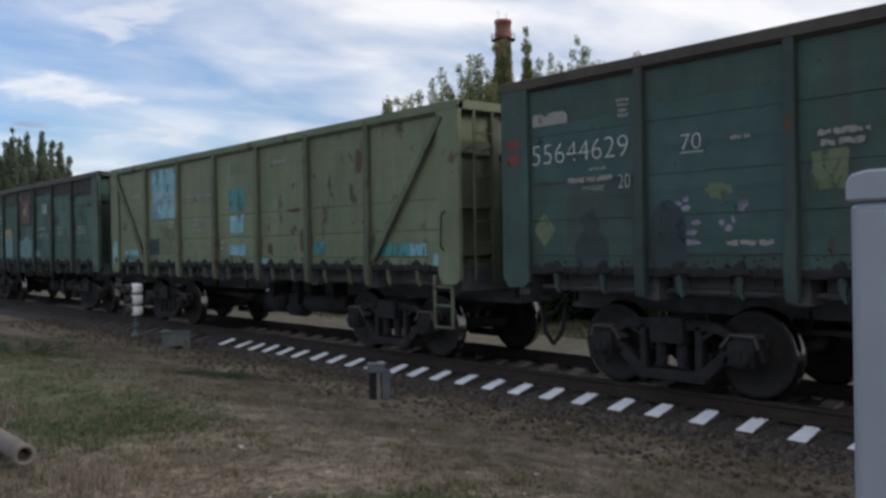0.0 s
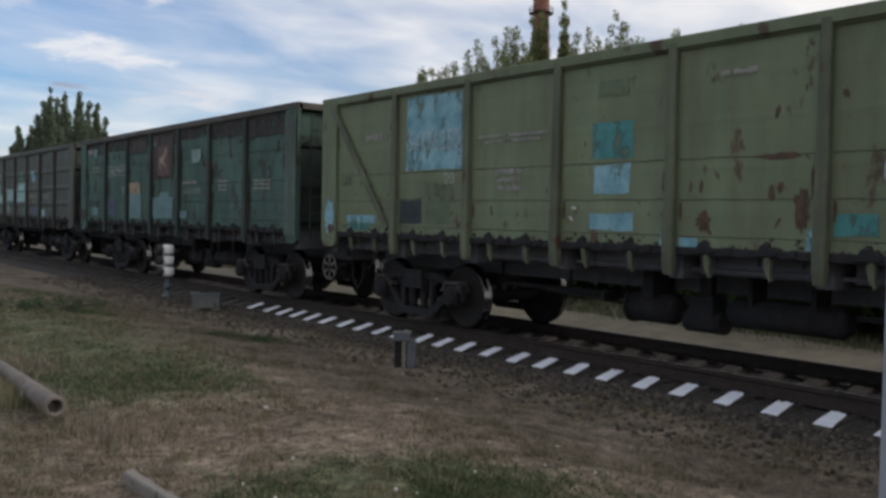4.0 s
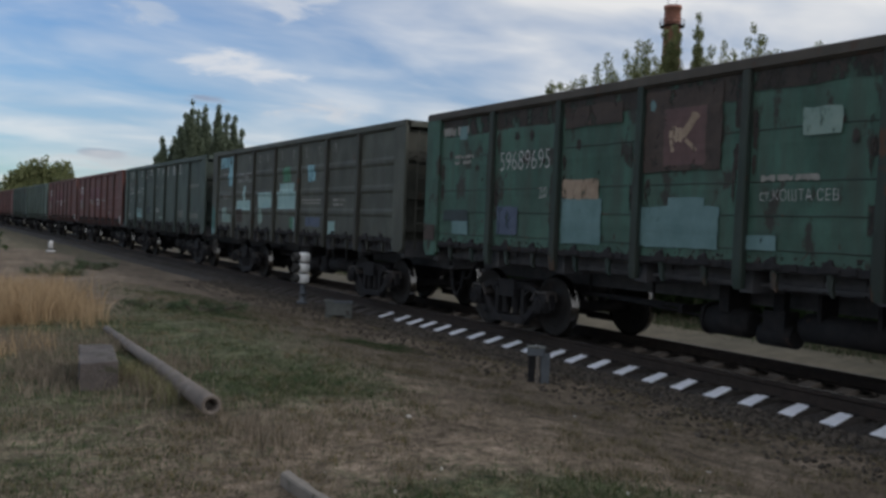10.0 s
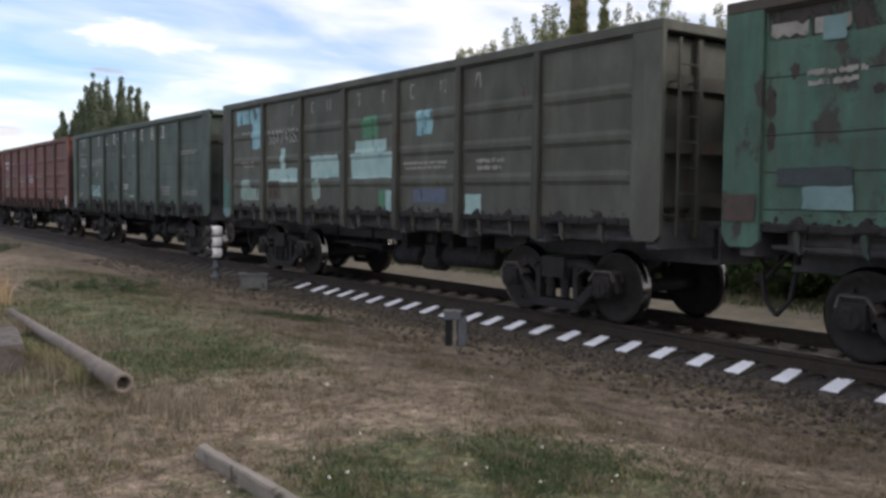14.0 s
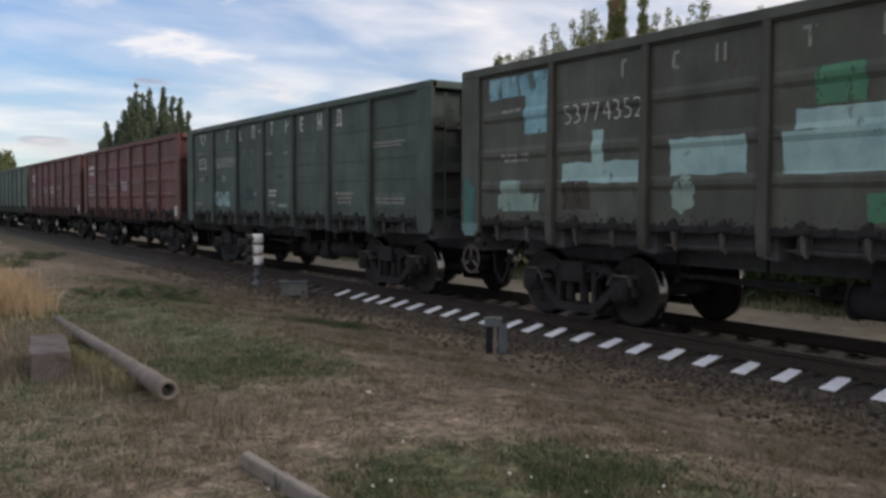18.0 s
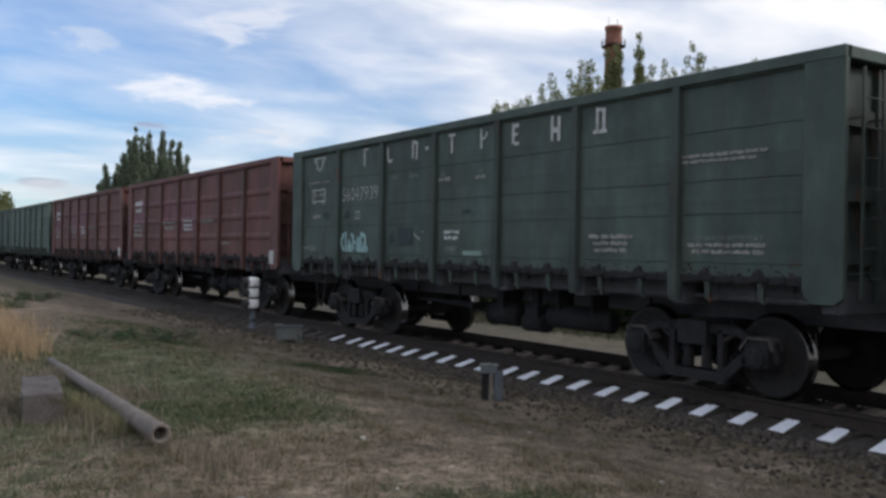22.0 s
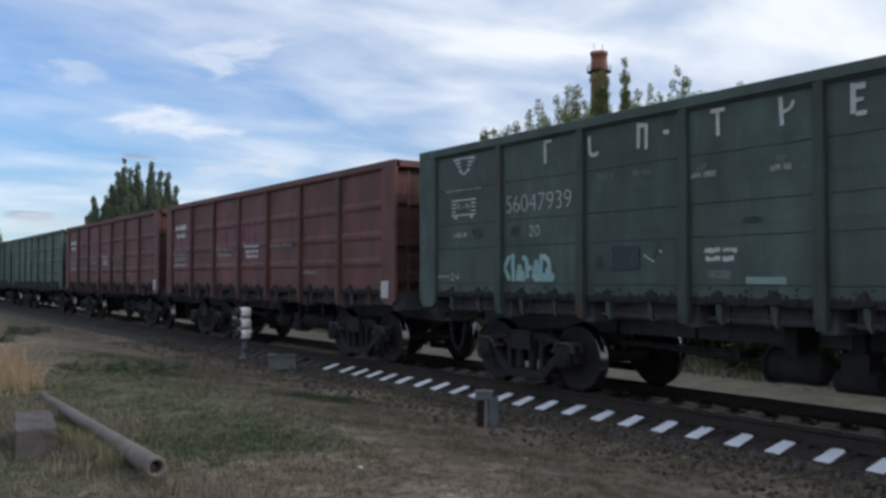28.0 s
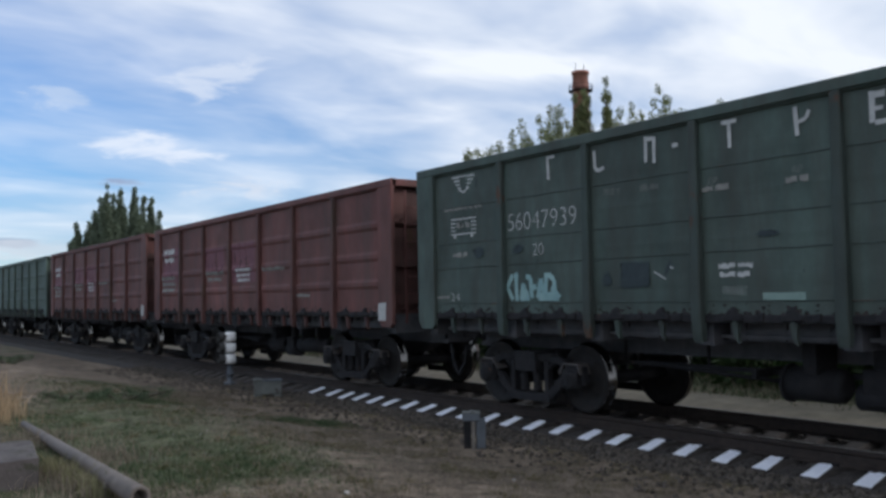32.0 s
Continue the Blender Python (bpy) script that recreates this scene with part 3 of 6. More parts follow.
def spaced(a, b, step, reach, grow=1.35):
    mid = list(np.arange(a, b + 1e-6, step))
    lo, hi, s = [], [], step
    while s < reach:
        s *= grow
        lo.append((lo[-1] if lo else a) - s)
        hi.append((hi[-1] if hi else mid[-1]) + s)
    return lo[::-1] + mid + hi


gxs, gys = spaced(-4, 17, 0.3, 700), spaced(-3, 40, 0.35, 800)
gv = [(x, y, ground_z(x, y)) for y in gys for x in gxs]
nx = len(gxs)
gf = [(j * nx + i, j * nx + i + 1, (j + 1) * nx + i + 1, (j + 1) * nx + i) for j in range(len(gys) - 1) for i in range(nx - 1)]
ground = soup("ground", gv, gf, ground_m)
tagged(ground, "dry trampled grass and bare soil beside the railway", "ground", kind="structure")
att = ground.data.attributes.new("greenness", "FLOAT", "POINT")
att.data.foreach_set("value", np.array([greenness(x, y) for x, y, z in gv], dtype=np.float32))
ground.data.polygons.foreach_set("use_smooth", np.ones(len(gf), dtype=bool))

# pale trodden path behind the track
path_bm = bmesh.new()
prev = None
for j in range(75):
    y = -12 + j * 2.0
    row = [path_bm.verts.new((x + 0.25 * noise.noise(Vector((0, y * 0.2, k))), y, ground_z(x, y) + 0.05)) for k, x in enumerate((12.15, 12.8, 13.5))]
    if prev:
        for k in range(2):
            path_bm.faces.new((prev[k], prev[k + 1], row[k + 1], row[k]))
    prev = row
path_m = surface("pale trodden soil", (0.095, 0.085, 0.062), (0.165, 0.145, 0.108), 2.5, 0.95, 0, 0.3)
tagged(part("footpath", path_bm, path_m, None), "pale trodden earth path behind the track", "path", kind="structure")

# ---- ballast, rails, sleepers ----
S_ROWS = [-45 + 3 * i for i in range(47)] + [96 + 6 * i for i in range(42)]
bed_bm = bmesh.new()
prev = None
PROFILE = ((-2.45, -0.66), (-2.02, -0.50), (-1.62, -0.415), (-1.30, -0.378), (-1.0, -0.335), (-0.5, -0.335), (0.0, -0.345), (0.5, -0.335), (1.0, -0.335), (1.30, -0.378), (1.66, -0.415), (2.3, -0.54), (2.8, -0.66))
for s in S_ROWS:
    row = []
    for dx, z in PROFILE:
        x, y, h = track(s, dx + 0.05 * noise.noise(Vector((dx * 3, s, 0))))
        row.append(bed_bm.verts.new((x, y, z)))
    if prev:
        for k in range(len(row) - 1):
            bed_bm.faces.new((prev[k], prev[k + 1], row[k + 1], row[k]))
    prev = row
ballast = part("ballast", bed_bm, ballast_m, None)
tagged(ballast, "dark oily crushed-stone ballast bed", "ballast", kind="structure")

railway = tagged(new("railway_track"), "single broad-gauge track with rusty rails on concrete sleepers", "railway track", kind="structure")
RAIL = ((-0.075, -0.18), (0.075, -0.18), (0.07, -0.165), (0.015, -0.15), (0.012, -0.055), (0.037, -0.04), (0.037, -0.004), (0.03, 0.0),
        (-0.03, 0.0), (-0.037, -0.004), (-0.037, -0.04), (-0.012, -0.055), (-0.015, -0.15), (-0.07, -0.165))
for side in (-1, 1):
    bm = bmesh.new()
    hb = bmesh.new()
    prev = prevh = None
    for s in S_ROWS:
        row = []
        for dx, z in RAIL:
            x, y, h = track(s, side * 0.797 + dx)
            row.append(bm.verts.new((x, y, RAIL_Z + z - 0.006)))
        rowh = []
        for dx in (-0.03, 0.03):
            x, y, h = track(s, side * 0.797 + dx)
            rowh.append(hb.verts.new((x, y, RAIL_Z)))
        if prev:
            for k in range(len(row)):
                n = (k + 1) % len(row)
                bm.faces.new((prev[k], prev[n], row[n], row[k]))
            hb.faces.new((prevh[0], prevh[1], rowh[1], rowh[0]))
        prev, prevh = row, rowh
    rail = part("rail", bm, rail_m, railway)
    part("rail_head", hb, railtop_m, rail, "polished running surface")

SLEEPER_Y = [16.20, 15.53, 14.97, 14.45, 13.94, 13.41, 12.81, 12.26, 11.74, 11.23, 10.64, 10.17, 9.63, 9.10, 8.53, 8.03, 7.48, 6.97, 6.43, 5.89, 5.34, 4.81, 4.24]
SLEEPER_Y = [y * 1.031 for y in SLEEPER_Y]
SLEEPER_Y += [4.37 - 0.56 * i for i in range(1, 16)]
PAINTED = len(SLEEPER_Y)
SLEEPER_Y += [16.70 + 0.56 * i for i in range(1, 88)]
# concrete sleeper: rising from its ends to a shoulder, a seat for each rail, a waisted middle
bm = bmesh.new()
HALF = ((-1.31, -0.075, 0.092), (-1.295, -0.053, 0.100), (-1.0, 0.030, 0.108), (-0.955, 0.008, 0.115), (-0.64, 0.008, 0.115), (-0.60, 0.030, 0.108), (-0.34, -0.02, 0.10))
STATIONS = HALF + ((0.0, -0.03, 0.095),) + tuple((-x, z, w) for x, z, w in HALF[::-1])
prev = None
for x, z, w in STATIONS:
    ring = [bm.verts.new(p) for p in ((x, -w - 0.04, -0.22), (x, -w, z - 0.014), (x, -w + 0.012, z), (x, w - 0.012, z), (x, w, z - 0.014), (x, w + 0.04, -0.22))]
    if prev:
        for k in range(5):
            bm.faces.new((prev[k], prev[k + 1], ring[k + 1], ring[k]))
    else:
        bm.faces.new(ring)
    prev = ring
bm.faces.new(prev[::-1])
sleeper_me = finish(bm, "sleeper")
wash_mes = []
for k in range(4):
    bm = bmesh.new()
    rnd = random.Random(40 + k)
    ring = []
    for i in range(24):
        t = 4 * i / 24
        px, py = ((-1 + 2 * t, -1) if t < 1 else (1, -1 + 2 * (t - 1)) if t < 2 else (1 - 2 * (t - 2), 1) if t < 3 else (-1, 1 - 2 * (t - 3)))
        wob = 0.022 if px > 0.9 else 0.004
        px, py = px * 0.150 + rnd.uniform(-wob, wob), py * (0.088 - 0.006 * px) + rnd.uniform(-0.005, 0.005)
        ring.append(bm.verts.new((px, py, 0.283 * px - 0.0105)))
    low = [bm.verts.new(v.co + Vector((0, 0, -0.008))) for v in ring]
    bm.faces.new(ring)
    for i in range(24):
        bm.faces.new((ring[i], low[i], low[(i + 1) % 24], ring[(i + 1) % 24]))
    wash_mes.append(finish(bm, "paint"))
lug_bm = bmesh.new()
for sx in (-1, 1):
    for dx in (-0.11, 0.11):
        quadbox(lug_bm, sx * 0.797 + dx - 0.03, sx * 0.797 + dx + 0.03, -0.05, 0.05, -0.21, -0.165)
lug_me = finish(lug_bm, "rail_clip")
rnd = random.Random(5)
for i, y in enumerate(SLEEPER_Y):
    x, yy, h = track(y)
    sl = piece("sleeper", sleeper_me, sleeper_m, railway, pose(x - 0.03 + rnd.uniform(-0.015, 0.015), yy, -0.300 + rnd.uniform(-0.006, 0.004), 0, 0, -0 + h + rnd.uniform(-0.7, 0.7)))
    if y < 30:
        piece("rail_clip", lug_me, iron, sl, pose(0.03, 0, 0.300 + RAIL_Z))
    if i < PAINTED:
        piece("paint", wash_mes[i % 4], whitewash, sl, pose(-1.150, 0, 0.005), "worn whitewash on the sleeper end")

# loose ballast stones on the near shoulder
rs = np.random.RandomState(3)
ico = bmesh.new()
bmesh.ops.create_icosphere(ico, subdivisions=1, radius=1)
ico_v = np.array([v.co[:] for v in ico.verts])
ico_f = np.array([[v.index for v in f.verts] for f in ico.faces])
ico.free()


def bed_z(dx):
    return float(np.interp(dx, [p[0] for p in PROFILE], [p[1] for p in PROFILE]))


def stones(name, n, place, size, mat, label, category):
    vs, fs = [], []
    for k in range(n):
        x, y, z = place()
        r = size * rs.uniform(0.55, 1.35)
        v = ico_v * (1 + rs.uniform(-0.28, 0.28, (len(ico_v), 1))) * r * rs.uniform(0.6, 1.2, (1, 3))
        vs.append(v + (x, y, z + r * 0.2))
        fs.append(ico_f + k * len(ico_v))
    return tagged(soup(name, np.concatenate(vs), np.concatenate(fs), mat), label, category, kind="stuff")


def on_shoulder():
    y = 2 + 26 * rs.rand() ** 1.4
    dx = -1.36 - 0.60 * rs.rand() ** 0.9
    if rs.rand() < 0.20:
        dx = -1.85 - 1.1 * rs.rand() ** 2.2
        return XC + dx, y, ground_z(XC + dx, y)
    return XC + dx, y, bed_z(dx)


def on_bed():
    y = 2 + 22 * rs.rand() ** 1.2
    dx = rs.uniform(-1.5, 1.6)
    while min(abs(y - q) for q in SLEEPER_Y) < 0.15:
        y = 2 + 22 * rs.rand() ** 1.2
    return XC + dx, y, bed_z(dx) - 0.004


stones("ballast_stones", 12500, on_shoulder, 0.026, gravel_m, "loose crushed ballast stones on the track shoulder", "ballast")
stones("bed_stones", 5000, on_bed, 0.022, ballast_m, "oily crushed stones between the sleepers", "ballast")


def on_grass():
    x, y = rs.uniform(0.8, 6.9), rs.uniform(2.5, 14)
    return x, y, ground_z(x, y)


stones("pebbles", 90, on_grass, 0.010, litter_m, "scattered pale pebbles on the soil", "pebbles")

# ---- freight wagons ----
RIBS = (4.37, 2.61, 0.87, -0.87, -2.61, -4.37)
BAYS = ((6.12, 4.37), (4.37, 2.61), (2.61, 0.87), (0.87, -0.87), (-0.87, -2.61), (-2.61, -4.37), (-4.37, -6.12))
MESH = {}


def shared(key, build, bevel=0.0):
    if key not in MESH:
        bm = bmesh.new()
        build(bm)
        MESH[key] = finish(bm, key.split(":")[0], bevel)
    return MESH[key]


SHEET_NY, SHEET_NZ, SHEET_H = 10, 36, 2.20


def relief(width, kind, seed):
    """How far a side sheet stands in or out at each point of its grid: slightly buckled, with pressed seams."""
    ny, nz = SHEET_NY, SHEET_NZ
    grid = np.zeros((nz + 1, ny + 1))
    for k in range(nz + 1):
        z = SHEET_H * k / nz
        for i in range(ny + 1):
            y = width * (i / ny - 0.5)
            b = 0.012 * noise.noise(Vector((y * 1.3, z * 1.3, seed * 7.7))) + 0.006 * noise.noise(Vector((y * 4, z * 4, seed * 3.1)))
            x = b * min(1.0, 4 * min(i, ny - i) / ny)
            if kind == "bulge":
                if 0 < i < ny and any(abs(z - zc) < 0.055 for zc in (0.50, 1.02, 1.56)):
                    x -= 0.028
            elif any(abs(z - zc) < 0.035 for zc in (0.40, 0.86, 1.34, 1.80)):
                x -= 0.003
            grid[k, i] = x
    return grid


def sheet(width, kind, seed):
    """A side sheet in its bay: y across, z up."""
    def build(bm):
        ny, nz = SHEET_NY, SHEET_NZ
        g = relief(width, kind, seed)
        grid = [[bm.verts.new((g[k, i], width * (i / ny - 0.5), SHEET_H * k / nz)) for i in range(ny + 1)] for k in range(nz + 1)]
        for k in range(nz):
            for i in range(ny):
                bm.faces.new((grid[k][i], grid[k][i + 1], grid[k + 1][i + 1], grid[k + 1][i]))
        back = [bm.verts.new((0.03, y, z)) for y, z in ((-width / 2, 0), (width / 2, 0), (width / 2, SHEET_H), (-width / 2, SHEET_H))]
        bm.faces.new(back)
    return build


def rib_build(bm):
    # channel-section post, wider at the foot, running down over the sill
    prof = ((3.47, 0.055, 0.045), (2.2, 0.062, 0.055), (1.30, 0.070, 0.068), (1.10, 0.070, 0.060), (0.98, 0.060, 0.040))
    rows = [[bm.verts.new(p) for p in ((0.03, -w, z), (-d + 0.012, -w, z), (-d, -w + 0.014, z), (-d, w - 0.014, z), (-d + 0.012, w, z), (0.03, w, z))] for z, w, d in prof]
    for a, b in zip(rows[:-1], rows[1:]):
        for i in range(5):
            bm.faces.new((a[i], a[i + 1], b[i + 1], b[i]))
    bm.faces.new(rows[0])
    bm.faces.new(rows[-1][::-1])


def corner_build(bm):
    prism(bm, [(-0.23, 3.48), (0.23, 3.48), (0.23, 1.16), (0.14, 1.03), (-0.14, 1.03), (-0.23, 1.10)], -0.03, 0.04)


def top_rail_build(bm):
    quadbox(bm, -0.045, 0.075, -6.53, 6.53, 3.41, 3.54)
    quadbox(bm, -0.02, 0.06, -6.53, 6.53, 3.385, 3.41)


def sill_build(bm):
    quadbox(bm, -0.02, 0.10, -6.1, 6.1, 1.20, 1.29)


def hatch_build(bm):
    # a discharge hatch hanging below the floor, its stiffener and hinge ears
    quadbox(bm, -0.02, 0.03, -0.70, 0.70, 0.99, 1.20)
    quadbox(bm, -0.045, -0.02, -0.66, 0.66, 1.07, 1.12)
    for y in (-0.5, 0.0, 0.5):
        quadbox(bm, -0.05, -0.02, y - 0.03, y + 0.03, 1.0, 1.2)


def latch_build(bm):
    # the curved claw that holds a hatch shut
    prism(bm, [(-0.05, 1.26), (0.05, 1.26), (0.045, 1.16), (0.020, 1.05), (-0.028, 0.975), (-0.045, 0.99), (-0.026, 1.06), (-0.036, 1.16)], -0.03, 0.02)
    rod(bm, (-0.05, 0, 1.20), (0.03, 0, 1.20), 0.028, n=8)


def hinge_build(bm):
    # lumpy catch over the latch, caked with dirt
    prism(bm, [(-0.13, 1.225), (0.13, 1.215), (0.135, 1.26), (0.09, 1.29), (0.06, 1.345), (-0.03, 1.35), (-0.06, 1.30), (-0.12, 1.28)], -0.05, 0.0)
    prism(bm, [(-0.05, 1.30), (0.04, 1.30), (0.03, 1.375), (-0.03, 1.37)], -0.035, 0.0)


def stop_build(bm):
    prism(bm, [(-0.04, 1.22), (0.05, 1.215), (0.055, 1.27), (0.01, 1.305), (-0.035, 1.30)], -0.04, 0.0)


def end_wall_build(bm):
    quadbox(bm, -1.46, 1.46, -0.02, 0.02, 1.15, 3.48)


def end_panel_build(bm):
    # the upper sheet of an end wall, set out over the belts
    quadbox(bm, -1.46, 1.46, 0.02, 0.07, 2.98, 3.44)


def belt_build(bm):
    quadbox(bm, -1.46, 1.46, 0.02, 0.10, -0.085, 0.085)


def end_post_build(bm):
    quadbox(bm, -0.06, 0.06, 0.02, 0.10, 1.05, 3.47)


def end_rail_build(bm):
    quadbox(bm, -1.50, 1.50, -0.27, 0.09, 3.41, 3.535)


def floor_build(bm):
    quadbox(bm, -1.44, 1.44, -6.4, 6.4, 1.20, 1.26)


def centre_sill_build(bm):
    quadbox(bm, -0.30, 0.30, -6.45, 6.45, 0.74, 1.20)
    quadbox(bm, -0.34, 0.34, -6.45, 6.45, 0.72, 0.74)


def crossbeam_build(bm):
    prism(bm, [(-0.09, 0.94), (0.09, 0.94), (0.09, 1.20), (-0.09, 1.20)], -1.38, 1.38)


def stringer_build(bm):
    quadbox(bm, -0.25, 0.25, -6.1, 6.1, 1.02, 1.06)


def grab_build(bm):
    # bent handrail bolted to a corner post
    pts = ((-0.03, 0.04, 1.50), (-0.10, 0.02, 1.56), (-0.10, 0.0, 1.98), (-0.03, 0.0, 2.05))
    for a, b in zip(pts[:-1], pts[1:]):
        rod(bm, a, b, 0.013, n=7)


def coupler_build(bm):
    quadbox(bm, -0.11, 0.11, 6.40, 6.72, 0.96, 1.14)
    prism_y = [(6.70, 0.88), (6.96, 0.90), (6.96, 1.20), (6.70, 1.22)]
    prism(bm, prism_y, -0.20, 0.16)
    quadbox(bm, -0.35, 0.35, 6.36, 6.42, 0.86, 1.24)


def hose_build(bm):
    pts = [(-0.35, 6.45, 1.0), (-0.36, 6.62, 0.82), (-0.36, 6.78, 0.66), (-0.35, 6.93, 0.64)]
    for a, b in zip(pts[:-1], pts[1:]):
        rod(bm, a, b, 0.028, n=7)


def ladder_build(bm):
    # step ladder hanging under the corner
    for y in (-0.19, 0.19):
        beam(bm, (-0.02, y, 1.16), (-0.02, y, 0.42), 0.03, 0.045)
    for z in (0.44, 0.74, 1.0):
        beam(bm, (-0.02, -0.19, z), (-0.02, 0.19, z), 0.05, 0.03)


def end_ladder_build(bm):
    # climbing ladder on an end wall
    for x in (0.92, 1.26):
        beam(bm, (x, 0.25, 1.10), (x, 0.25, 3.40), 0.035, 0.02)
        for z in (1.35, 2.9):
            beam(bm, (x, 0.02, z), (x, 0.25, z), 0.03, 0.02)
    for k in range(7):
        rod(bm, (0.92, 0.25, 1.3 + 0.3 * k), (1.26, 0.25, 1.3 + 0.3 * k), 0.011, n=6)


def side_frame_build(bm):
    # cast bogie side frame: top chord, a jaw arched over each axle box, sloping braces, columns and the spring seat
    t = 0.11
    quadbox(bm, -t / 2, t / 2, -0.60, 0.60, 0.70, 0.80)
    quadbox(bm, -t / 2 - 0.025, t / 2 + 0.025, -0.56, 0.56, 0.785, 0.81)
    for s in (-1, 1):
        beam(bm, (0, s * 0.58, 0.75), (0, s * 0.80, 0.655), t, 0.10)
        prism(bm, [(s * 0.76, 0.60), (s * 1.10, 0.60), (s * 1.08, 0.69), (s * 0.79, 0.69)], -t / 2 - 0.01, t / 2 + 0.01)
        beam(bm, (0, s * 1.08, 0.66), (0, s * 1.14, 0.42), t, 0.065)
        beam(bm, (0, s * 0.77, 0.66), (0, s * 0.70, 0.36), t, 0.075)
        beam(bm, (0, s * 0.72, 0.47), (0, s * 0.40, 0.20), t, 0.13)
        beam(bm, (0, s * 0.37, 0.18), (0, s * 0.37, 0.76), t, 0.09)
        beam(bm, (0, s * 0.37, 0.60), (0, s * 0.58, 0.72), t * 0.8, 0.05)
    quadbox(bm, -t / 2 - 0.02, t / 2 + 0.02, -0.46, 0.46, 0.13, 0.25)


def jaw_ledge_build(bm):
    # the cast lip along the top of a jaw, standing out from the frame
    for a, b in (((0.15, -0.185, 0.565), (0.15, -0.145, 0.692)), ((0.15, -0.15, 0.694), (0.15, 0.14, 0.694)), ((0.15, 0.135, 0.692), (0.15, 0.25, 0.555))):
        beam(bm, (0, a[1], a[2]), (0, b[1], b[2]), 0.20, 0.022)


def spring_build(bm):
    prof = [(0.27, 0.0)]
    for k in range(7):
        z = 0.275 + k * 0.042
        prof += [(z, 0.055), (z + 0.012, 0.075), (z + 0.026, 0.075), (z + 0.038, 0.055)]
    lathe(bm, prof + [(0.575, 0.0)], "z", 12)


def bolster_build(bm):
    prism(bm, [(-0.22, 0.56), (0.22, 0.56), (0.22, 0.84), (-0.22, 0.84)], -1.15, 1.15)
    quadbox(bm, -0.25, 0.25, -0.2, 0.2, 0.84, 0.93)
    for s in (-1, 1):
        quadbox(bm, -0.95, 0.95, s * 0.42 - 0.04, s * 0.42 + 0.04, 0.34, 0.44)


def rigging_build(bm):
    # brake beams with shoes close to the treads, hangers and the tie rods between them
    for s in (-1, 1):
        beam(bm, (-0.86, s * 0.42, 0.40), (0.86, s * 0.42, 0.40), 0.10, 0.13)
        beam(bm, (0, s * 0.42, 0.38), (0, s * 0.05, 0.60), 0.05, 0.05)
        for x in (-0.80, 0.80):
            prism(bm, [(s * 0.40, 0.27), (s * 0.45, 0.25), (s * 0.425, 0.46), (s * 0.45, 0.64), (s * 0.40, 0.62)], x - 0.05, x + 0.05)
            beam(bm, (x, s * 0.40, 0.60), (x, s * 0.30, 0.86), 0.04, 0.03)
    quadbox(bm, -0.04, 0.04, -0.36, 0.36, 0.24, 0.60)
    beam(bm, (-0.30, -0.42, 0.30), (-0.30, 0.42, 0.30), 0.04, 0.06)
    beam(bm, (0.30, -0.42, 0.30), (0.30, 0.42, 0.30), 0.04, 0.06)


def axle_box_build(bm):
    lathe(bm, [(-0.15, 0.0), (-0.15, 0.10), (-0.135, 0.125), (0.10, 0.125)], "x", 20)
    quadbox(bm, -0.162, -0.15, -0.035, 0.035, -0.055, 0.055)
    for k in range(6):
        a = math.pi * k / 3
        rod(bm, (-0.165, 0.085 * math.cos(a), 0.085 * math.sin(a)), (-0.15, 0.085 * math.cos(a), 0.085 * math.sin(a)), 0.012, n=6)
    quadbox(bm, -0.10, 0.08, -0.15, 0.15, -0.10, 0.15)


def axle_build(bm):
    lathe(bm, [(-1.08, 0.0), (-1.08, 0.065), (-0.92, 0.065), (-0.90, 0.09), (0.90, 0.09), (0.92, 0.065), (1.08, 0.065), (1.08, 0.0)], "x", 14)


def wheel_build(bm):
    # dished disc wheel; outer face towards -x
    lathe(bm, [(-0.085, 0.09), (-0.085, 0.14), (-0.055, 0.15), (-0.03, 0.25), (-0.035, 0.38), (-0.060, 0.405), (-0.062, 0.462), (0.062, 0.470),
               (0.062, 0.40), (0.035, 0.38), (0.025, 0.25), (0.05, 0.15), (0.085, 0.14), (0.085, 0.09)], "x", 36)
    for k in range(4):
        a = math.pi * k / 2
        quadbox(bm, -0.068, -0.050, 0.30 * math.cos(a) - 0.02, 0.30 * math.cos(a) + 0.02, 0.30 * math.sin(a) - 0.02, 0.30 * math.sin(a) + 0.02)


def tread_build(bm):
    lathe(bm, [(-0.064, 0.465), (-0.060, 0.473), (0.028, 0.477), (0.036, 0.490), (0.045, 0.503), (0.060, 0.503), (0.066, 0.490)], "x", 40)


def tank_build(bm):
    rod(bm, (-0.55, -2.35, 0.54), (-0.55, -1.10, 0.54), 0.17, n=18)
    rod(bm, (-0.55, -2.43, 0.54), (-0.55, -2.35, 0.54), 0.10, 0.17, n=18)
    rod(bm, (-0.55, -1.10, 0.54), (-0.55, -1.02, 0.54), 0.17, 0.10, n=18)
    for y in (-2.1, -1.35):
        beam(bm, (-0.55, y, 0.50), (-0.55, y, 0.95), 0.30, 0.05)


def cylinder_build(bm):
    rod(bm, (-0.55, -0.25, 0.50), (-0.55, 0.36, 0.50), 0.19, n=18)
    rod(bm, (-0.55, -0.31, 0.50), (-0.55, -0.25, 0.50), 0.12, 0.19, n=18)
    rod(bm, (-0.55, 0.36, 0.50), (-0.55, 0.40, 0.50), 0.215, n=18)
    rod(bm, (-0.55, 0.40, 0.50), (-0.55, 2.3, 0.60), 0.025, n=8)
    quadbox(bm, -0.75, -0.35, -0.06, 0.10, 0.62, 0.98)


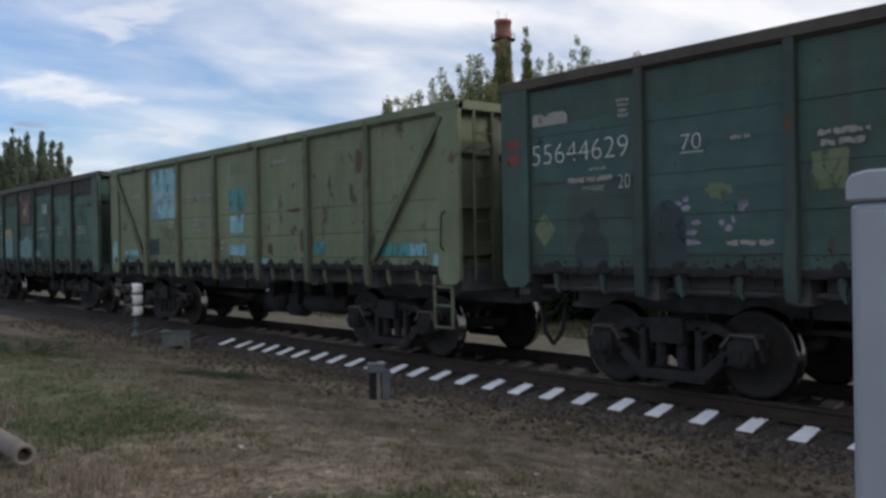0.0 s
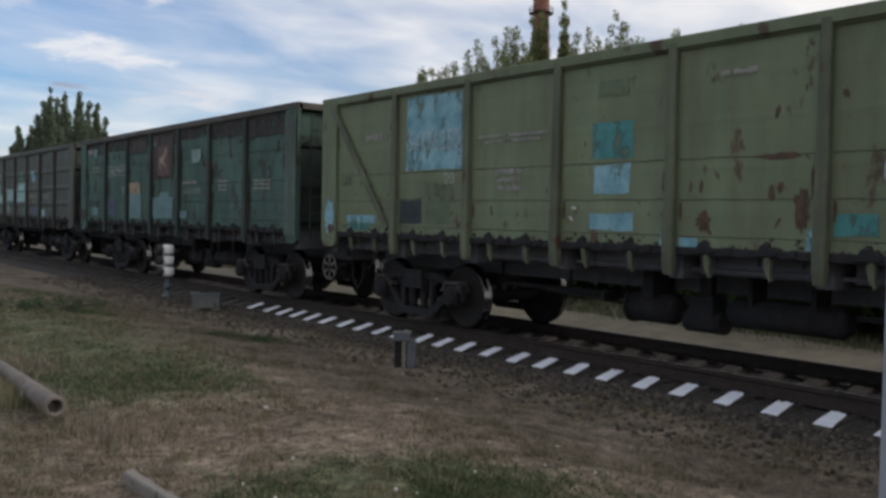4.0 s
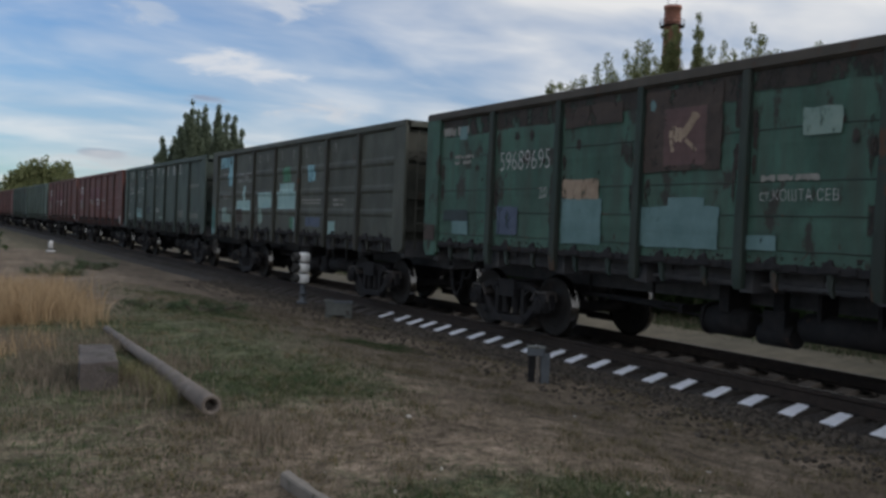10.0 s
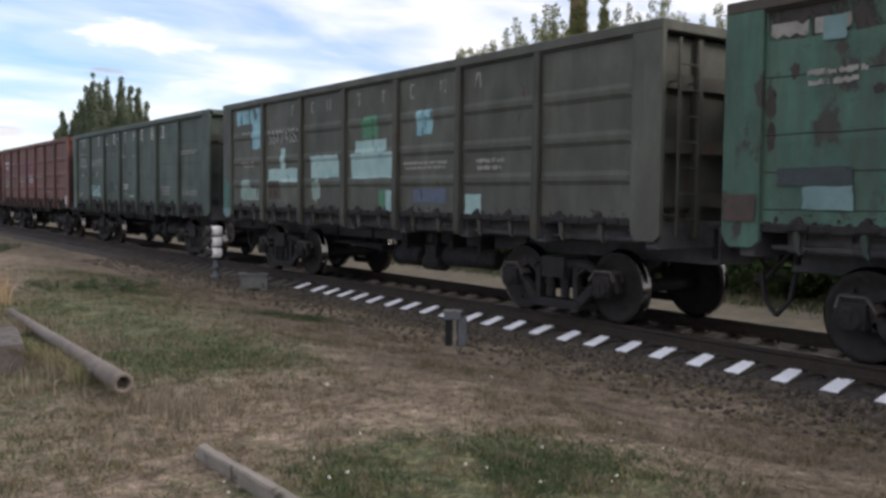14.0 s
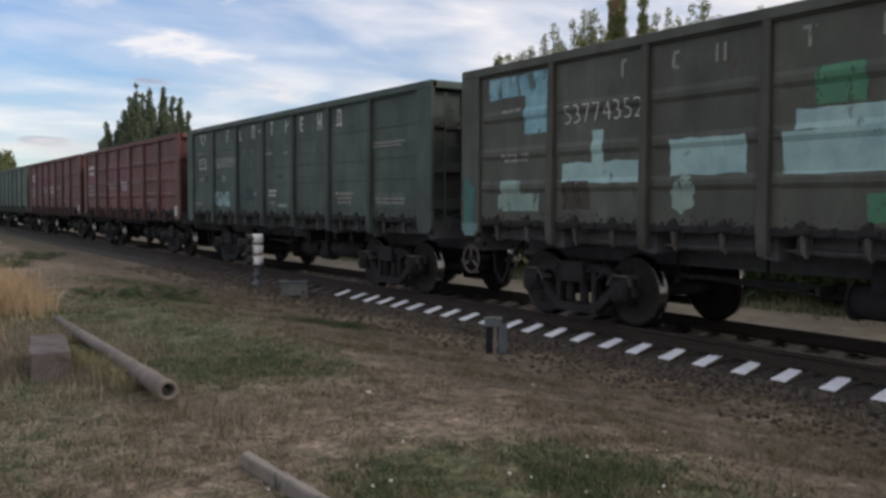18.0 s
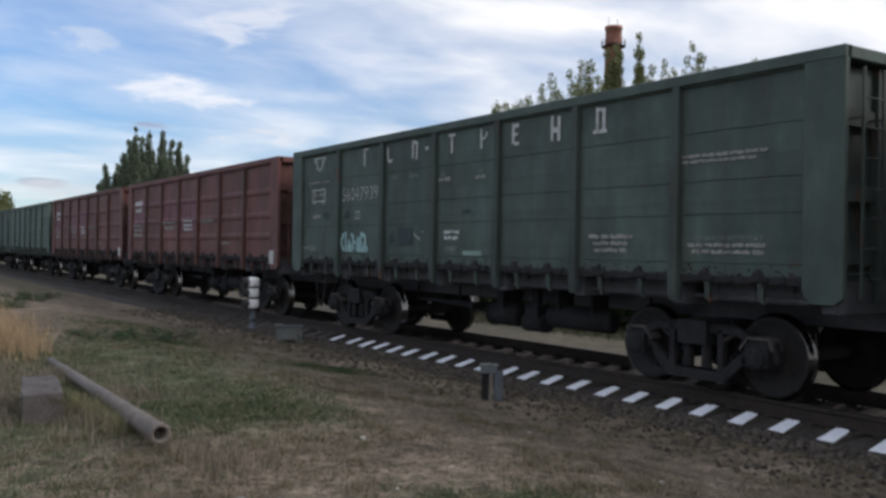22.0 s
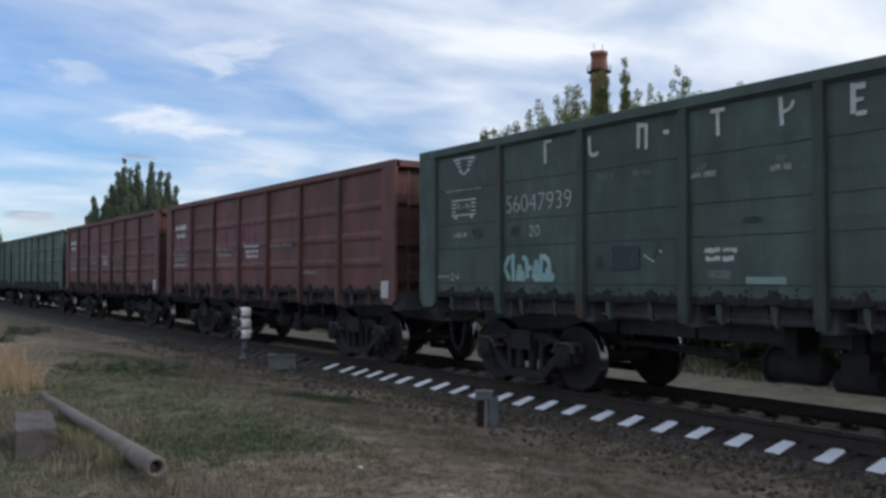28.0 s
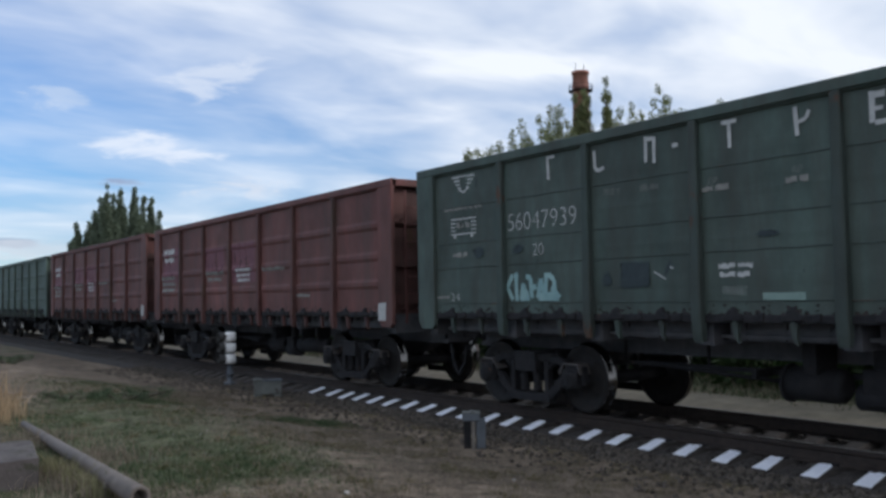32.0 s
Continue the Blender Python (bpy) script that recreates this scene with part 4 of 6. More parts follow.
def valve_build(bm):
    # two-chamber air distributor: a body with a round chamber on each face and a bracket
    quadbox(bm, -0.68, -0.42, -0.86, -0.54, 0.34, 0.70)
    rod(bm, (-0.55, -0.95, 0.40), (-0.55, -0.45, 0.40), 0.14, n=14)
    quadbox(bm, -0.60, -0.50, -0.78, -0.62, 0.70, 0.98)


def linkage_build(bm):
    beam(bm, (-0.45, -3.2, 0.60), (-0.45, 3.2, 0.60), 0.03, 0.06)
    beam(bm, (-0.9, 0.62, 0.60), (-0.2, 0.75, 0.60), 0.05, 0.10)
    for y in (-3.0, 1.6, 3.0):
        beam(bm, (-0.45, y, 0.60), (-0.45, y, 0.92), 0.03, 0.03)


def hand_wheel_build(bm):
    n = 24
    R0, r0 = 0.21, 0.016
    rings = []
    for i in range(n):
        a = 2 * math.pi * i / n
        rings.append([bm.verts.new((r0 * math.sin(b), (R0 + r0 * math.cos(b)) * math.cos(a), (R0 + r0 * math.cos(b)) * math.sin(a))) for b in (2 * math.pi * k / 7 for k in range(7))])
    for i in range(n):
        for k in range(7):
            bm.faces.new((rings[i][k], rings[i][(k + 1) % 7], rings[(i + 1) % n][(k + 1) % 7], rings[(i + 1) % n][k]))


def spoke_build(bm):
    beam(bm, (0, 0.03, 0), (0, 0.2, 0), 0.02, 0.035)


def hub_build(bm):
    rod(bm, (-0.03, 0, 0), (0.35, 0, 0), 0.05, n=12)


def brace_build(bm):
    beam(bm, (-0.03, 0.86, 3.36), (-0.03, -0.80, 1.36), 0.05, 0.10)


def loop_build(bm):
    # slack safety loop of the brake gear
    pts = [(0, -0.22, 0.92), (0, -0.16, 0.62), (0, 0.0, 0.44), (0, 0.14, 0.60), (0, 0.2, 0.92)]
    for a, b in zip(pts[:-1], pts[1:]):
        beam(bm, a, b, 0.045, 0.035)


SIDE = -1.47
WHEELSETS = []


def make_wagon(colour, label, kind="seam", braces=False, hand_wheel=0, near=True, lift=0.06, crown=None):
    w = new("freight_wagon")
    LAYER[0] = 0
    KIND[w.name] = kind
    tagged(w, label, "freight wagon", "wagons of the train")
    piece("floor", shared("floor", floor_build), under, w)
    piece("centre_sill", shared("centre_sill", centre_sill_build), under, w)
    for sx in (-1, 1):
        piece("stringer", shared("stringer", stringer_build), under, w, pose(sx * 1.0, 0, 0))
    for y in (-6.3, -4.325, -2.6, -0.87, 0.87, 2.6, 4.325, 6.3):
        piece("crossbeam", shared("crossbeam", crossbeam_build), under, w, pose(0, y, 0))
    for turn in (0, 180):
        m = pose(0, 0, 0, 0, 0, turn)
        piece("coupler", shared("coupler", coupler_build, 0.012), iron, w, m @ pose(0, 0, -0.07))
        piece("brake_hose", shared("brake_hose", hose_build), iron, w, m @ pose(0, 0, -0.07))
        e = pose(0, 6.44, 0) if turn == 0 else pose(0, -6.44, 0, 0, 0, 180)
        # shade of the gap between wagons put into the end wall's darker colour
        end = piece("end_wall", shared("end_wall", end_wall_build), DARKER[colour.name], w, e @ pose(0, -0.13, 0))
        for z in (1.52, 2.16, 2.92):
            piece("belt", shared("belt", belt_build), DARKER[colour.name], end, pose(0, 0, z))
        # upper sheet keeps the lighter side paint, its light from the sky painted in
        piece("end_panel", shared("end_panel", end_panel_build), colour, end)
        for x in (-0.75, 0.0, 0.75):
            piece("end_post", shared("end_post", end_post_build), DARKER[colour.name], end, pose(x, 0.03, 0))
        if near:
            piece("end_ladder", shared("end_ladder", end_ladder_build), DARKER[colour.name], w, e @ pose(0, -0.13, 0))
        piece("end_rail", shared("end_rail", end_rail_build, 0.01), crown or colour, w, e @ pose(0, 0, lift))
    sides = (0, 180)
    for turn in sides:
        base = pose(0, 0, 0, 0, 0, turn)
        for k, (ya, yb) in enumerate(BAYS):
            wd = round(ya - yb, 2)
            me = shared("panel:%s%.2f%d" % (kind, wd, k % 3), sheet(wd, kind, k % 3 + (5 if kind == "bulge" else 0)))
            piece("panel", me, colour, w, base @ pose(SIDE, (ya + yb) / 2, 1.27))
        for y in RIBS:
            piece("post", shared("post", rib_build), DARKER[colour.name], w, base @ pose(SIDE - 0.03, y, 0))
        for y in (6.30, -6.30):
            piece("corner_post", shared("corner_post", corner_build, 0.008), colour, w, base @ pose(SIDE - 0.03, y, 0))
        piece("top_rail", shared("top_rail", top_rail_build, 0.012), crown or colour, w, base @ pose(SIDE - 0.02, 0, lift))
        piece("sill", shared("sill", sill_build, 0.008), iron, w, base @ pose(SIDE, 0, 0))
        for ya, yb in BAYS:
            c = (ya + yb) / 2
            piece("hatch", shared("hatch", hatch_build), under, w, base @ pose(SIDE + 0.30, c, 0))
            if near:
                for dy in (0.41, -0.30):
                    piece("latch", shared("latch", latch_build), DARKER[colour.name], w, base @ pose(SIDE + 0.02, c + dy, 0))
                    piece("hinge", shared("hinge", hinge_build, 0.012), iron, w, base @ pose(SIDE, c + dy + 0.03 * math.sin(c * 7 + dy), 0))
                for dy in (0.08 + 0.06 * math.sin(c * 3), -0.58):
                    piece("stop", shared("stop", stop_build, 0.008), iron, w, base @ pose(SIDE, c + dy, 0))
        if near and braces:
            if braces:
                piece("grab_handle", shared("grab_handle", grab_build), iron, w, base @ pose(SIDE - 0.03, -6.24, 0))
            piece("ladder", shared("ladder", ladder_build), DARKER[colour.name], w, base @ pose(SIDE, -6.14, 0))
        if braces:
            piece("brace", shared("brace", brace_build, 0.006), DARKER[colour.name], w, base @ pose(SIDE - 0.03, 5.32, 0))
            piece("brace", shared("brace", brace_build, 0.006), DARKER[colour.name], w, base @ pose(SIDE - 0.03, -5.32, 0, 0, 0, 0) @ Matrix.Diagonal((1, -1, 1, 1)))
    for y in (4.325, -4.325):
        bogie = piece("bogie", shared("bogie", bolster_build), iron, w, pose(0, y, RAIL_Z))
        piece("brake_rigging", shared("brake_rigging", rigging_build), iron, bogie)
        for sx in (-1, 1):
            piece("side_frame", shared("side_frame", side_frame_build, 0.012), iron, bogie, pose(sx * 1.03, 0, 0))
            for turn in (0, 180):
                piece("jaw_lip", shared("jaw_lip", jaw_ledge_build), lit_lip_m, bogie, pose(sx * 1.03, 0, 0, 0, 0, turn) @ pose(0, -0.925, 0))
            piece("spring", shared("spring", spring_build), iron, bogie, pose(sx * 1.03, -0.14, 0))
            piece("spring", shared("spring", spring_build), iron, bogie, pose(sx * 1.03, 0.14, 0))
            for dy in (-0.925, 0.925):
                piece("axle_box", shared("axle_box", axle_box_build), iron, bogie, pose(sx * 1.05, dy, 0.477, 0, 0, 0 if sx < 0 else 180))
        for dy in (-0.925, 0.925):
            ws = piece("wheelset", shared("wheelset", axle_build), iron, w, pose(0, y + dy, RAIL_Z + 0.477))
            for sx in (-1, 1):
                m = pose(sx * 0.797, 0, 0, 0, 0, 0 if sx < 0 else 180)
                piece("wheel", shared("wheel", wheel_build), wheel_m, ws, m)
                piece("tread", shared("tread", tread_build), tread_m, ws, m, "polished steel tread and flange")
            if near:
                WHEELSETS.append((ws, y + dy))
    piece("air_tank", shared("air_tank", tank_build), iron, w)
    piece("brake_cylinder", shared("brake_cylinder", cylinder_build), iron, w)
    piece("air_distributor", shared("air_distributor", valve_build), iron, w)
    piece("brake_linkage", shared("brake_linkage", linkage_build), iron, w)
    piece("safety_loop", shared("safety_loop", loop_build), iron, w, pose(-0.97, 6.20, -0.16))
    if hand_wheel:
        hw = piece("hand_wheel", shared("hand_wheel", hand_wheel_build), hand_m, w, pose(-1.42, 6.41, 0.665), "spoked iron hand-brake wheel")
        piece("hub", shared("hub", hub_build), iron, hw)
        for k in range(hand_wheel):
            piece("spoke", shared("spoke", spoke_build), hand_m, hw, pose(0, 0, 0, 90 + 360 / hand_wheel * k))
    return w


LAYER = [0]
KIND = {}
RELIEF = {}


def on_post(y0, y1):
    """Whether paint lies on a corner post."""
    return min(abs(y0), abs(y1)) > 6.05


def bay_of(y):
    return next((k for k, (ya, yb) in enumerate(BAYS) if yb <= y <= ya), 0 if y > 0 else len(BAYS) - 1)


def face_x(w, y, z, post=False):
    """The near side's surface at a point of the sheet (or on the flat corner post)."""
    if post:
        return SIDE - 0.0605
    k = bay_of(y)
    ya, yb = BAYS[k]
    width = round(ya - yb, 2)
    kind = KIND[w.name]
    key = (kind, width, k % 3)
    if key not in RELIEF:
        RELIEF[key] = relief(width, kind, k % 3 + (5 if kind == "bulge" else 0))
    g = RELIEF[key]
    u = min(max((y - (ya + yb) / 2) / width + 0.5, 0.0), 1.0) * SHEET_NY
    v = min(max((z - 1.27) / SHEET_H, 0.0), 1.0) * SHEET_NZ
    i, k = min(int(u), SHEET_NY - 1), min(int(v), SHEET_NZ - 1)
    u, v = u - i, v - k
    return SIDE + (g[k, i] * (1 - u) + g[k, i + 1] * u) * (1 - v) + (g[k + 1, i] * (1 - u) + g[k + 1, i + 1] * u) * v


def laid(w, name, rows, mat, lift, post=False, wrap=False):
    """A thin coat over the side from a grid of (y, z) points."""
    bm = bmesh.new()
    vs = [[bm.verts.new((face_x(w, y, z, post) - lift, y, z)) for y, z in row] for row in rows]
    for a, b in zip(vs[:-1], vs[1:]):
        for i in range(len(a) if wrap else len(a) - 1):
            n = (i + 1) % len(a)
            bm.faces.new((a[i], a[n], b[n], b[i]))
    if wrap:
        bm.faces.new(vs[-1])
    return piece(name, finish(bm, name), mat, w)


def cuts(a, b, step, start):
    """Values from a to b with every grid line of the sheet between them."""
    n0 = math.ceil((a - start) / step + 0.15)
    out = [a]
    while start + n0 * step < b - 0.15 * step:
        out.append(start + n0 * step)
        n0 += 1
    return out + [b]


def patch(w, mat, y0, y1, z0, z1, shape=""):
    """A rough-edged patch of paint on the near side."""
    rnd = random.Random(int((y0 * 31 + z0 * 17 + y1 * 7) * 100))
    ya, yb = max(y0, y1), min(y0, y1)
    LAYER[0] += 1
    lift = 0.003 + 0.00022 * LAYER[0]
    post = on_post(y0, y1)
    if shape:
        cy, cz, hy, hz = (ya + yb) / 2, (z0 + z1) / 2, (ya - yb) / 2, (z1 - z0) / 2
        n = 20
        edge = []
        for i in range(n):
            a = 2 * math.pi * i / n
            c, q = math.cos(a), math.sin(a)
            if shape == "diamond":
                k = 1 / (abs(c) + abs(q))
            elif shape == "dome":
                k = 1 / max(abs(c), abs(q)) if q < 0 else 1.0
            else:
                k = rnd.uniform(0.6, 1.05)
            edge.append((hy * c * k, hz * q * k))
        rows = [[(cy + f * p, cz + f * q) for p, q in edge] for f in (1.0, 0.7, 0.4, 0.12)]
        laid(w, "paint_patch", rows, mat, lift, post, True)
        return
    wob = min(0.013, 0.05 * min(ya - yb, z1 - z0))
    k = bay_of((ya + yb) / 2)
    wd = BAYS[k][0] - BAYS[k][1]
    ys = cuts(yb, ya, wd / SHEET_NY, BAYS[k][1])
    zs = cuts(z0, z1, SHEET_H / SHEET_NZ, 1.27)
    ly, lz = len(ys) - 1, len(zs) - 1
    rows = []
    for iz, z in enumerate(zs):
        row = []
        for iy, y in enumerate(ys):
            dy = rnd.uniform(-wob, wob) if iy in (0, ly) else 0.0
            dz = rnd.uniform(-wob, wob) if iz in (0, lz) else 0.0
            row.append((y + dy, z + dz))
        rows.append(row)
    laid(w, "paint_patch", rows, mat, lift, post)


def bars(w, n, y0, y1, z0, z1, mat=None):
    """Lines of small unreadable stencilling, each a plain bar with a ragged edge."""
    rnd = random.Random(int((y0 * 13 + z0 * 29) * 100))
    ya, yb = max(y0, y1), min(y0, y1)
    h = (z1 - z0) / (n * 1.5)
    post = on_post(y0, y1)
    for k in range(n):
        z = z1 - (k * 1.5 + 1) * h
        a = ya - rnd.uniform(0, 0.15) * (ya - yb) * (k > 0)
        b = yb + rnd.uniform(0, 0.15) * (ya - yb) * (k > 0)
        while a - b > 0.3 * h:
            e = max(b, a - h * rnd.uniform(1.6, 5.5))
            m = max(3, min(14, int((a - e) / (0.45 * h))))
            lower = [(a + (e - a) * i / m, z + rnd.choice((0.0, 0.0, 0.25)) * h) for i in range(m + 1)]
            upper = [(a + (e - a) * i / m, z + h - rnd.choice((0.0, 0.0, 0.3)) * h) for i in range(m + 1)]
            laid(w, "stencil", [lower, [((p[0] + q[0]) / 2, (p[1] + q[1]) / 2) for p, q in zip(lower, upper)], upper], mat or grey, 0.013, post)
            a = e - h * rnd.uniform(0.3, 0.6)


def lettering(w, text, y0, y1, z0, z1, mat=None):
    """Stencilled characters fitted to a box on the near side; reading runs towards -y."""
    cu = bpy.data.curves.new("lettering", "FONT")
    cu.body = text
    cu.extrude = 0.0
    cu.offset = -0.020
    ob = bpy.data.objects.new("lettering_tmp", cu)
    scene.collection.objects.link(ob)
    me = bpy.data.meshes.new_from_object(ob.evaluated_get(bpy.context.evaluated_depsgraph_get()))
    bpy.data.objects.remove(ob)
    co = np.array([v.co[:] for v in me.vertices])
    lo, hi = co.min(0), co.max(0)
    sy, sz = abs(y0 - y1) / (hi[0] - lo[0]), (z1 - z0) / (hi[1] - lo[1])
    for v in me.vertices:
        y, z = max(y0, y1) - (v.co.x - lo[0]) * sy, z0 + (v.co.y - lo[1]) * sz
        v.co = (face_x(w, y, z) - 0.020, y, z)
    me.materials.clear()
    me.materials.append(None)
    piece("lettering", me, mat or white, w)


def marks(w, mat, n, seed, long=0.6):
    """Chips, scrapes and runs of rust scattered on the near side, most of them beside the posts and above the sill."""
    rnd = random.Random(seed)
    for k in range(n):
        y = rnd.choice(RIBS) + rnd.choice((-1, 1)) * rnd.uniform(0.09, 0.5) if rnd.random() < 0.65 else rnd.uniform(-5.9, 5.9)
        z = rnd.choice((rnd.uniform(1.40, 2.0), rnd.uniform(1.40, 3.28)))
        big = rnd.random() ** 3
        hy, hz = 0.008 + 0.035 * big, 0.015 + 0.10 * big * rnd.uniform(0.4, 1.2)
        slant = rnd.uniform(-1.2, 1.2) if rnd.random() < long else 0.0
        if min(abs(y - r) for r in RIBS) < 0.10 + hy + abs(slant) * hz:
            continue
        m = 10
        edge = []
        for i in range(m):
            a = 2 * math.pi * i / m
            q = rnd.uniform(0.35, 1.15)
            edge.append((hy * q * math.cos(a) + slant * hz * q * math.sin(a), hz * q * math.sin(a)))
        laid(w, "rust_mark", [[(y + f * p, z + f * q) for p, q in edge] for f in (1.0, 0.45)], mat, 0.0025, False, True)


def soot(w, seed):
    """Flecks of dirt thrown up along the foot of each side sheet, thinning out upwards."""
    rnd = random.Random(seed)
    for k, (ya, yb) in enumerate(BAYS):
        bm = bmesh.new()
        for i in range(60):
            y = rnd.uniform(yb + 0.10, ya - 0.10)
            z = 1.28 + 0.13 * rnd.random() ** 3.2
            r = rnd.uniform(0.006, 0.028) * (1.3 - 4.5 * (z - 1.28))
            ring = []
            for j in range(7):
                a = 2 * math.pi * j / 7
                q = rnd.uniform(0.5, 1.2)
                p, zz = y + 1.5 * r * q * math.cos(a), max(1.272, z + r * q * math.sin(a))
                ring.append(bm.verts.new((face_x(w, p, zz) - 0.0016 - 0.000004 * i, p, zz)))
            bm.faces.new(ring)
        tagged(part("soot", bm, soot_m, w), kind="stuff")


def seams(w, mat, levels):
    """The welded joints between the rolled sheets of the near side, one bead to a bay."""
    for ya, yb in BAYS:
        wd = ya - yb
        ys = [yb + wd * i / 10 for i in range(11)]
        for z in levels:
            bm = bmesh.new()
            rows = [[bm.verts.new((face_x(w, y, z) - lift, y, z + dz + 0.004 * math.sin(y * 9 + z))) for y in ys] for dz, lift in ((-0.009, 0.001), (-0.004, 0.008), (0.002, 0.008), (0.006, 0.001))]
            for a, b in zip(rows[:-1], rows[1:]):
                for i in range(10):
                    bm.faces.new((a[i], a[i + 1], b[i + 1], b[i]))
            part("weld_seam", bm, mat, w)


def stroke(w, mat, width, *pts):
    """A brushed line of paint through (y, z) points on the near side."""
    LAYER[0] += 1
    for (ya, za), (yb, zb) in zip(pts[:-1], pts[1:]):
        d = math.hypot(yb - ya, zb - za)
        ny, nz = -(zb - za) / d * width / 2, (yb - ya) / d * width / 2
        n = max(2, int(d / 0.06))
        rows = [[(ya + (yb - ya) * i / n + ny * e, za + (zb - za) * i / n + nz * e) for i in range(n + 1)] for e in (-1, 0, 1)]
        laid(w, "paint_stroke", rows, mat, 0.006 + 0.00022 * LAYER[0], on_post(ya, yb))


WAGONS = []


def wagon_1():
    w = make_wagon(teal_green, "dark teal-green open freight wagon with white stencilled number", "seam", crown=dusty_rail)
    seams(w, DARKER[teal_green.name], (1.435, 1.86, 2.30, 2.88))
    marks(w, maroon, 30, 9)
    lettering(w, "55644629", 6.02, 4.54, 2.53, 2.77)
    bars(w, 1, 6.01, 5.31, 2.92, 3.15)
    bars(w, 4, 4.70, 4.53, 2.95, 3.18)
    bars(w, 1, 5.45, 4.78, 2.24, 2.34)
    bars(w, 1, 5.12, 4.87, 2.39, 2.44)
    lettering(w, "ПРОБЕГ", 5.20, 4.88, 2.18, 2.23)
    lettering(w, "20", 4.69, 4.52, 2.18, 2.33)
    patch(w, deep_teal, 4.28, 2.70, 1.45, 3.06)
    patch(w, deep_teal, 5.99, 4.46, 2.32, 3.02)
    patch(w, red, 6.45, 6.16, 2.72, 2.88, "round")
    patch(w, red, 6.47, 6.14, 2.54, 2.70, "round")
    patch(w, lime, 6.02, 5.66, 1.52, 1.96, "diamond")
    patch(w, dark, 5.36, 4.84, 1.29, 1.74, "dome")
    patch(w, dark, 5.30, 4.96, 1.62, 2.01, "round")
    patch(w, moss, 3.60, 3.22, 1.98, 2.18, "round")
    lettering(w, "70", 3.84, 3.60, 2.53, 2.69)
    bars(w, 1, 3.27, 3.05, 2.56, 2.62)
    for y0, y1, z0, z1 in ((3.98, 3.84, 1.93, 2.00), (3.88, 3.74, 1.88, 1.96), (3.84, 3.76, 1.98, 2.07), (3.86, 3.62, 1.52, 1.60), (3.84, 3.64, 1.63, 1.70), (3.76, 3.60, 1.74, 1.80),
                           (3.42, 3.34, 1.72, 1.80), (3.36, 3.24, 1.66, 1.74), (3.28, 3.20, 1.74, 1.84), (3.22, 3.10, 1.84, 1.98), (3.16, 3.06, 1.90, 1.99)):
        patch(w, lilac, y0, y1, z0, z1, "round")
    stroke(w, white, 0.010, (3.86, 2.50), (3.58, 2.50))
    bars(w, 1, 3.32, 2.81, 1.49, 1.58)
    patch(w, lime, 2.42, 2.07, 2.03, 2.39)
    bars(w, 2, 2.36, 1.87, 2.39, 2.59)
    patch(w, dark, 4.28, 3.80, 1.30, 2.02, "dome")
    return w


def wagon_2():
    w = make_wagon(olive, "olive-yellow open freight wagon with blue paint patches and rust", "seam", True, 6, lift=0.0)
    seams(w, DARKER[olive.name], (1.41, 1.80, 2.23))
    patch(w, blue, 4.10, 2.78, 2.25, 3.34)
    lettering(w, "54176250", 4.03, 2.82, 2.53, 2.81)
    lettering(w, "20", 3.15, 2.93, 2.04, 2.19)
    patch(w, teal, 0.32, -0.30, 2.28, 2.70)
    patch(w, blue, 0.28, -0.27, 1.87, 2.21)
    patch(w, blue, 0.34, -0.33, 1.44, 1.64)
    patch(w, dark, 4.25, 3.69, 1.46, 1.83)
    patch(w, moss, 3.61, 3.00, 1.45, 2.07)
    patch(w, blue, 6.46, 6.09, 1.30, 1.92, "round")
    patch(w, blue, 6.40, 6.16, 1.22, 1.52, "round")
    patch(w, rust, 6.34, 6.12, 1.24, 1.42, "round")
    patch(w, blue, 5.78, 4.94, 1.45, 1.57)
    patch(w, teal, 5.70, 5.10, 1.33, 1.45)
    patch(w, moss, 5.98, 5.63, 2.06, 2.26)
    for k in range(9):
        y, z = 5.32 - 0.055 * k, 2.22 - 0.06 * k + 0.05 * math.sin(k * 2.3)
        stroke(w, rust, 0.026 + 0.012 * (k % 3), (y + 0.05, z + 0.05), (y - 0.03, z - 0.03), (y - 0.05, z - 0.09))
    patch(w, teal, -2.72, -3.14, 1.45, 1.65)
    bars(w, 2, 2.41, 1.06, 2.54, 2.68)
    bars(w, 3, 2.04, 1.54, 1.89, 2.22)
    bars(w, 1, -1.45, -1.88, 3.02, 3.12)
    patch(w, rust, -1.84, -2.45, 2.18, 2.25, "round")
    patch(w, rust, -1.17, -1.40, 1.43, 1.68, "round")
    patch(w, rust, -2.30, -2.48, 1.45, 1.95, "round")
    patch(w, blue, -0.98, -1.21, 1.24, 1.39)
    patch(w, moss, 0.23, -0.22, 3.00, 3.19)
    bars(w, 1, 5.24, 4.75, 2.68, 2.89)
    patch(w, teal, -4.53, -5.53, 1.43, 1.61)
    patch(w, blue, -5.38, -5.77, 1.43, 1.60)
    patch(w, blue, -5.91, -6.11, 1.24, 1.46)
    patch(w, rust, -2.02, -2.12, 1.77, 1.94, "round")
    marks(w, rust, 110, 5)
    for y in RIBS[1:]:
        patch(w, rust, y + 0.14, y + 0.09, 1.80, 2.15, "round")
        patch(w, rust, y - 0.09, y - 0.14, 1.55, 1.80, "round")
    for y in (-2.61, -0.87, 2.61):
        patch(w, blue, y + 0.16, y + 0.085, 1.30, 1.50)
    stroke(w, white, 0.035, (0.62, 1.70), (0.54, 1.70))
    stroke(w, white, 0.030, (0.66, 1.60), (0.60, 1.55))
    return w


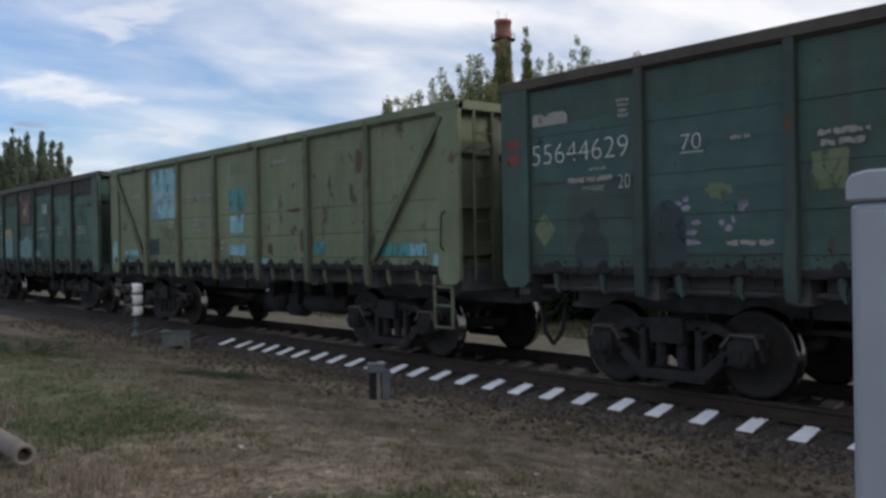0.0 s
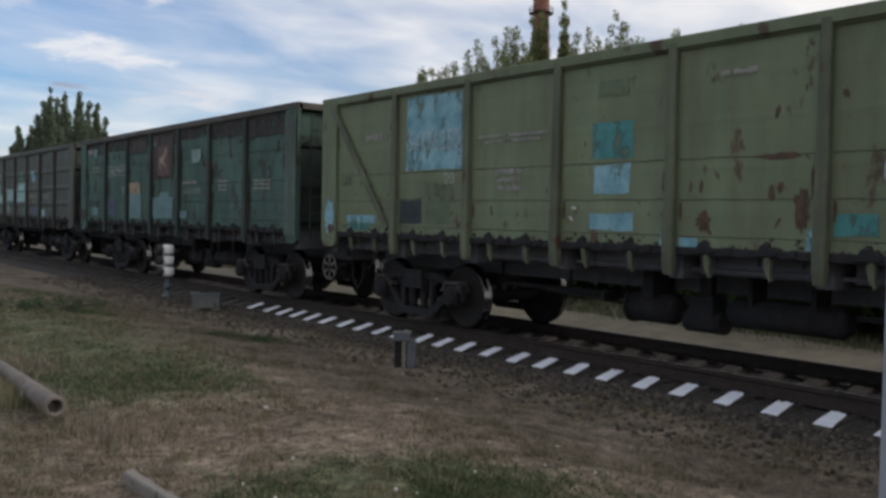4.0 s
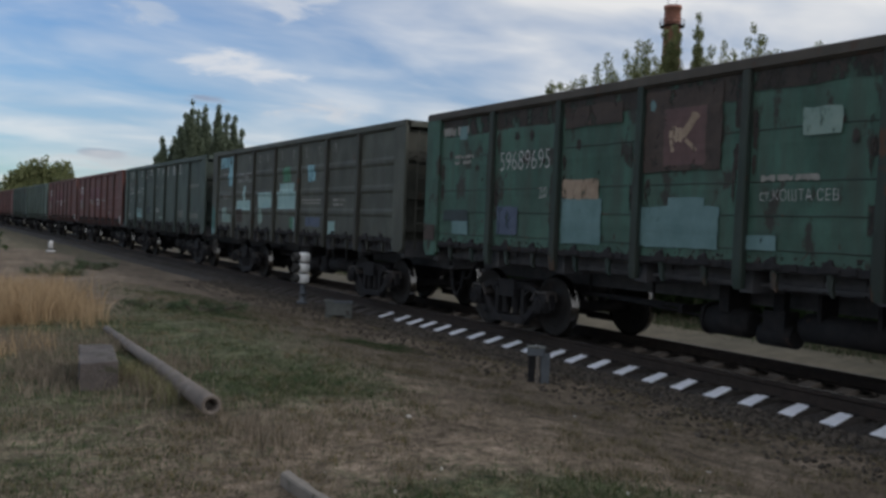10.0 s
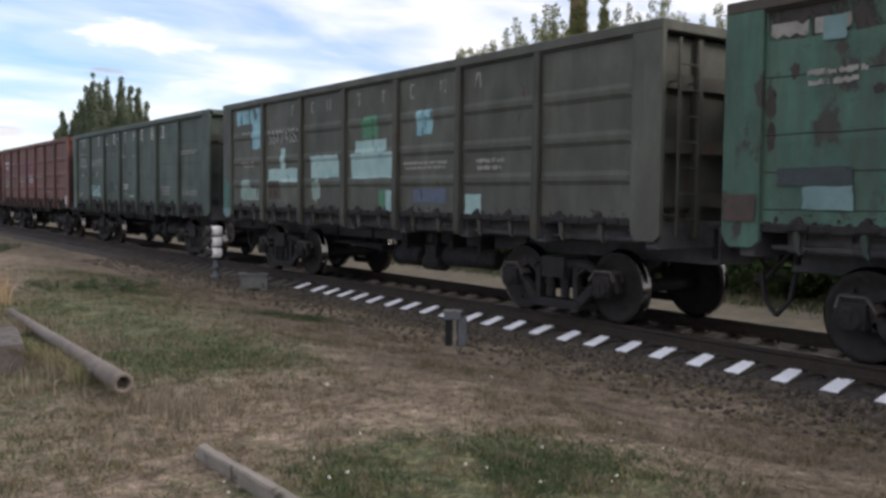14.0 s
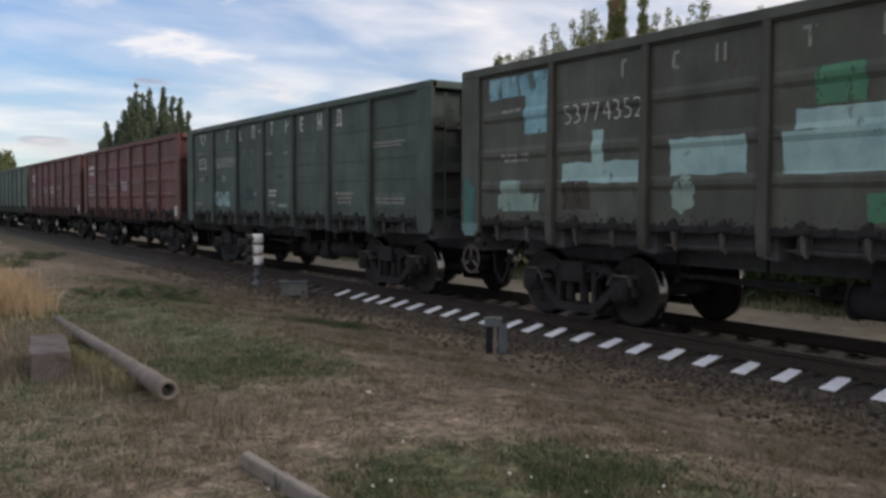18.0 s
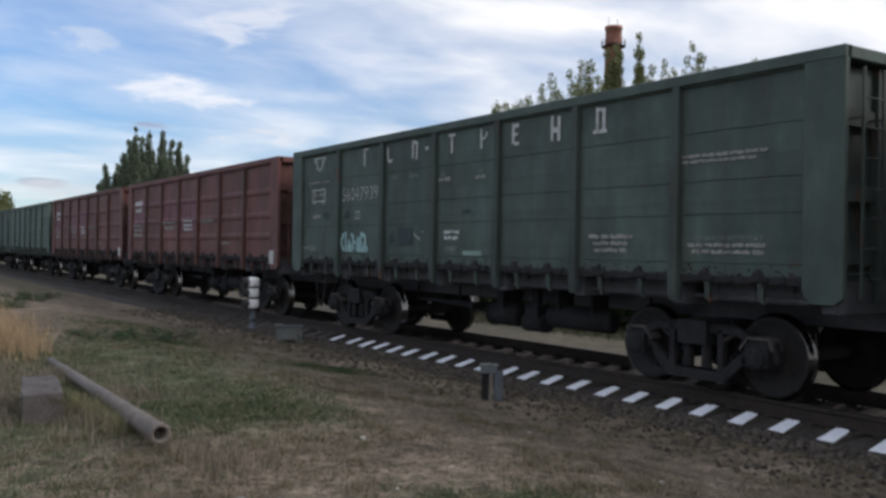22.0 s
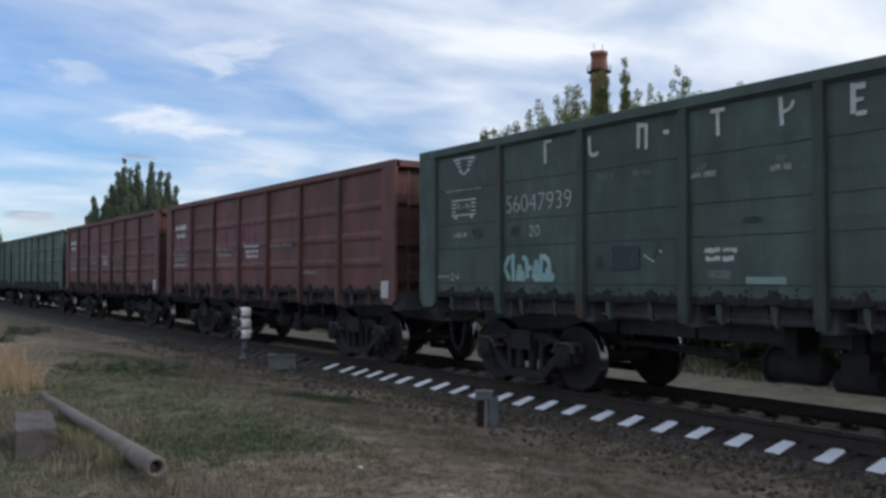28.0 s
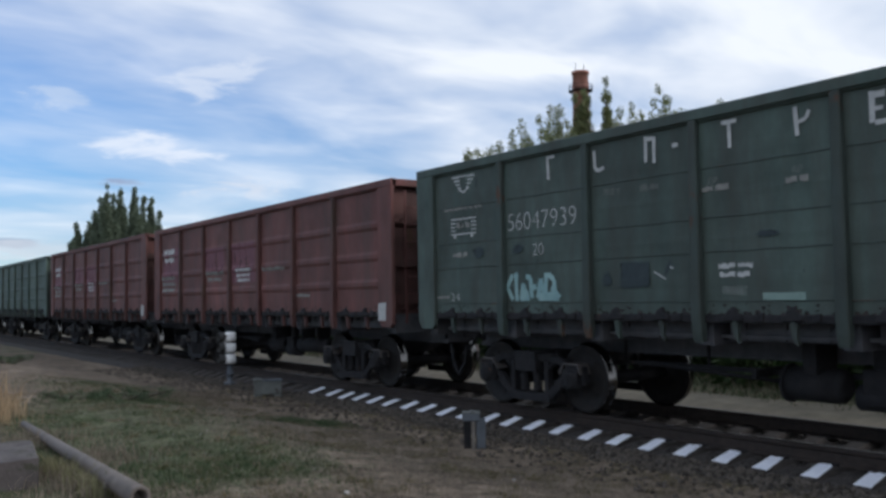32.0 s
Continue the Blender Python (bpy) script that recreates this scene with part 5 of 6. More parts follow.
def wagon_3():
    w = make_wagon(bottle, "scuffed bottle-green open freight wagon with a dark painted panel", "seam", crown=dusty_rail)
    seams(w, DARKER[bottle.name], (1.44, 1.82, 2.20, 2.78))
    marks(w, maroon, 70, 6)
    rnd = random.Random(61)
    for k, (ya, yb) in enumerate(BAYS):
        # a darker band of uneven depth along the top of each sheet
        patch(w, blackened, ya - 0.08, yb + 0.08, 3.46 - rnd.uniform(0.22, 0.42), 3.46)
        for side in (ya - 0.08, yb + 0.08 + 0.12):
            for n in range(3):
                z = rnd.uniform(1.5, 3.0)
                patch(w, blackened, side, side - rnd.uniform(0.05, 0.14), z, z + rnd.uniform(0.2, 0.6), "round")
        for n in range(4):
            y, z = rnd.uniform(yb + 0.2, ya - 0.3), rnd.uniform(2.3, 3.0)
            patch(w, blackened, y, y - rnd.uniform(0.04, 0.16), z, z + rnd.uniform(0.06, 0.25), "round")
    patch(w, sage_p, -6.09, -6.51, 1.18, 3.38)
    patch(w, rust, -5.98, -6.10, 1.6, 3.3)
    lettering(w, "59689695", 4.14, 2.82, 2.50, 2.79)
    lettering(w, "20", 3.06, 2.87, 2.05, 2.21)
    bars(w, 1, 6.01, 5.15, 3.08, 3.31)
    patch(w, mist, 5.44, 5.19, 3.07, 3.30)
    bars(w, 2, 5.59, 4.97, 2.62, 2.81)
    patch(w, violet, 4.17, 3.60, 1.47, 1.92)
    patch(w, mist, 5.60, 5.07, 1.44, 1.67)
    patch(w, maroon, 6.50, 6.10, 1.31, 1.59)
    patch(w, dark, 5.89, 5.08, 1.67, 1.86)
    patch(w, mist, 2.48, 1.60, 1.39, 2.03)
    patch(w, tan, 2.47, 1.68, 2.03, 2.31)
    patch(w, mist, 0.83, -0.51, 1.41, 1.92)
    patch(w, mist, 0.33, -0.27, 1.90, 2.03)
    patch(w, maroon, 0.80, -0.50, 2.36, 3.38)
    patch(w, plum_brown, 0.44, -0.26, 2.43, 3.15)
    patch(w, tan, 0.38, 0.02, 2.70, 2.94, "round")
    stroke(w, tan, 0.11, (0.10, 2.82), (-0.02, 2.94), (-0.08, 3.05))
    stroke(w, tan, 0.06, (-0.06, 3.06), (-0.14, 3.00))
    stroke(w, tan, 0.055, (0.08, 2.74), (-0.04, 2.66), (-0.10, 2.59))
    stroke(w, tan, 0.05, (0.32, 2.76), (0.28, 2.60))
    patch(w, mist, 0.72, 0.60, 3.12, 3.30, "round")
    patch(w, sage, -1.63, -2.10, 2.67, 2.97)
    bars(w, 1, -1.10, -1.86, 2.16, 2.27)
    lettering(w, "ст.КОШТА СЕВ", -1.10, -2.10, 1.985, 2.11, white)
    bars(w, 3, -2.99, -3.50, 2.00, 2.26)
    bars(w, 3, -4.67, -5.40, 2.01, 2.24)
    patch(w, maroon, 2.46, 1.24, 3.05, 3.34)
    patch(w, mist, -0.90, -1.35, 1.43, 1.60)
    return w


def wagon_4():
    w = make_wagon(brown, "dark olive-brown open freight wagon with pale blue overpaint patches", "bulge", False, 3)
    marks(w, maroon, 30, 7)
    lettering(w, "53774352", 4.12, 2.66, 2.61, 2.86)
    patch(w, blue, 5.87, 4.44, 3.09, 3.40)
    patch(w, blue, 5.01, 4.50, 2.54, 2.94)
    patch(w, blue, 4.98, 4.48, 2.90, 3.12)
    patch(w, pale, 4.17, 2.67, 1.81, 2.09)
    patch(w, pale, 3.58, 3.37, 2.08, 2.51)
    patch(w, maroon, 4.16, 3.62, 1.47, 1.84)
    patch(w, pale, 2.22, 1.13, 1.88, 2.30)
    patch(w, sage, 2.22, 1.80, 1.44, 1.92, "round")
    patch(w, sage, 2.20, 1.92, 1.40, 1.70, "round")
    patch(w, pale, 0.53, -0.52, 2.30, 2.51)
    patch(w, pale, 0.67, -0.73, 1.85, 2.30)
    patch(w, green, 0.31, -0.25, 2.54, 2.93)
    patch(w, blue, -1.44, -1.88, 2.52, 2.92)
    patch(w, pale, -0.50, -0.71, 1.23, 1.65)
    patch(w, green, -0.28, -0.49, 1.36, 1.65)
    patch(w, violet, -1.33, -2.25, 1.44, 1.66)
    patch(w, pale, -2.74, -3.12, 1.23, 1.58)
    bars(w, 2, -1.05, -2.31, 1.95, 2.10)
    bars(w, 2, -3.01, -3.65, 1.90, 2.10)
    patch(w, sage, 5.62, 4.67, 1.43, 1.68)
    patch(w, sage, 5.55, 5.07, 1.68, 1.88)
    bars(w, 2, 5.54, 4.87, 2.12, 2.27)
    bars(w, 1, 5.52, 5.04, 2.83, 2.93)
    patch(w, sea, 6.48, 6.14, 1.18, 2.06, "round")
    patch(w, sea, 6.44, 6.18, 1.22, 1.80)
    patch(w, mist, 6.50, 6.10, 1.11, 1.24)
    patch(w, mist, 6.43, 6.17, 1.045, 1.11)
    for y, lines in ((3.03, (((0, 0), (0, 1)), ((0, 1), (-0.5, 1)))), (2.18, (((-0.5, 0.95), (0, 0.9), (0.05, 0.1), (-0.5, 0.05)),)), (1.50, (((0.3, 0), (0.3, 1)), ((-0.4, 0), (-0.4, 1)))), (0.38, (((0.5, 1), (-0.5, 1)), ((0, 1), (0, 0)))),
                     (-0.45, (((0.2, 0), (0.2, 1)), ((0.2, 0.95), (-0.3, 0.8)))), (-1.30, (((0.2, 0), (0.2, 1)), ((0.2, 1), (-0.4, 1)), ((0.2, 0), (-0.4, 0)))), (-2.16, (((0.3, 0), (0.3, 1)), ((-0.4, 0), (-0.4, 1)))), (-3.04, (((0.3, 0), (0.2, 1), (-0.3, 1), (-0.4, 0)),))):
        for pts in lines:
            stroke(w, grey, 0.040, *((y + 0.16 * a, 3.13 + 0.20 * b) for a, b in pts))
    return w


def wagon_5():
    w = make_wagon(slate, "slate-green open freight wagon with spaced white marks under its top rail", "seam")
    seams(w, DARKER[slate.name], (1.435, 1.98, 2.36, 2.92))
    marks(w, dark, 18, 8)
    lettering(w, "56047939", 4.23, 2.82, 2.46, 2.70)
    lettering(w, "20", 3.69, 3.47, 2.09, 2.25)
    for k in range(4):
        stroke(w, white, 0.026, (5.60 - 0.05 * k, 3.38 - 0.055 * k), (5.41 - 0.01 * k, 3.375 - 0.055 * k))
        stroke(w, white, 0.026, (5.20 + 0.01 * k, 3.375 - 0.055 * k), (5.02 + 0.05 * k, 3.37 - 0.055 * k))
    stroke(w, white, 0.022, (5.60, 3.39), (5.02, 3.38))
    stroke(w, white, 0.030, (5.44, 3.20), (5.31, 3.13), (5.18, 3.20))
    bars(w, 1, 5.81, 4.86, 2.85, 2.91)
    for k in range(5):
        z = 2.73 - 0.058 * k
        if k in (0, 4):
            stroke(w, white, 0.022, (5.65, z), (5.00, z))
        else:
            stroke(w, white, 0.020, (5.65, z), (5.53, z))
            stroke(w, white, 0.020, (5.13, z), (5.00, z))
    bars(w, 1, 5.50, 5.16, 2.54, 2.68)
    for y in (5.55, 5.12):
        patch(w, white, y + 0.03, y - 0.03, 2.44, 2.49)
    for pts in (((4.16, 1.83), (4.28, 1.66), (4.16, 1.48)), ((4.08, 1.84), (4.07, 1.46)), ((4.12, 1.80), (4.04, 1.84)),
                ((3.98, 1.48), (3.92, 1.70), (3.82, 1.50)), ((3.86, 1.80), (3.76, 1.78), (3.74, 1.50)), ((3.74, 1.64), (3.64, 1.66)),
                ((3.62, 1.50), (3.55, 1.76), (3.48, 1.50)), ((3.44, 1.84), (3.46, 1.48)), ((3.40, 1.82), (3.28, 1.74), (3.26, 1.48)), ((3.34, 1.64), (3.18, 1.50))):
        stroke(w, pale, 0.075, *pts)
    patch(w, pale, 4.00, 3.80, 1.46, 1.60)
    patch(w, pale, 3.60, 3.20, 1.46, 1.58)
    stroke(w, white, 0.016, (1.53, 1.79), (1.35, 1.70))
    stroke(w, white, 0.020, (1.28, 1.84), (1.24, 1.82))
    patch(w, dark, 2.40, 2.20, 1.60, 1.82, "round")
    patch(w, dark, 0.15, -0.20, 2.10, 2.18, "round")
    bars(w, 2, 0.60, 0.16, 1.66, 1.85, white)
    lettering(w, "ПРОБЕГ", 0.54, 0.23, 1.51, 1.59)
    patch(w, sage, 0.05, -0.45, 1.44, 1.52)
    lettering(w, "70,0 т", 2.33, 2.03, 2.76, 2.85, grey)
    lettering(w, "88,4м", 1.69, 1.42, 2.75, 2.84, grey)
    lettering(w, "ДР", 0.70, 0.56, 2.73, 2.80, grey)
    bars(w, 1, 0.79, 0.43, 2.62, 2.72)
    lettering(w, "КР", -0.36, -0.47, 2.73, 2.80, grey)
    bars(w, 1, -0.27, -0.53, 2.60, 2.70)
    bars(w, 1, 5.60, 5.24, 2.10, 2.22)
    lettering(w, "24", 5.67, 5.44, 1.47, 1.59)
    bars(w, 1, 6.06, 5.72, 1.48, 1.56)
    stroke(w, white, 0.050, (3.365, 3.42), (3.345, 3.10))
    stroke(w, white, 0.040, (3.37, 3.40), (3.22, 3.40))
    stroke(w, white, 0.050, (2.47, 3.36), (2.46, 3.14), (2.40, 3.10), (2.30, 3.13))
    patch(w, white, 1.62, 1.57, 3.10, 3.41)
    patch(w, white, 1.49, 1.44, 3.08, 3.39)
    patch(w, white, 1.57, 1.49, 3.35, 3.40)
    patch(w, white, 1.20, 1.11, 3.22, 3.27)
    stroke(w, white, 0.045, (0.50, 3.385), (0.30, 3.385))
    stroke(w, white, 0.048, (0.40, 3.37), (0.395, 3.10))
    stroke(w, white, 0.050, (-0.41, 3.40), (-0.43, 3.10))
    stroke(w, white, 0.040, (-0.44, 3.24), (-0.53, 3.26), (-0.57, 3.34))
    patch(w, white, -1.19, -1.25, 3.10, 3.40)
    patch(w, white, -1.24, -1.35, 3.33, 3.39)
    patch(w, white, -1.25, -1.33, 3.21, 3.25)
    patch(w, white, -1.25, -1.36, 3.07, 3.12)
    patch(w, white, -2.07, -2.12, 3.06, 3.41)
    patch(w, white, -2.21, -2.27, 3.05, 3.39)
    patch(w, white, -2.12, -2.21, 3.17, 3.25)
    patch(w, white, -2.97, -3.02, 3.12, 3.41)
    patch(w, white, -3.09, -3.15, 3.11, 3.39)
    patch(w, white, -3.02, -3.09, 3.36, 3.40)
    patch(w, white, -2.92, -3.19, 3.07, 3.12)
    bars(w, 2, -4.37, -5.61, 2.54, 2.67)
    bars(w, 3, -2.87, -3.66, 1.50, 1.76)
    lettering(w, "СРОЧНЫЙ ВОЗВРАТ", -4.55, -5.58, 1.67, 1.75, grey)
    bars(w, 2, -4.54, -5.62, 1.50, 1.65)
    patch(w, dark, 2.06, 1.60, 1.61, 1.91)
    patch(w, dark, 5.12, 4.76, 2.10, 2.29, "round")
    patch(w, dark, 4.16, 3.88, 2.11, 2.28, "round")
    return w


def wagon_6():
    w = make_wagon(oxide, "oxide-red open freight wagon with faded stencilling", "bulge")
    patch(w, white, -6.06, -6.32, 1.15, 1.45)
    bars(w, 2, 5.80, 4.90, 2.56, 3.00, white)
    bars(w, 3, 0.50, -0.40, 1.94, 2.29, white)
    bars(w, 1, -1.01, -2.17, 2.14, 2.26)
    bars(w, 2, 2.50, 1.28, 1.98, 2.28)
    bars(w, 1, -2.49, -3.30, 1.55, 1.66)
    patch(w, plum, 5.93, 4.34, 2.08, 3.02)
    patch(w, plum, 0.98, -0.60, 1.96, 2.88)
    patch(w, plum, 2.82, 1.27, 2.29, 2.85)
    bars(w, 3, 6.03, 4.81, 1.77, 2.25)
    return w


for build in (wagon_1, wagon_2, wagon_3, wagon_4, wagon_5, wagon_6, wagon_6):
    WAGONS.append(build())
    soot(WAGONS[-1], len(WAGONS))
for colour, text in ((sage_p, "sage-green open freight wagon"), (dark_p, "dark green open freight wagon"), (oxide, "oxide-red open freight wagon"),
                     (umber, "umber-brown open freight wagon"), (brown, "grey-brown open freight wagon"), (brown, "grey-brown open freight wagon"),
                     (dark_p, "dark green open freight wagon"), (umber, "umber-brown open freight wagon"), (brown, "grey-brown open freight wagon")):
    WAGONS.append(make_wagon(colour, text + " far along the train", "bulge", near=len(WAGONS) < 9))
OFFSETS = [0.0, 13.90, 27.84, 41.755, 55.717, 69.586, 83.50, 97.44]
while len(OFFSETS) < len(WAGONS):
    OFFSETS.append(OFFSETS[-1] + 13.92)


# ---- lineside things ----
def turned(name, profile, mat, parent=None, n=24):
    bm = bmesh.new()
    lathe(bm, profile, "z", n)
    return part(name, bm, mat, parent)


def dwarf_signal():
    t = tagged(new("dwarf_signal"), "dwarf railway signal with three white lamp housings on a blue-grey stem", "railway signal")
    t.matrix_basis = pose(6.95, 17.75, -0.16)
    turned("stem", [(0, 0), (0, 0.11), (0.05, 0.11), (0.06, 0.055), (0.19, 0.055), (0.20, 0.085), (0.22, 0.085), (0.23, 0.055), (0.44, 0.055), (0.44, 0)], steel_grey, t)
    for k in range(3):
        z = 0.42 + 0.222 * k
        h = turned("lamp_housing", [(z, 0.0), (z, 0.085), (z + 0.02, 0.118), (z + 0.06, 0.13), (z + 0.15, 0.13), (z + 0.19, 0.115), (z + 0.205, 0.0)], white_m, t)
        bm = bmesh.new()
        lathe(bm, [(0.10, 0.085), (0.24, 0.095), (0.24, 0.088), (0.10, 0.078)], "x", 16)
        for v in bm.verts:
            v.co = Vector((-v.co.x, v.co.y, v.co.z + z + 0.105))
        part("hood", bm, black_m, h)
        turned("band", [(z - 0.016, 0.0), (z - 0.016, 0.105), (z, 0.105), (z, 0.0)], black_m, t)
    bm = bmesh.new()
    beam(bm, (0.02, 0, 0.44), (0.02, 0, 1.07), 0.05, 0.05)
    part("mast", bm, steel_grey, t)
    return t


def junction_box():
    t = tagged(new("junction_box"), "low grey concrete and metal junction box on the verge", "junction box")
    t.matrix_basis = pose(7.58, 17.30, -0.39, 0, 0, -112)
    bm = bmesh.new()
    quadbox(bm, -0.14, 0.14, -0.27, 0.27, 0.02, 0.29)
    part("housing", bm, box_m, t, bevel=0.015)
    bm = bmesh.new()
    quadbox(bm, -0.16, 0.16, -0.10, 0.29, 0.29, 0.315)
    part("lid", bm, steel_grey, t, bevel=0.008)
    for y in (-0.2, 0.2):
        bm = bmesh.new()
        quadbox(bm, -0.13, 0.13, y - 0.075, y + 0.075, -0.28, 0.02)
        part("foot", bm, box_m, t)
    bm = bmesh.new()
    quadbox(bm, -0.165, 0.165, -0.30, -0.11, 0.288, 0.335)
    part("end_cap", bm, box_m, t, bevel=0.01)
    bm = bmesh.new()
    quadbox(bm, -0.155, -0.14, -0.02, 0.02, 0.14, 0.22)
    part("latch", bm, iron, t)
    return t


def pedestal():
    t = tagged(new("cable_pedestal"), "grey steel cable pedestal on thin legs with a blue-grey duct", "cable pedestal")
    t.matrix_basis = pose(6.98, 9.52, -0.47, 0, 0, -36)
    bm = bmesh.new()
    quadbox(bm, -0.13, 0.10, -0.10, 0.10, 0.40, 0.50)
    part("terminal_box", bm, steel_grey, t, bevel=0.012)
    bm = bmesh.new()
    quadbox(bm, -0.135, 0.105, -0.105, 0.105, 0.50, 0.515)
    part("lid", bm, box_m, t, bevel=0.005)
    bm = bmesh.new()
    quadbox(bm, -0.11, -0.02, -0.03, 0.05, -0.08, 0.40)
    part("leg", bm, iron, t, bevel=0.006)
    bm = bmesh.new()
    quadbox(bm, -0.005, 0.03, -0.10, -0.04, -0.10, 0.40)
    part("angle_post", bm, concrete, t, bevel=0.004)
    bm = bmesh.new()
    quadbox(bm, 0.05, 0.17, -0.07, 0.05, -0.10, 0.43)
    part("cable_duct", bm, steel_grey, t, bevel=0.012)
    return t


def cabinet():
    t = tagged(new("relay_cabinet"), "tall light grey metal relay cabinet with a rounded lid", "relay cabinet")
    t.matrix_basis = pose(2.99, 0.52, 0.0)
    bm = bmesh.new()
    quadbox(bm, 0, 0.55, 0, 0.78, 0.08, 1.70)
    part("housing", bm, cabinet_m, t, bevel=0.02)
    bm = bmesh.new()
    prism_pts = [(-0.008, 0.0), (-0.008, 0.06), (0.008, 0.088), (0.06, 0.10), (0.72, 0.10), (0.772, 0.088), (0.788, 0.06), (0.788, 0.0)]
    prism(bm, [(y, z + 1.70) for y, z in prism_pts], -0.008, 0.558)
    part("lid", bm, cabinet_m, t, bevel=0.008)
    bm = bmesh.new()
    quadbox(bm, -0.005, 0.0, 0.03, 0.75, 0.12, 1.67)
    door = part("door", bm, cabinet_m, t, bevel=0.004)
    bm = bmesh.new()
    quadbox(bm, -0.028, -0.005, 0.10, 0.14, 0.85, 1.0)
    part("handle", bm, iron, door, bevel=0.004)
    bm = bmesh.new()
    quadbox(bm, -0.04, 0.59, -0.04, 0.82, -0.2, 0.08)
    part("plinth", bm, concrete, t, bevel=0.02)
    return t


def pipe():
    t = tagged(new("concrete_pole"), "long tapered hollow concrete pole lying in the grass", "concrete pole")
    a, b = Vector((1.923, 6.80, 0.120)), Vector((2.128, 12.4, 0.045))
    d = (b - a).normalized()
    bm = bmesh.new()
    n = 28
    s = d.cross(Vector((0, 0, 1))).normalized()
    v = s.cross(d)
    rings = []
    for p, r in ((a + d * 0.5, 0.050), (a, 0.050), (a, 0.075), (a + d * 0.012, 0.079), (a + d * 2.0, 0.066), (a + d * 4.0, 0.053), (b, 0.042), (b, 0.0)):
        rings.append([bm.verts.new(p + (s * math.cos(q) + v * math.sin(q)) * r) for q in (2 * math.pi * i / n for i in range(n))])
    for p, q in zip(rings[:-1], rings[1:]):
        for i in range(n):
            f = bm.faces.new((p[i], p[(i + 1) % n], q[(i + 1) % n], q[i]))
            f.smooth = True
    part("barrel", bm, pipe_m, t)
    bm = bmesh.new()
    rod(bm, a + d * 0.12 - v * 0.03, a + d * 0.5 - v * 0.02, 0.035, n=14)
    part("silt_plug", bm, concrete, t)
    p = a + d * 0.75
    bm = bmesh.new()
    rod(bm, (p.x - 0.085, p.y, -0.08), (p.x - 0.085, p.y, 0.12), 0.009, n=6)
    part("peg", bm, concrete, t)
    return t


def concrete_things():
    bm = bmesh.new()
    quadbox(bm, -0.155, 0.155, -0.60, 0.54, -0.2, 0.265)
    bmesh.ops.subdivide_edges(bm, edges=list(bm.edges), cuts=3, use_grid_fill=True)
    for v in bm.verts:
        v.co += Vector((noise.noise(v.co * 5), noise.noise(v.co * 5 + Vector((3, 1, 2))), noise.noise(v.co * 5 + Vector((7, 8, 1))))) * 0.022
    t = part("concrete_stub", bm, stub_m, None, bevel=0.006)
    t.matrix_basis = pose(1.432, 8.86, -0.005, 0, 0, -8)
    tagged(t, "weathered concrete post stub in the grass", "concrete stub")
    bm = bmesh.new()
    rows = []
    for k in range(49):
        y = -2.4 * k / 48
        row = []
        for x, z in ((-0.030, -0.10), (-0.031, 0.030), (-0.023, 0.042), (0.026, 0.042), (0.034, 0.032), (0.036, -0.10)):
            c = Vector((x, y, z))
            row.append(bm.verts.new(c + Vector((math.sin(y * 7 + z * 9) + 0.6 * math.sin(y * 19 + 1), 0, math.sin(y * 5 + x * 31) + 0.6 * math.sin(y * 23 + x * 50))) * 0.0025))
        rows.append(row)
    for a, b in zip(rows[:-1], rows[1:]):
        for i in range(5):
            bm.faces.new((a[i], a[i + 1], b[i + 1], b[i]))
    bm.faces.new(rows[0])
    bm.faces.new(rows[-1][::-1])
    t = part("concrete_beam", bm, concrete, None)
    t.matrix_basis = pose(1.850, 5.0, 0.045, 0.0, 0, 1.2)
    tagged(t, "chipped concrete beam lying in the grass", "concrete beam")
    for x, y, s in ((3.44, 6.44, 0.029), (4.9, 4.6, 0.02), (5.6, 7.0, 0.02)):
        bm = bmesh.new()
        bmesh.ops.create_icosphere(bm, subdivisions=2, radius=s)
        for v in bm.verts:
            v.co *= 1 + 0.35 * noise.noise(v.co * 30 + Vector((x, y, 0)))
            v.co.z *= 0.6
        t = part("stone", bm, litter_m, None)
        t.matrix_basis = pose(x, y, ground_z(x, y) + s * 0.3)
        tagged(t, "small pale stone on the dry soil", "stone")


def far_signal():
    t = tagged(new("dwarf_marker"), "small white dwarf marker on a grey base", "marker")
    t.matrix_basis = pose(4.45, 37.9, -0.02)
    turned("base", [(0, 0), (0, 0.17), (0.07, 0.17), (0.07, 0)], white_m, t)
    turned("stem", [(0.07, 0.05), (0.16, 0.05)], steel_grey, t)
    turned("head", [(0.15, 0.0), (0.15, 0.07), (0.22, 0.085), (0.40, 0.08), (0.46, 0.0)], white_m, t)


dwarf_signal()
junction_box()
pedestal()
cabinet()
pipe()
concrete_things()
far_signal()


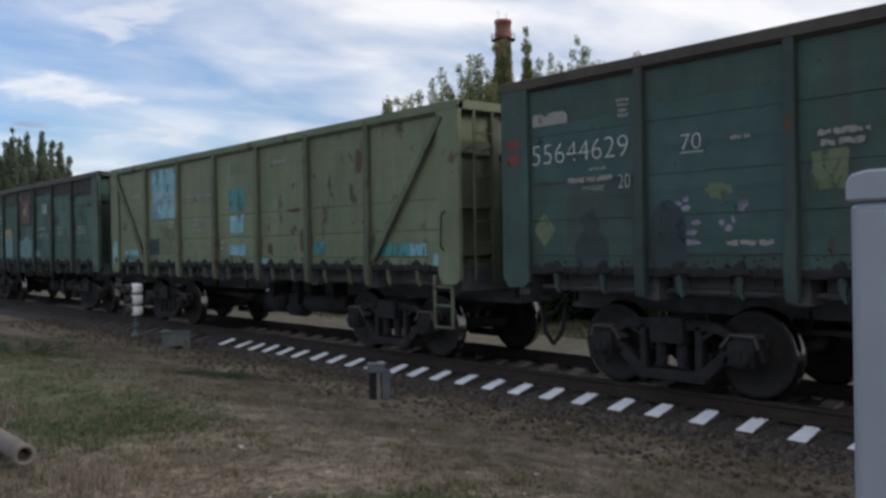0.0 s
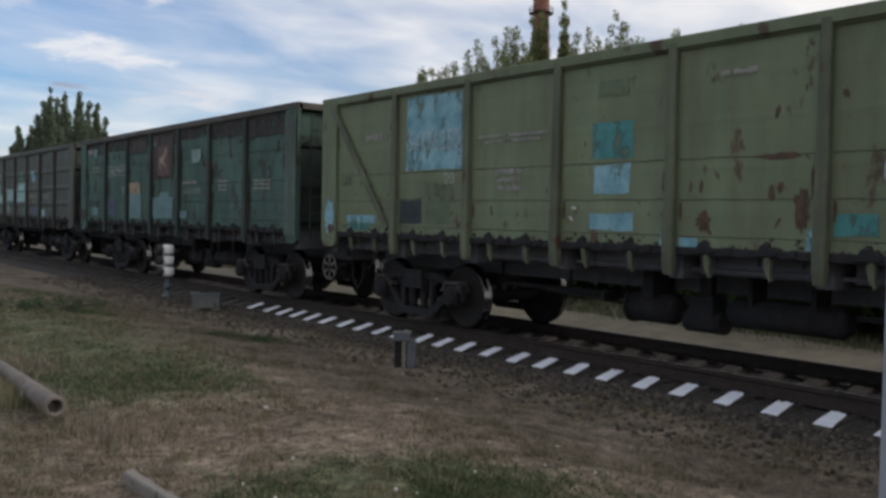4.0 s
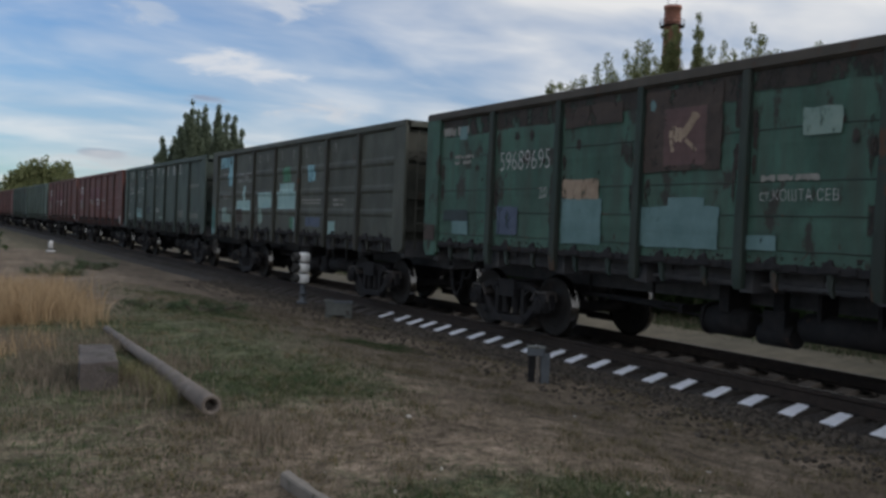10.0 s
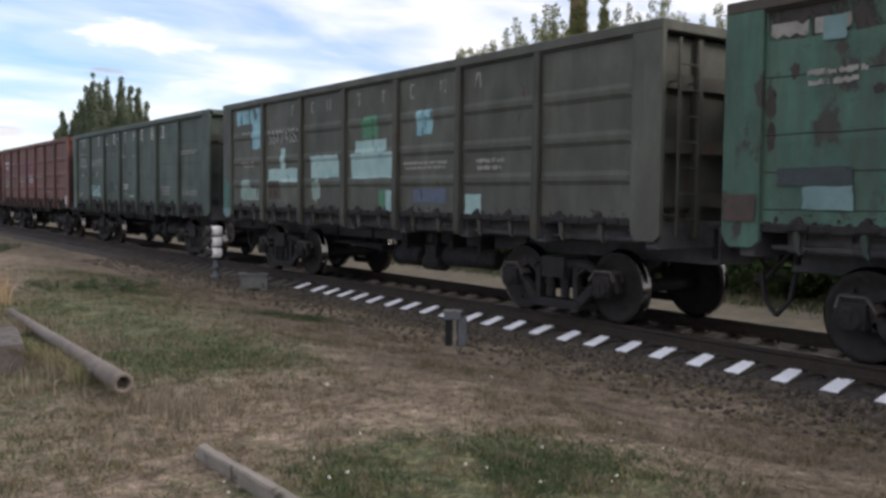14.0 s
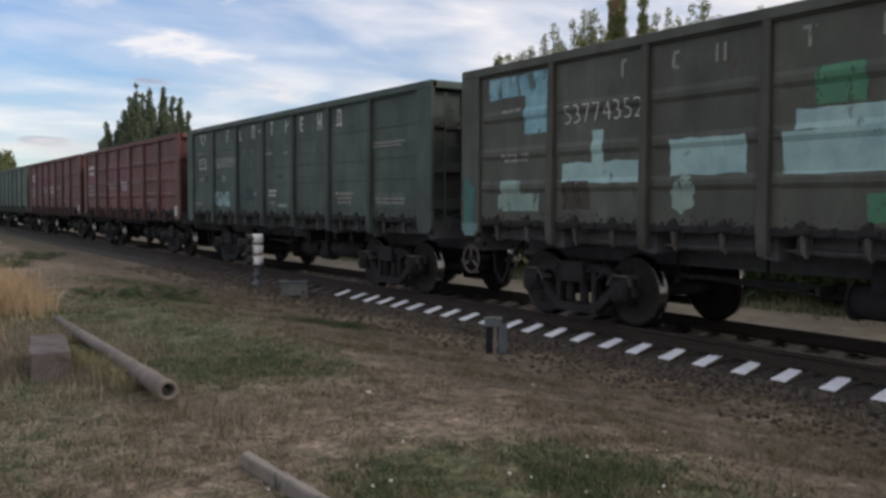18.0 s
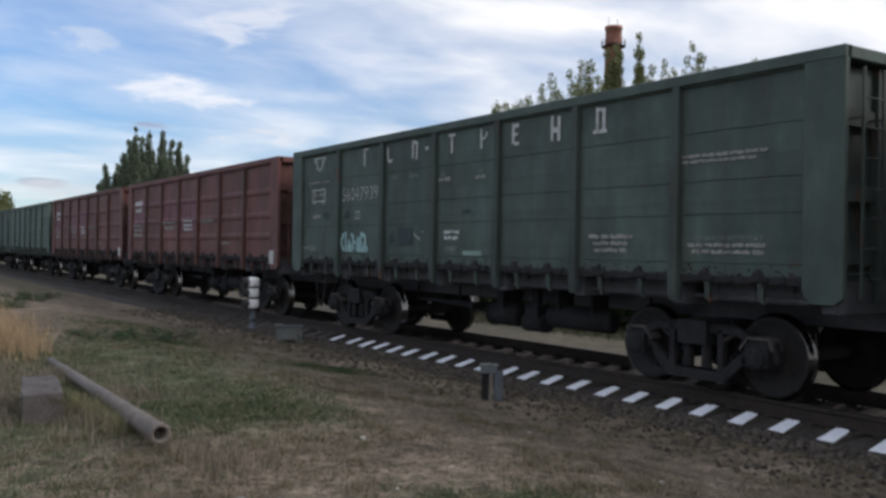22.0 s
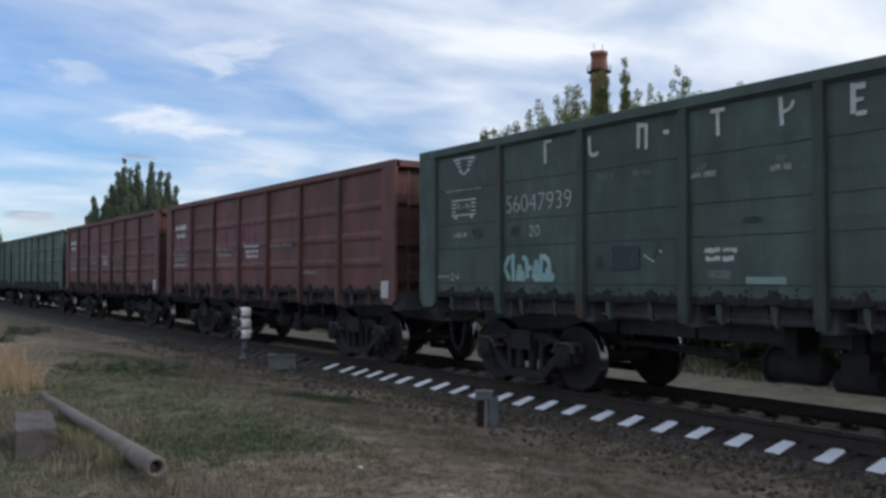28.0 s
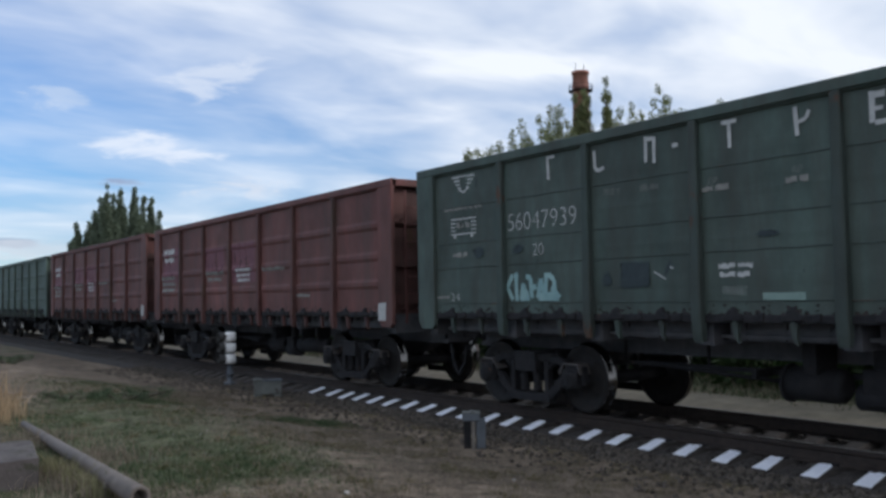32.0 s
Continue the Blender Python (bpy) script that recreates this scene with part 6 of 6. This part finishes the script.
# ---- chimney ----
def chimney():
    t = tagged(new("factory_chimney"), "tall red brick factory chimney with a steel gallery near its top", "chimney")
    t.matrix_basis = pose(118.0, 122.6, -0.3)
    turned("shaft", [(0, 2.6), (20, 2.05), (40.6, 1.46), (40.6, 1.52)], brick_m, t, 32)
    turned("crown", [(40.6, 1.52), (43.2, 1.46), (43.2, 1.62), (43.8, 1.62), (43.8, 1.15), (42.5, 1.1)], brick_m, t, 32)
    turned("gallery", [(40.0, 1.46), (40.0, 2.25), (40.12, 2.25), (40.12, 1.46)], iron, t, 24)
    bm = bmesh.new()
    for k in range(16):
        a = 2 * math.pi * k / 16
        rod(bm, (2.2 * math.cos(a), 2.2 * math.sin(a), 40.1), (2.2 * math.cos(a), 2.2 * math.sin(a), 41.2), 0.04, n=5)
        b = 2 * math.pi * (k + 1) / 16
        for z in (40.6, 41.2):
            rod(bm, (2.2 * math.cos(a), 2.2 * math.sin(a), z), (2.2 * math.cos(b), 2.2 * math.sin(b), z), 0.035, n=5)
    part("railing", bm, iron, t)
    for x in (-1.2, 0.9):
        bm = bmesh.new()
        rod(bm, (x, 0, 43.5), (x, 0, 45.4), 0.05, n=6)
        part("lightning_rod", bm, iron, t)


chimney()


# ---- trees and bushes ----
def leaves(rng, centres, radii, per, size, squash=1.0):
    """Small bent leaf cards scattered in soft clumps; arrays of vertices and triangles."""
    vs, fs = [], []
    n = 0
    for (c, r) in zip(centres, radii):
        m = max(3, int(per * r * r))
        d = rng.normal(size=(m, 3))
        d /= np.linalg.norm(d, axis=1, keepdims=True)
        p = np.array(c) + d * (rng.rand(m, 1) ** 0.45) * r * np.array((1, 1, squash))
        a = rng.normal(size=(m, 3))
        a /= np.linalg.norm(a, axis=1, keepdims=True)
        b = np.cross(a, rng.normal(size=(m, 3)))
        b /= np.linalg.norm(b, axis=1, keepdims=True)
        s = size * rng.uniform(0.6, 1.3, (m, 1))
        quad = np.stack([p - a * s, p + b * s * 0.55, p + a * s, p - b * s * 0.55], axis=1).reshape(-1, 3)
        vs.append(quad)
        i = n + 4 * np.arange(m)[:, None]
        fs.append(np.concatenate([i, i + 1, i + 2, i + 3], axis=1))
        n += 4 * m
    return np.concatenate(vs), np.concatenate(fs)


def tree(x, y, height, spread, shoots, seed, mat, leaf=0.22, per=60, slim=0.25, label="", clump=0.8, low=0.35, drop=0.42):
    rng = np.random.RandomState(seed)
    t = tagged(new("tree"), label, "tree", "trees behind the railway")
    t.matrix_basis = pose(x, y, ground_z(x, y) - 0.1)
    bm = bmesh.new()
    rod(bm, (0, 0, 0), (0.1, 0, height * low), height * 0.022, height * 0.014, n=9)
    centres, radii = [], []
    for k in range(shoots):
        a = rng.uniform(0, 2 * math.pi)
        rr = spread * math.sqrt(rng.rand())
        top = height * (1.0 - drop * (rr / max(spread, 0.01)) ** 1.5) * rng.uniform(0.84, 1.0)
        if k == 0:
            rr, top = 0.15 * spread, height
        z0 = height * low * rng.uniform(0.6, 1.0)
        p0 = np.array((0.1 * z0 / height, 0, z0))
        p2 = np.array((rr * math.cos(a), rr * math.sin(a), top))
        p1 = np.array((rr * math.cos(a) * 0.8, rr * math.sin(a) * 0.8, z0 + (top - z0) * 0.4))
        last = p0
        for j in range(1, 15):
            f = j / 14
            p = (1 - f) ** 2 * p0 + 2 * f * (1 - f) * p1 + f * f * p2
            rod(bm, last, p, height * 0.008 * (1.15 - f), height * 0.008 * (1.05 - f), n=5, caps=False)
            last = p
            if f > 0.2:
                r = clump * (0.5 + 0.7 * math.sin(math.pi * min(1, f * 0.88))) * rng.uniform(0.75, 1.15)
                if rng.rand() < 0.95:
                    centres.append(p + rng.normal(size=3) * slim * np.array((1, 1, 0.4)))
                    radii.append(r)
    part("trunk", bm, bark, t)
    v, f = leaves(rng, centres, radii, per, leaf, 1.7)
    soup("crown", v, f, mat, t)
    return t


def at(az, dist):
    return dist * math.sin(radians(az)), dist * math.cos(radians(az))


def up(el, dist):
    return 1.54 + 0.35 + dist * math.tan(radians(el))


LAB_R = "leafy young tree with upright shoots behind the railway"
SKYLINE = ((36.6, 8.9), (37.3, 9.0), (38.0, 9.3), (38.7, 9.4), (39.5, 10.1), (40.0, 10.5), (40.7, 10.0), (41.3, 11.0), (41.8, 11.6), (42.5, 11.4), (43.0, 10.6), (46.2, 11.1), (46.9, 11.4), (47.5, 10.9),
           (48.3, 11.5), (48.95, 12.4), (49.4, 11.8), (50.3, 10.6), (51.2, 10.7), (52.3, 11.2), (53.8, 10.7), (56.0, 11.3), (58.5, 10.8), (61.0, 11.2))
for k, (az, el) in enumerate(SKYLINE):
    d = 55 + (k * 7) % 6
    tree(*at(az, d), up(el, d), 0.40, 7, 100 + k, leaf_warm, 0.085, 1050, 0.13, LAB_R, 0.42, 0.4, 0.20)
for k, (az, el) in enumerate(SKYLINE[4:19]):
    d = 57 + (k * 5) % 6
    tree(*at(az + 0.4, d), up(el - 1.0 - 0.3 * (k % 3), d), 0.6, 7, 160 + k, leaf_warm, 0.085, 950, 0.14, LAB_R, 0.42, 0.4, 0.22)
for az, el, sp in ((45.48, 13.2, 0.16), (43.55, 12.2, 0.30), (43.95, 12.45, 0.30), (44.3, 12.0, 0.25)):
    tree(*at(az, 62), up(el, 62), sp, 5, int(az * 100), leaf_warm, 0.09, 1500, 0.07, "slim leafy poplar behind the railway", 0.42, 0.3, 0.10)
LAB_L = "dense dark poplar beyond the railway"
for k, (az, el, sp, n) in enumerate(((14.42, 6.9, 0.45, 7), (14.05, 6.1, 0.45, 7), (13.80, 5.2, 0.35, 5), (14.75, 6.3, 0.35, 6), (15.18, 6.6, 0.28, 6), (15.40, 5.6, 0.25, 5), (15.98, 6.75, 0.26, 6), (15.80, 5.3, 0.25, 4),
                                     (16.49, 6.15, 0.28, 6), (16.25, 5.3, 0.3, 5), (16.97, 6.1, 0.28, 6), (16.75, 5.0, 0.3, 4), (17.36, 5.25, 0.28, 4), (12.78, 4.5, 0.3, 4), (12.95, 3.9, 0.3, 4), (13.40, 4.6, 0.25, 4),
                                     (12.5, 3.7, 0.3, 3), (14.2, 4.4, 0.8, 7), (14.9, 4.7, 0.7, 7), (15.6, 4.2, 0.5, 6), (16.3, 4.4, 0.8, 7), (17.0, 4.2, 0.6, 5), (13.6, 3.9, 0.5, 5))):
    d = 108 + (k * 5) % 9
    tree(*at(az, d), up(el, d), sp, n, 200 + k, leaf_dark, 0.15, 900, 0.10, LAB_L, 0.45, 0.22, 0.12)


def bush(x, y, r, h, seed, mat, label, leaf=0.10, per=160, limbs=13):
    rng = np.random.RandomState(seed)
    t = tagged(new("bush"), label, "bush", "bushes")
    t.matrix_basis = pose(x, y, ground_z(x, y) - 0.05)
    bm = bmesh.new()
    centres, radii = [], []
    for k in range(limbs):
        a, q = rng.uniform(0, 2 * math.pi), r * math.sqrt(rng.rand())
        z = h * rng.uniform(0.12, 0.8) * (1 - 0.4 * q / r)
        rod(bm, (0, 0, 0), (q * math.cos(a), q * math.sin(a), z), 0.03, 0.01, n=5, caps=False)
        centres.append((q * math.cos(a), q * math.sin(a), z))
        radii.append(0.42 * min(r, h) * rng.uniform(0.7, 1.2))
    part("stem", bm, bark, t)
    v, f = leaves(rng, centres, radii, per, leaf, 0.8)
    soup("foliage", v, f, mat, t)


rb = random.Random(77)
for k in range(26):
    yb = -6 + k * 3.1
    bush(rb.uniform(16.2, 16.7), yb, rb.uniform(1.8, 2.3), rb.uniform(2.0, 2.8), 300 + k, leaf_bush, "dense green bush behind the track", 0.11, 420, 20)
for k, (x, y, r, h) in enumerate(((1.0, 32, 1.5, 1.5), (-0.8, 30, 2.2, 2.0), (-4.0, 31, 2.4, 2.2), (0.2, 37, 2.2, 2.1), (-7, 30, 2.5, 2.0), (4.0, 15.0, 0.75, 0.30), (3.4, 15.7, 0.6, 0.22), (2.9, 24.0, 0.7, 0.4), (4.3, 27.0, 0.8, 0.4))):
    bush(x, y, r, h, 400 + k, leaf_bush if k < 5 else leaf_soft, "low green bush on the verge", 0.09 if k < 5 else 0.022, 160 if k < 5 else 6000)
for k, az in enumerate((5.2, 5.9, 6.6, 7.3)):
    tree(*at(az, 150), up(2.35 + 0.12 * (k % 2), 150), 1.6, 8, 240 + k, leaf_warm, 0.30, 90, 0.4, "broad leafy tree far beyond the train", 1.4, 0.3, 0.3)
# far woods
centres, radii = [], []
rw = np.random.RandomState(9)
for k in range(150):
    az = rw.uniform(-30, 12)
    d = rw.uniform(230, 300)
    x, y = at(az, d)
    h = rw.uniform(4, 10)
    for j in range(3):
        centres.append((x + rw.uniform(-3, 3), y + rw.uniform(-3, 3), h * rw.uniform(0.2, 0.9)))
        radii.append(rw.uniform(1.8, 3.2))
v, f = leaves(rw, centres, radii, 12, 0.8)
tagged(soup("far_woods", v, f, leaf_dark), "distant line of dark trees", "woods", kind="stuff")


# ---- grass ----
def blades(name, n, place, h0, h1, width, mat, label, lean=0.35, seed=1):
    rng = np.random.RandomState(seed)
    xs, ys, k = [], [], 0
    while len(xs) < n and k < n * 30:
        k += 1
        q = place(rng)
        if q:
            xs.append(q[0]), ys.append(q[1])
    n = len(xs)
    base = np.array([(x, y, ground_z(x, y) - 0.01) for x, y in zip(xs, ys)])
    a = rng.uniform(0, 2 * math.pi, n)
    h = rng.uniform(h0, h1, n) * (0.6 + 0.4 * rng.rand(n))
    side = np.stack([np.cos(a), np.sin(a), np.zeros(n)], 1) * (width * rng.uniform(0.6, 1.3, n))[:, None]
    b = rng.uniform(0, 2 * math.pi, n)
    ln = rng.uniform(0.1, 1, n) * lean
    bend = np.stack([np.cos(b) * ln, np.sin(b) * ln, np.ones(n)], 1)
    mid = base + bend * (h * 0.55)[:, None] * np.array((0.6, 0.6, 1))
    tip = base + bend * h[:, None] * np.array((1.6, 1.6, 0.95))
    v = np.stack([base - side, base + side, mid + side * 0.7, mid - side * 0.7, tip], 1).reshape(-1, 3)
    i = 5 * np.arange(n)[:, None]
    f = np.concatenate([np.concatenate([i, i + 1, i + 2], 1), np.concatenate([i, i + 2, i + 3], 1), np.concatenate([i + 3, i + 2, i + 4], 1)])
    return tagged(soup(name, v, f, mat), label, "grass", kind="stuff")


def dry_place(rng):
    y = 2.0 + 20 * rng.rand() ** 1.3
    x = rng.uniform(-0.6, 7.75)
    m = 0.5 + 0.5 * noise.noise(Vector((x * 0.9, y * 0.9, 7)))
    if rng.rand() > 0.25 + m * 0.9 - greenness(x, y):
        return None
    return x, y


def green_place(rng):
    gx, gy, r, s = GREENS[rng.randint(len(GREENS))]
    x, y = gx + rng.normal() * r * 0.62, gy + rng.normal() * r * 0.62
    if noise.noise(Vector((x * 1.4, y * 1.4, 3.3))) + 0.5 * noise.noise(Vector((x * 4, y * 4, 8.3))) < rng.uniform(-0.45, 0.15):
        return None
    if x > 6.9 or math.hypot(x, y) < 1.6 or (1.6 < x < 2.1 and 2.4 < y < 5.0):
        return None
    return x, y


def tall_place(rng):
    x, y = rng.normal(0.7, 1.2), rng.normal(15.0, 1.5)
    if x > 2.45 + (y - 13) * 0.06 - abs(rng.normal()) * 0.45 or y < 12.9 + 1.3 * noise.noise(Vector((x * 1.6, 3.0, 1.0))) + 0.5 * rng.rand() or noise.noise(Vector((x * 1.1, y * 0.9, 2))) + 0.4 * noise.noise(Vector((x * 3, y * 2, 6))) < rng.uniform(-0.25, 0.10):
        return None
    return x, y


def low_gold_place(rng):
    x, y = rng.normal(0.5, 0.8), rng.normal(10.8, 1.7)
    if x > 1.75 or noise.noise(Vector((x * 1.2, y * 1.2, 5))) < -0.05 or abs(x - 1.43) < 0.32 and 7.6 < y < 9.6:
        return None
    return x, y


def verge_place(rng):
    x, y = 13.15 + 2.7 * rng.rand() ** 0.8, rng.uniform(-3, 45)
    return x, y


blades("dry_grass", 90000, dry_place, 0.015, 0.060, 0.0032, straw, "short dry trampled grass", 2.2, 1)
blades("green_grass", 42000, green_place, 0.02, 0.09, 0.0040, blade_g, "patches of green grass and clover", 1.3, 2)
blades("golden_grass", 8500, tall_place, 0.30, 0.75, 0.006, gold, "tall dry golden grass", 0.5, 3)
def sparse_gold_place(rng):
    x, y = rng.uniform(-2.6, 2.4), rng.uniform(10.2, 17.5)
    if x > 1.3 and y < 12.5 or abs(x - 1.43) < 0.32 and 7.6 < y < 9.6:
        return None
    if noise.noise(Vector((x * 0.8, y * 0.5, 6))) + 0.6 * noise.noise(Vector((x * 2.3, y * 2.3, 1))) < rng.uniform(-0.1, 0.45):
        return None
    return x, y


blades("sparse_golden_grass", 6500, sparse_gold_place, 0.10, 0.42, 0.005, gold, "thin stands of dry golden grass", 0.5, 11)
blades("low_golden_grass", 5000, low_gold_place, 0.06, 0.20, 0.004, straw, "low dry grass beside the stub", 0.7, 7)
blades("verge_grass", 16000, verge_place, 0.06, 0.22, 0.010, blade_g, "rough green grass behind the track", 0.5, 4)
blades("verge_straw", 16000, verge_place, 0.06, 0.18, 0.010, straw, "rough dry grass behind the track", 0.6, 5)


def weed_place(rng):
    c = ((1.76, 8.0), (2.12, 6.3), (1.12, 9.3), (1.95, 11.0), (2.35, 9.5), (6.4, 17.6), (1.80, 8.5), (1.08, 8.9))[rng.randint(8)]
    return c[0] + rng.normal() * 0.22, c[1] + rng.normal() * 0.35


def yellow_place(rng):
    c = ((1.76, 8.75), (1.80, 8.2), (1.83, 7.7), (1.74, 9.2))[rng.randint(4)]
    return c[0] + rng.normal() * 0.07, c[1] + rng.normal() * 0.20


yellow_grass = leaf_material("yellowing weed leaves", (0.13, 0.13, 0.07), (0.27, 0.255, 0.145), 0.8)
blades("yellow_weeds", 600, yellow_place, 0.08, 0.26, 0.007, yellow_grass, "yellowing weeds between the stub and the pole", 0.5, 12)
blades("weeds", 3600, weed_place, 0.06, 0.22, 0.005, straw, "dry weeds round the pipe and the stub", 0.5, 6)


TUFTS = []
rt_ = np.random.RandomState(21)
while len(TUFTS) < 1500:
    yy = 2.2 + 17 * rt_.rand() ** 1.4
    xx = rt_.uniform(-0.4, 7.7)
    if noise.noise(Vector((xx * 0.8, yy * 0.8, 9))) > -0.15:
        TUFTS.append((xx, yy))


def tuft_place(rng):
    c = TUFTS[rng.randint(len(TUFTS))]
    return c[0] + rng.normal() * 0.05, c[1] + rng.normal() * 0.05


olive_grass = leaf_material("half-dry grass", (0.09, 0.085, 0.04), (0.22, 0.19, 0.10), 0.8)
blades("dry_tufts", 30000, tuft_place, 0.03, 0.11, 0.0035, straw, "dry grass tufts", 1.0, 8)
blades("olive_tufts", 34000, tuft_place, 0.02, 0.09, 0.0035, olive_grass, "half-dry olive grass tufts", 1.1, 9)


def clover_place():
    x, y = 3.0 + rs.normal() * 0.75, 3.9 + rs.normal() * 0.5
    return x, y, ground_z(x, y) + 0.05


stones("clover_heads", 18, clover_place, 0.009, petal, "small white clover heads", "flowers")


# ---- motion of the train ----
TRAIN = (
    (0.0, 1.696), (0.5, 0.605), (1.0, -0.477), (1.5, -1.562), (2.0, -2.64), (2.5, -3.713), (3.0, -4.787),
    (3.5, -5.856), (4.0, -6.93), (4.5, -7.997), (6.5, -12.321), (7.0, -13.39), (7.5, -14.477), (8.0, -15.569),
    (8.5, -16.627), (9.0, -17.683), (9.5, -18.733), (10.0, -19.761), (10.5, -20.806), (11.0, -21.839),
    (11.5, -22.879), (12.0, -23.954), (12.5, -25.024), (13.0, -26.098), (13.5, -27.171), (14.0, -28.234),
    (14.5, -29.284), (16.5, -33.372), (17.0, -34.378), (17.5, -35.399), (18.0, -36.437), (18.5, -37.49),
    (19.0, -38.541), (19.5, -39.55), (20.0, -40.528), (20.5, -41.468), (21.0, -42.359), (21.5, -43.184),
    (22.0, -43.967), (22.5, -44.727), (23.0, -45.431), (23.5, -46.069), (24.0, -46.664), (24.5, -47.216),
    (25.0, -47.703), (25.5, -48.141), (26.0, -48.508), (26.5, -48.827), (28.5, -49.673), (29.0, -49.786),
    (29.5, -49.852), (30.0, -49.886), (30.5, -49.893), (31.0, -49.89), (31.5, -49.89), (32.0, -49.897),
   
)


def smooth_train(t):
    """How far the train stands along the track at t, smooth between the rows."""
    ts = [r[0] for r in TRAIN]
    k = min(max(int(np.searchsorted(ts, t, side="right")) - 1, 0), len(ts) - 2)
    (t0, a), (t1, b) = TRAIN[k], TRAIN[k + 1]
    h = t1 - t0
    m0 = (b - TRAIN[max(k - 1, 0)][1]) / (t1 - TRAIN[max(k - 1, 0)][0])
    k2 = min(k + 2, len(ts) - 1)
    m1 = (TRAIN[k2][1] - a) / (TRAIN[k2][0] - t0)
    s = (t - t0) / h
    return (2 * s ** 3 - 3 * s ** 2 + 1) * a + (s ** 3 - 2 * s ** 2 + s) * h * m0 + (-2 * s ** 3 + 3 * s ** 2) * b + (s ** 3 - s ** 2) * h * m1


def motions():
    steps = [0.25 * i for i in range(129)]
    along = [smooth_train(t) for t in steps]
    for w, o in zip(WAGONS, OFFSETS):
        rows = []
        for t, u in zip(steps, along):
            x, y, h = track(u + o)
            rows.append((t, pose(x, y, 0, 0, 0, h)))
        walk(w, rows)
    for k, (ws, y) in enumerate(WHEELSETS):
        walk(ws, [(t, pose(0, y, RAIL_Z + 0.477, math.degrees((along[0] - u) / 0.477) + 37 * k)) for t, u in zip(steps, along)])


motions()
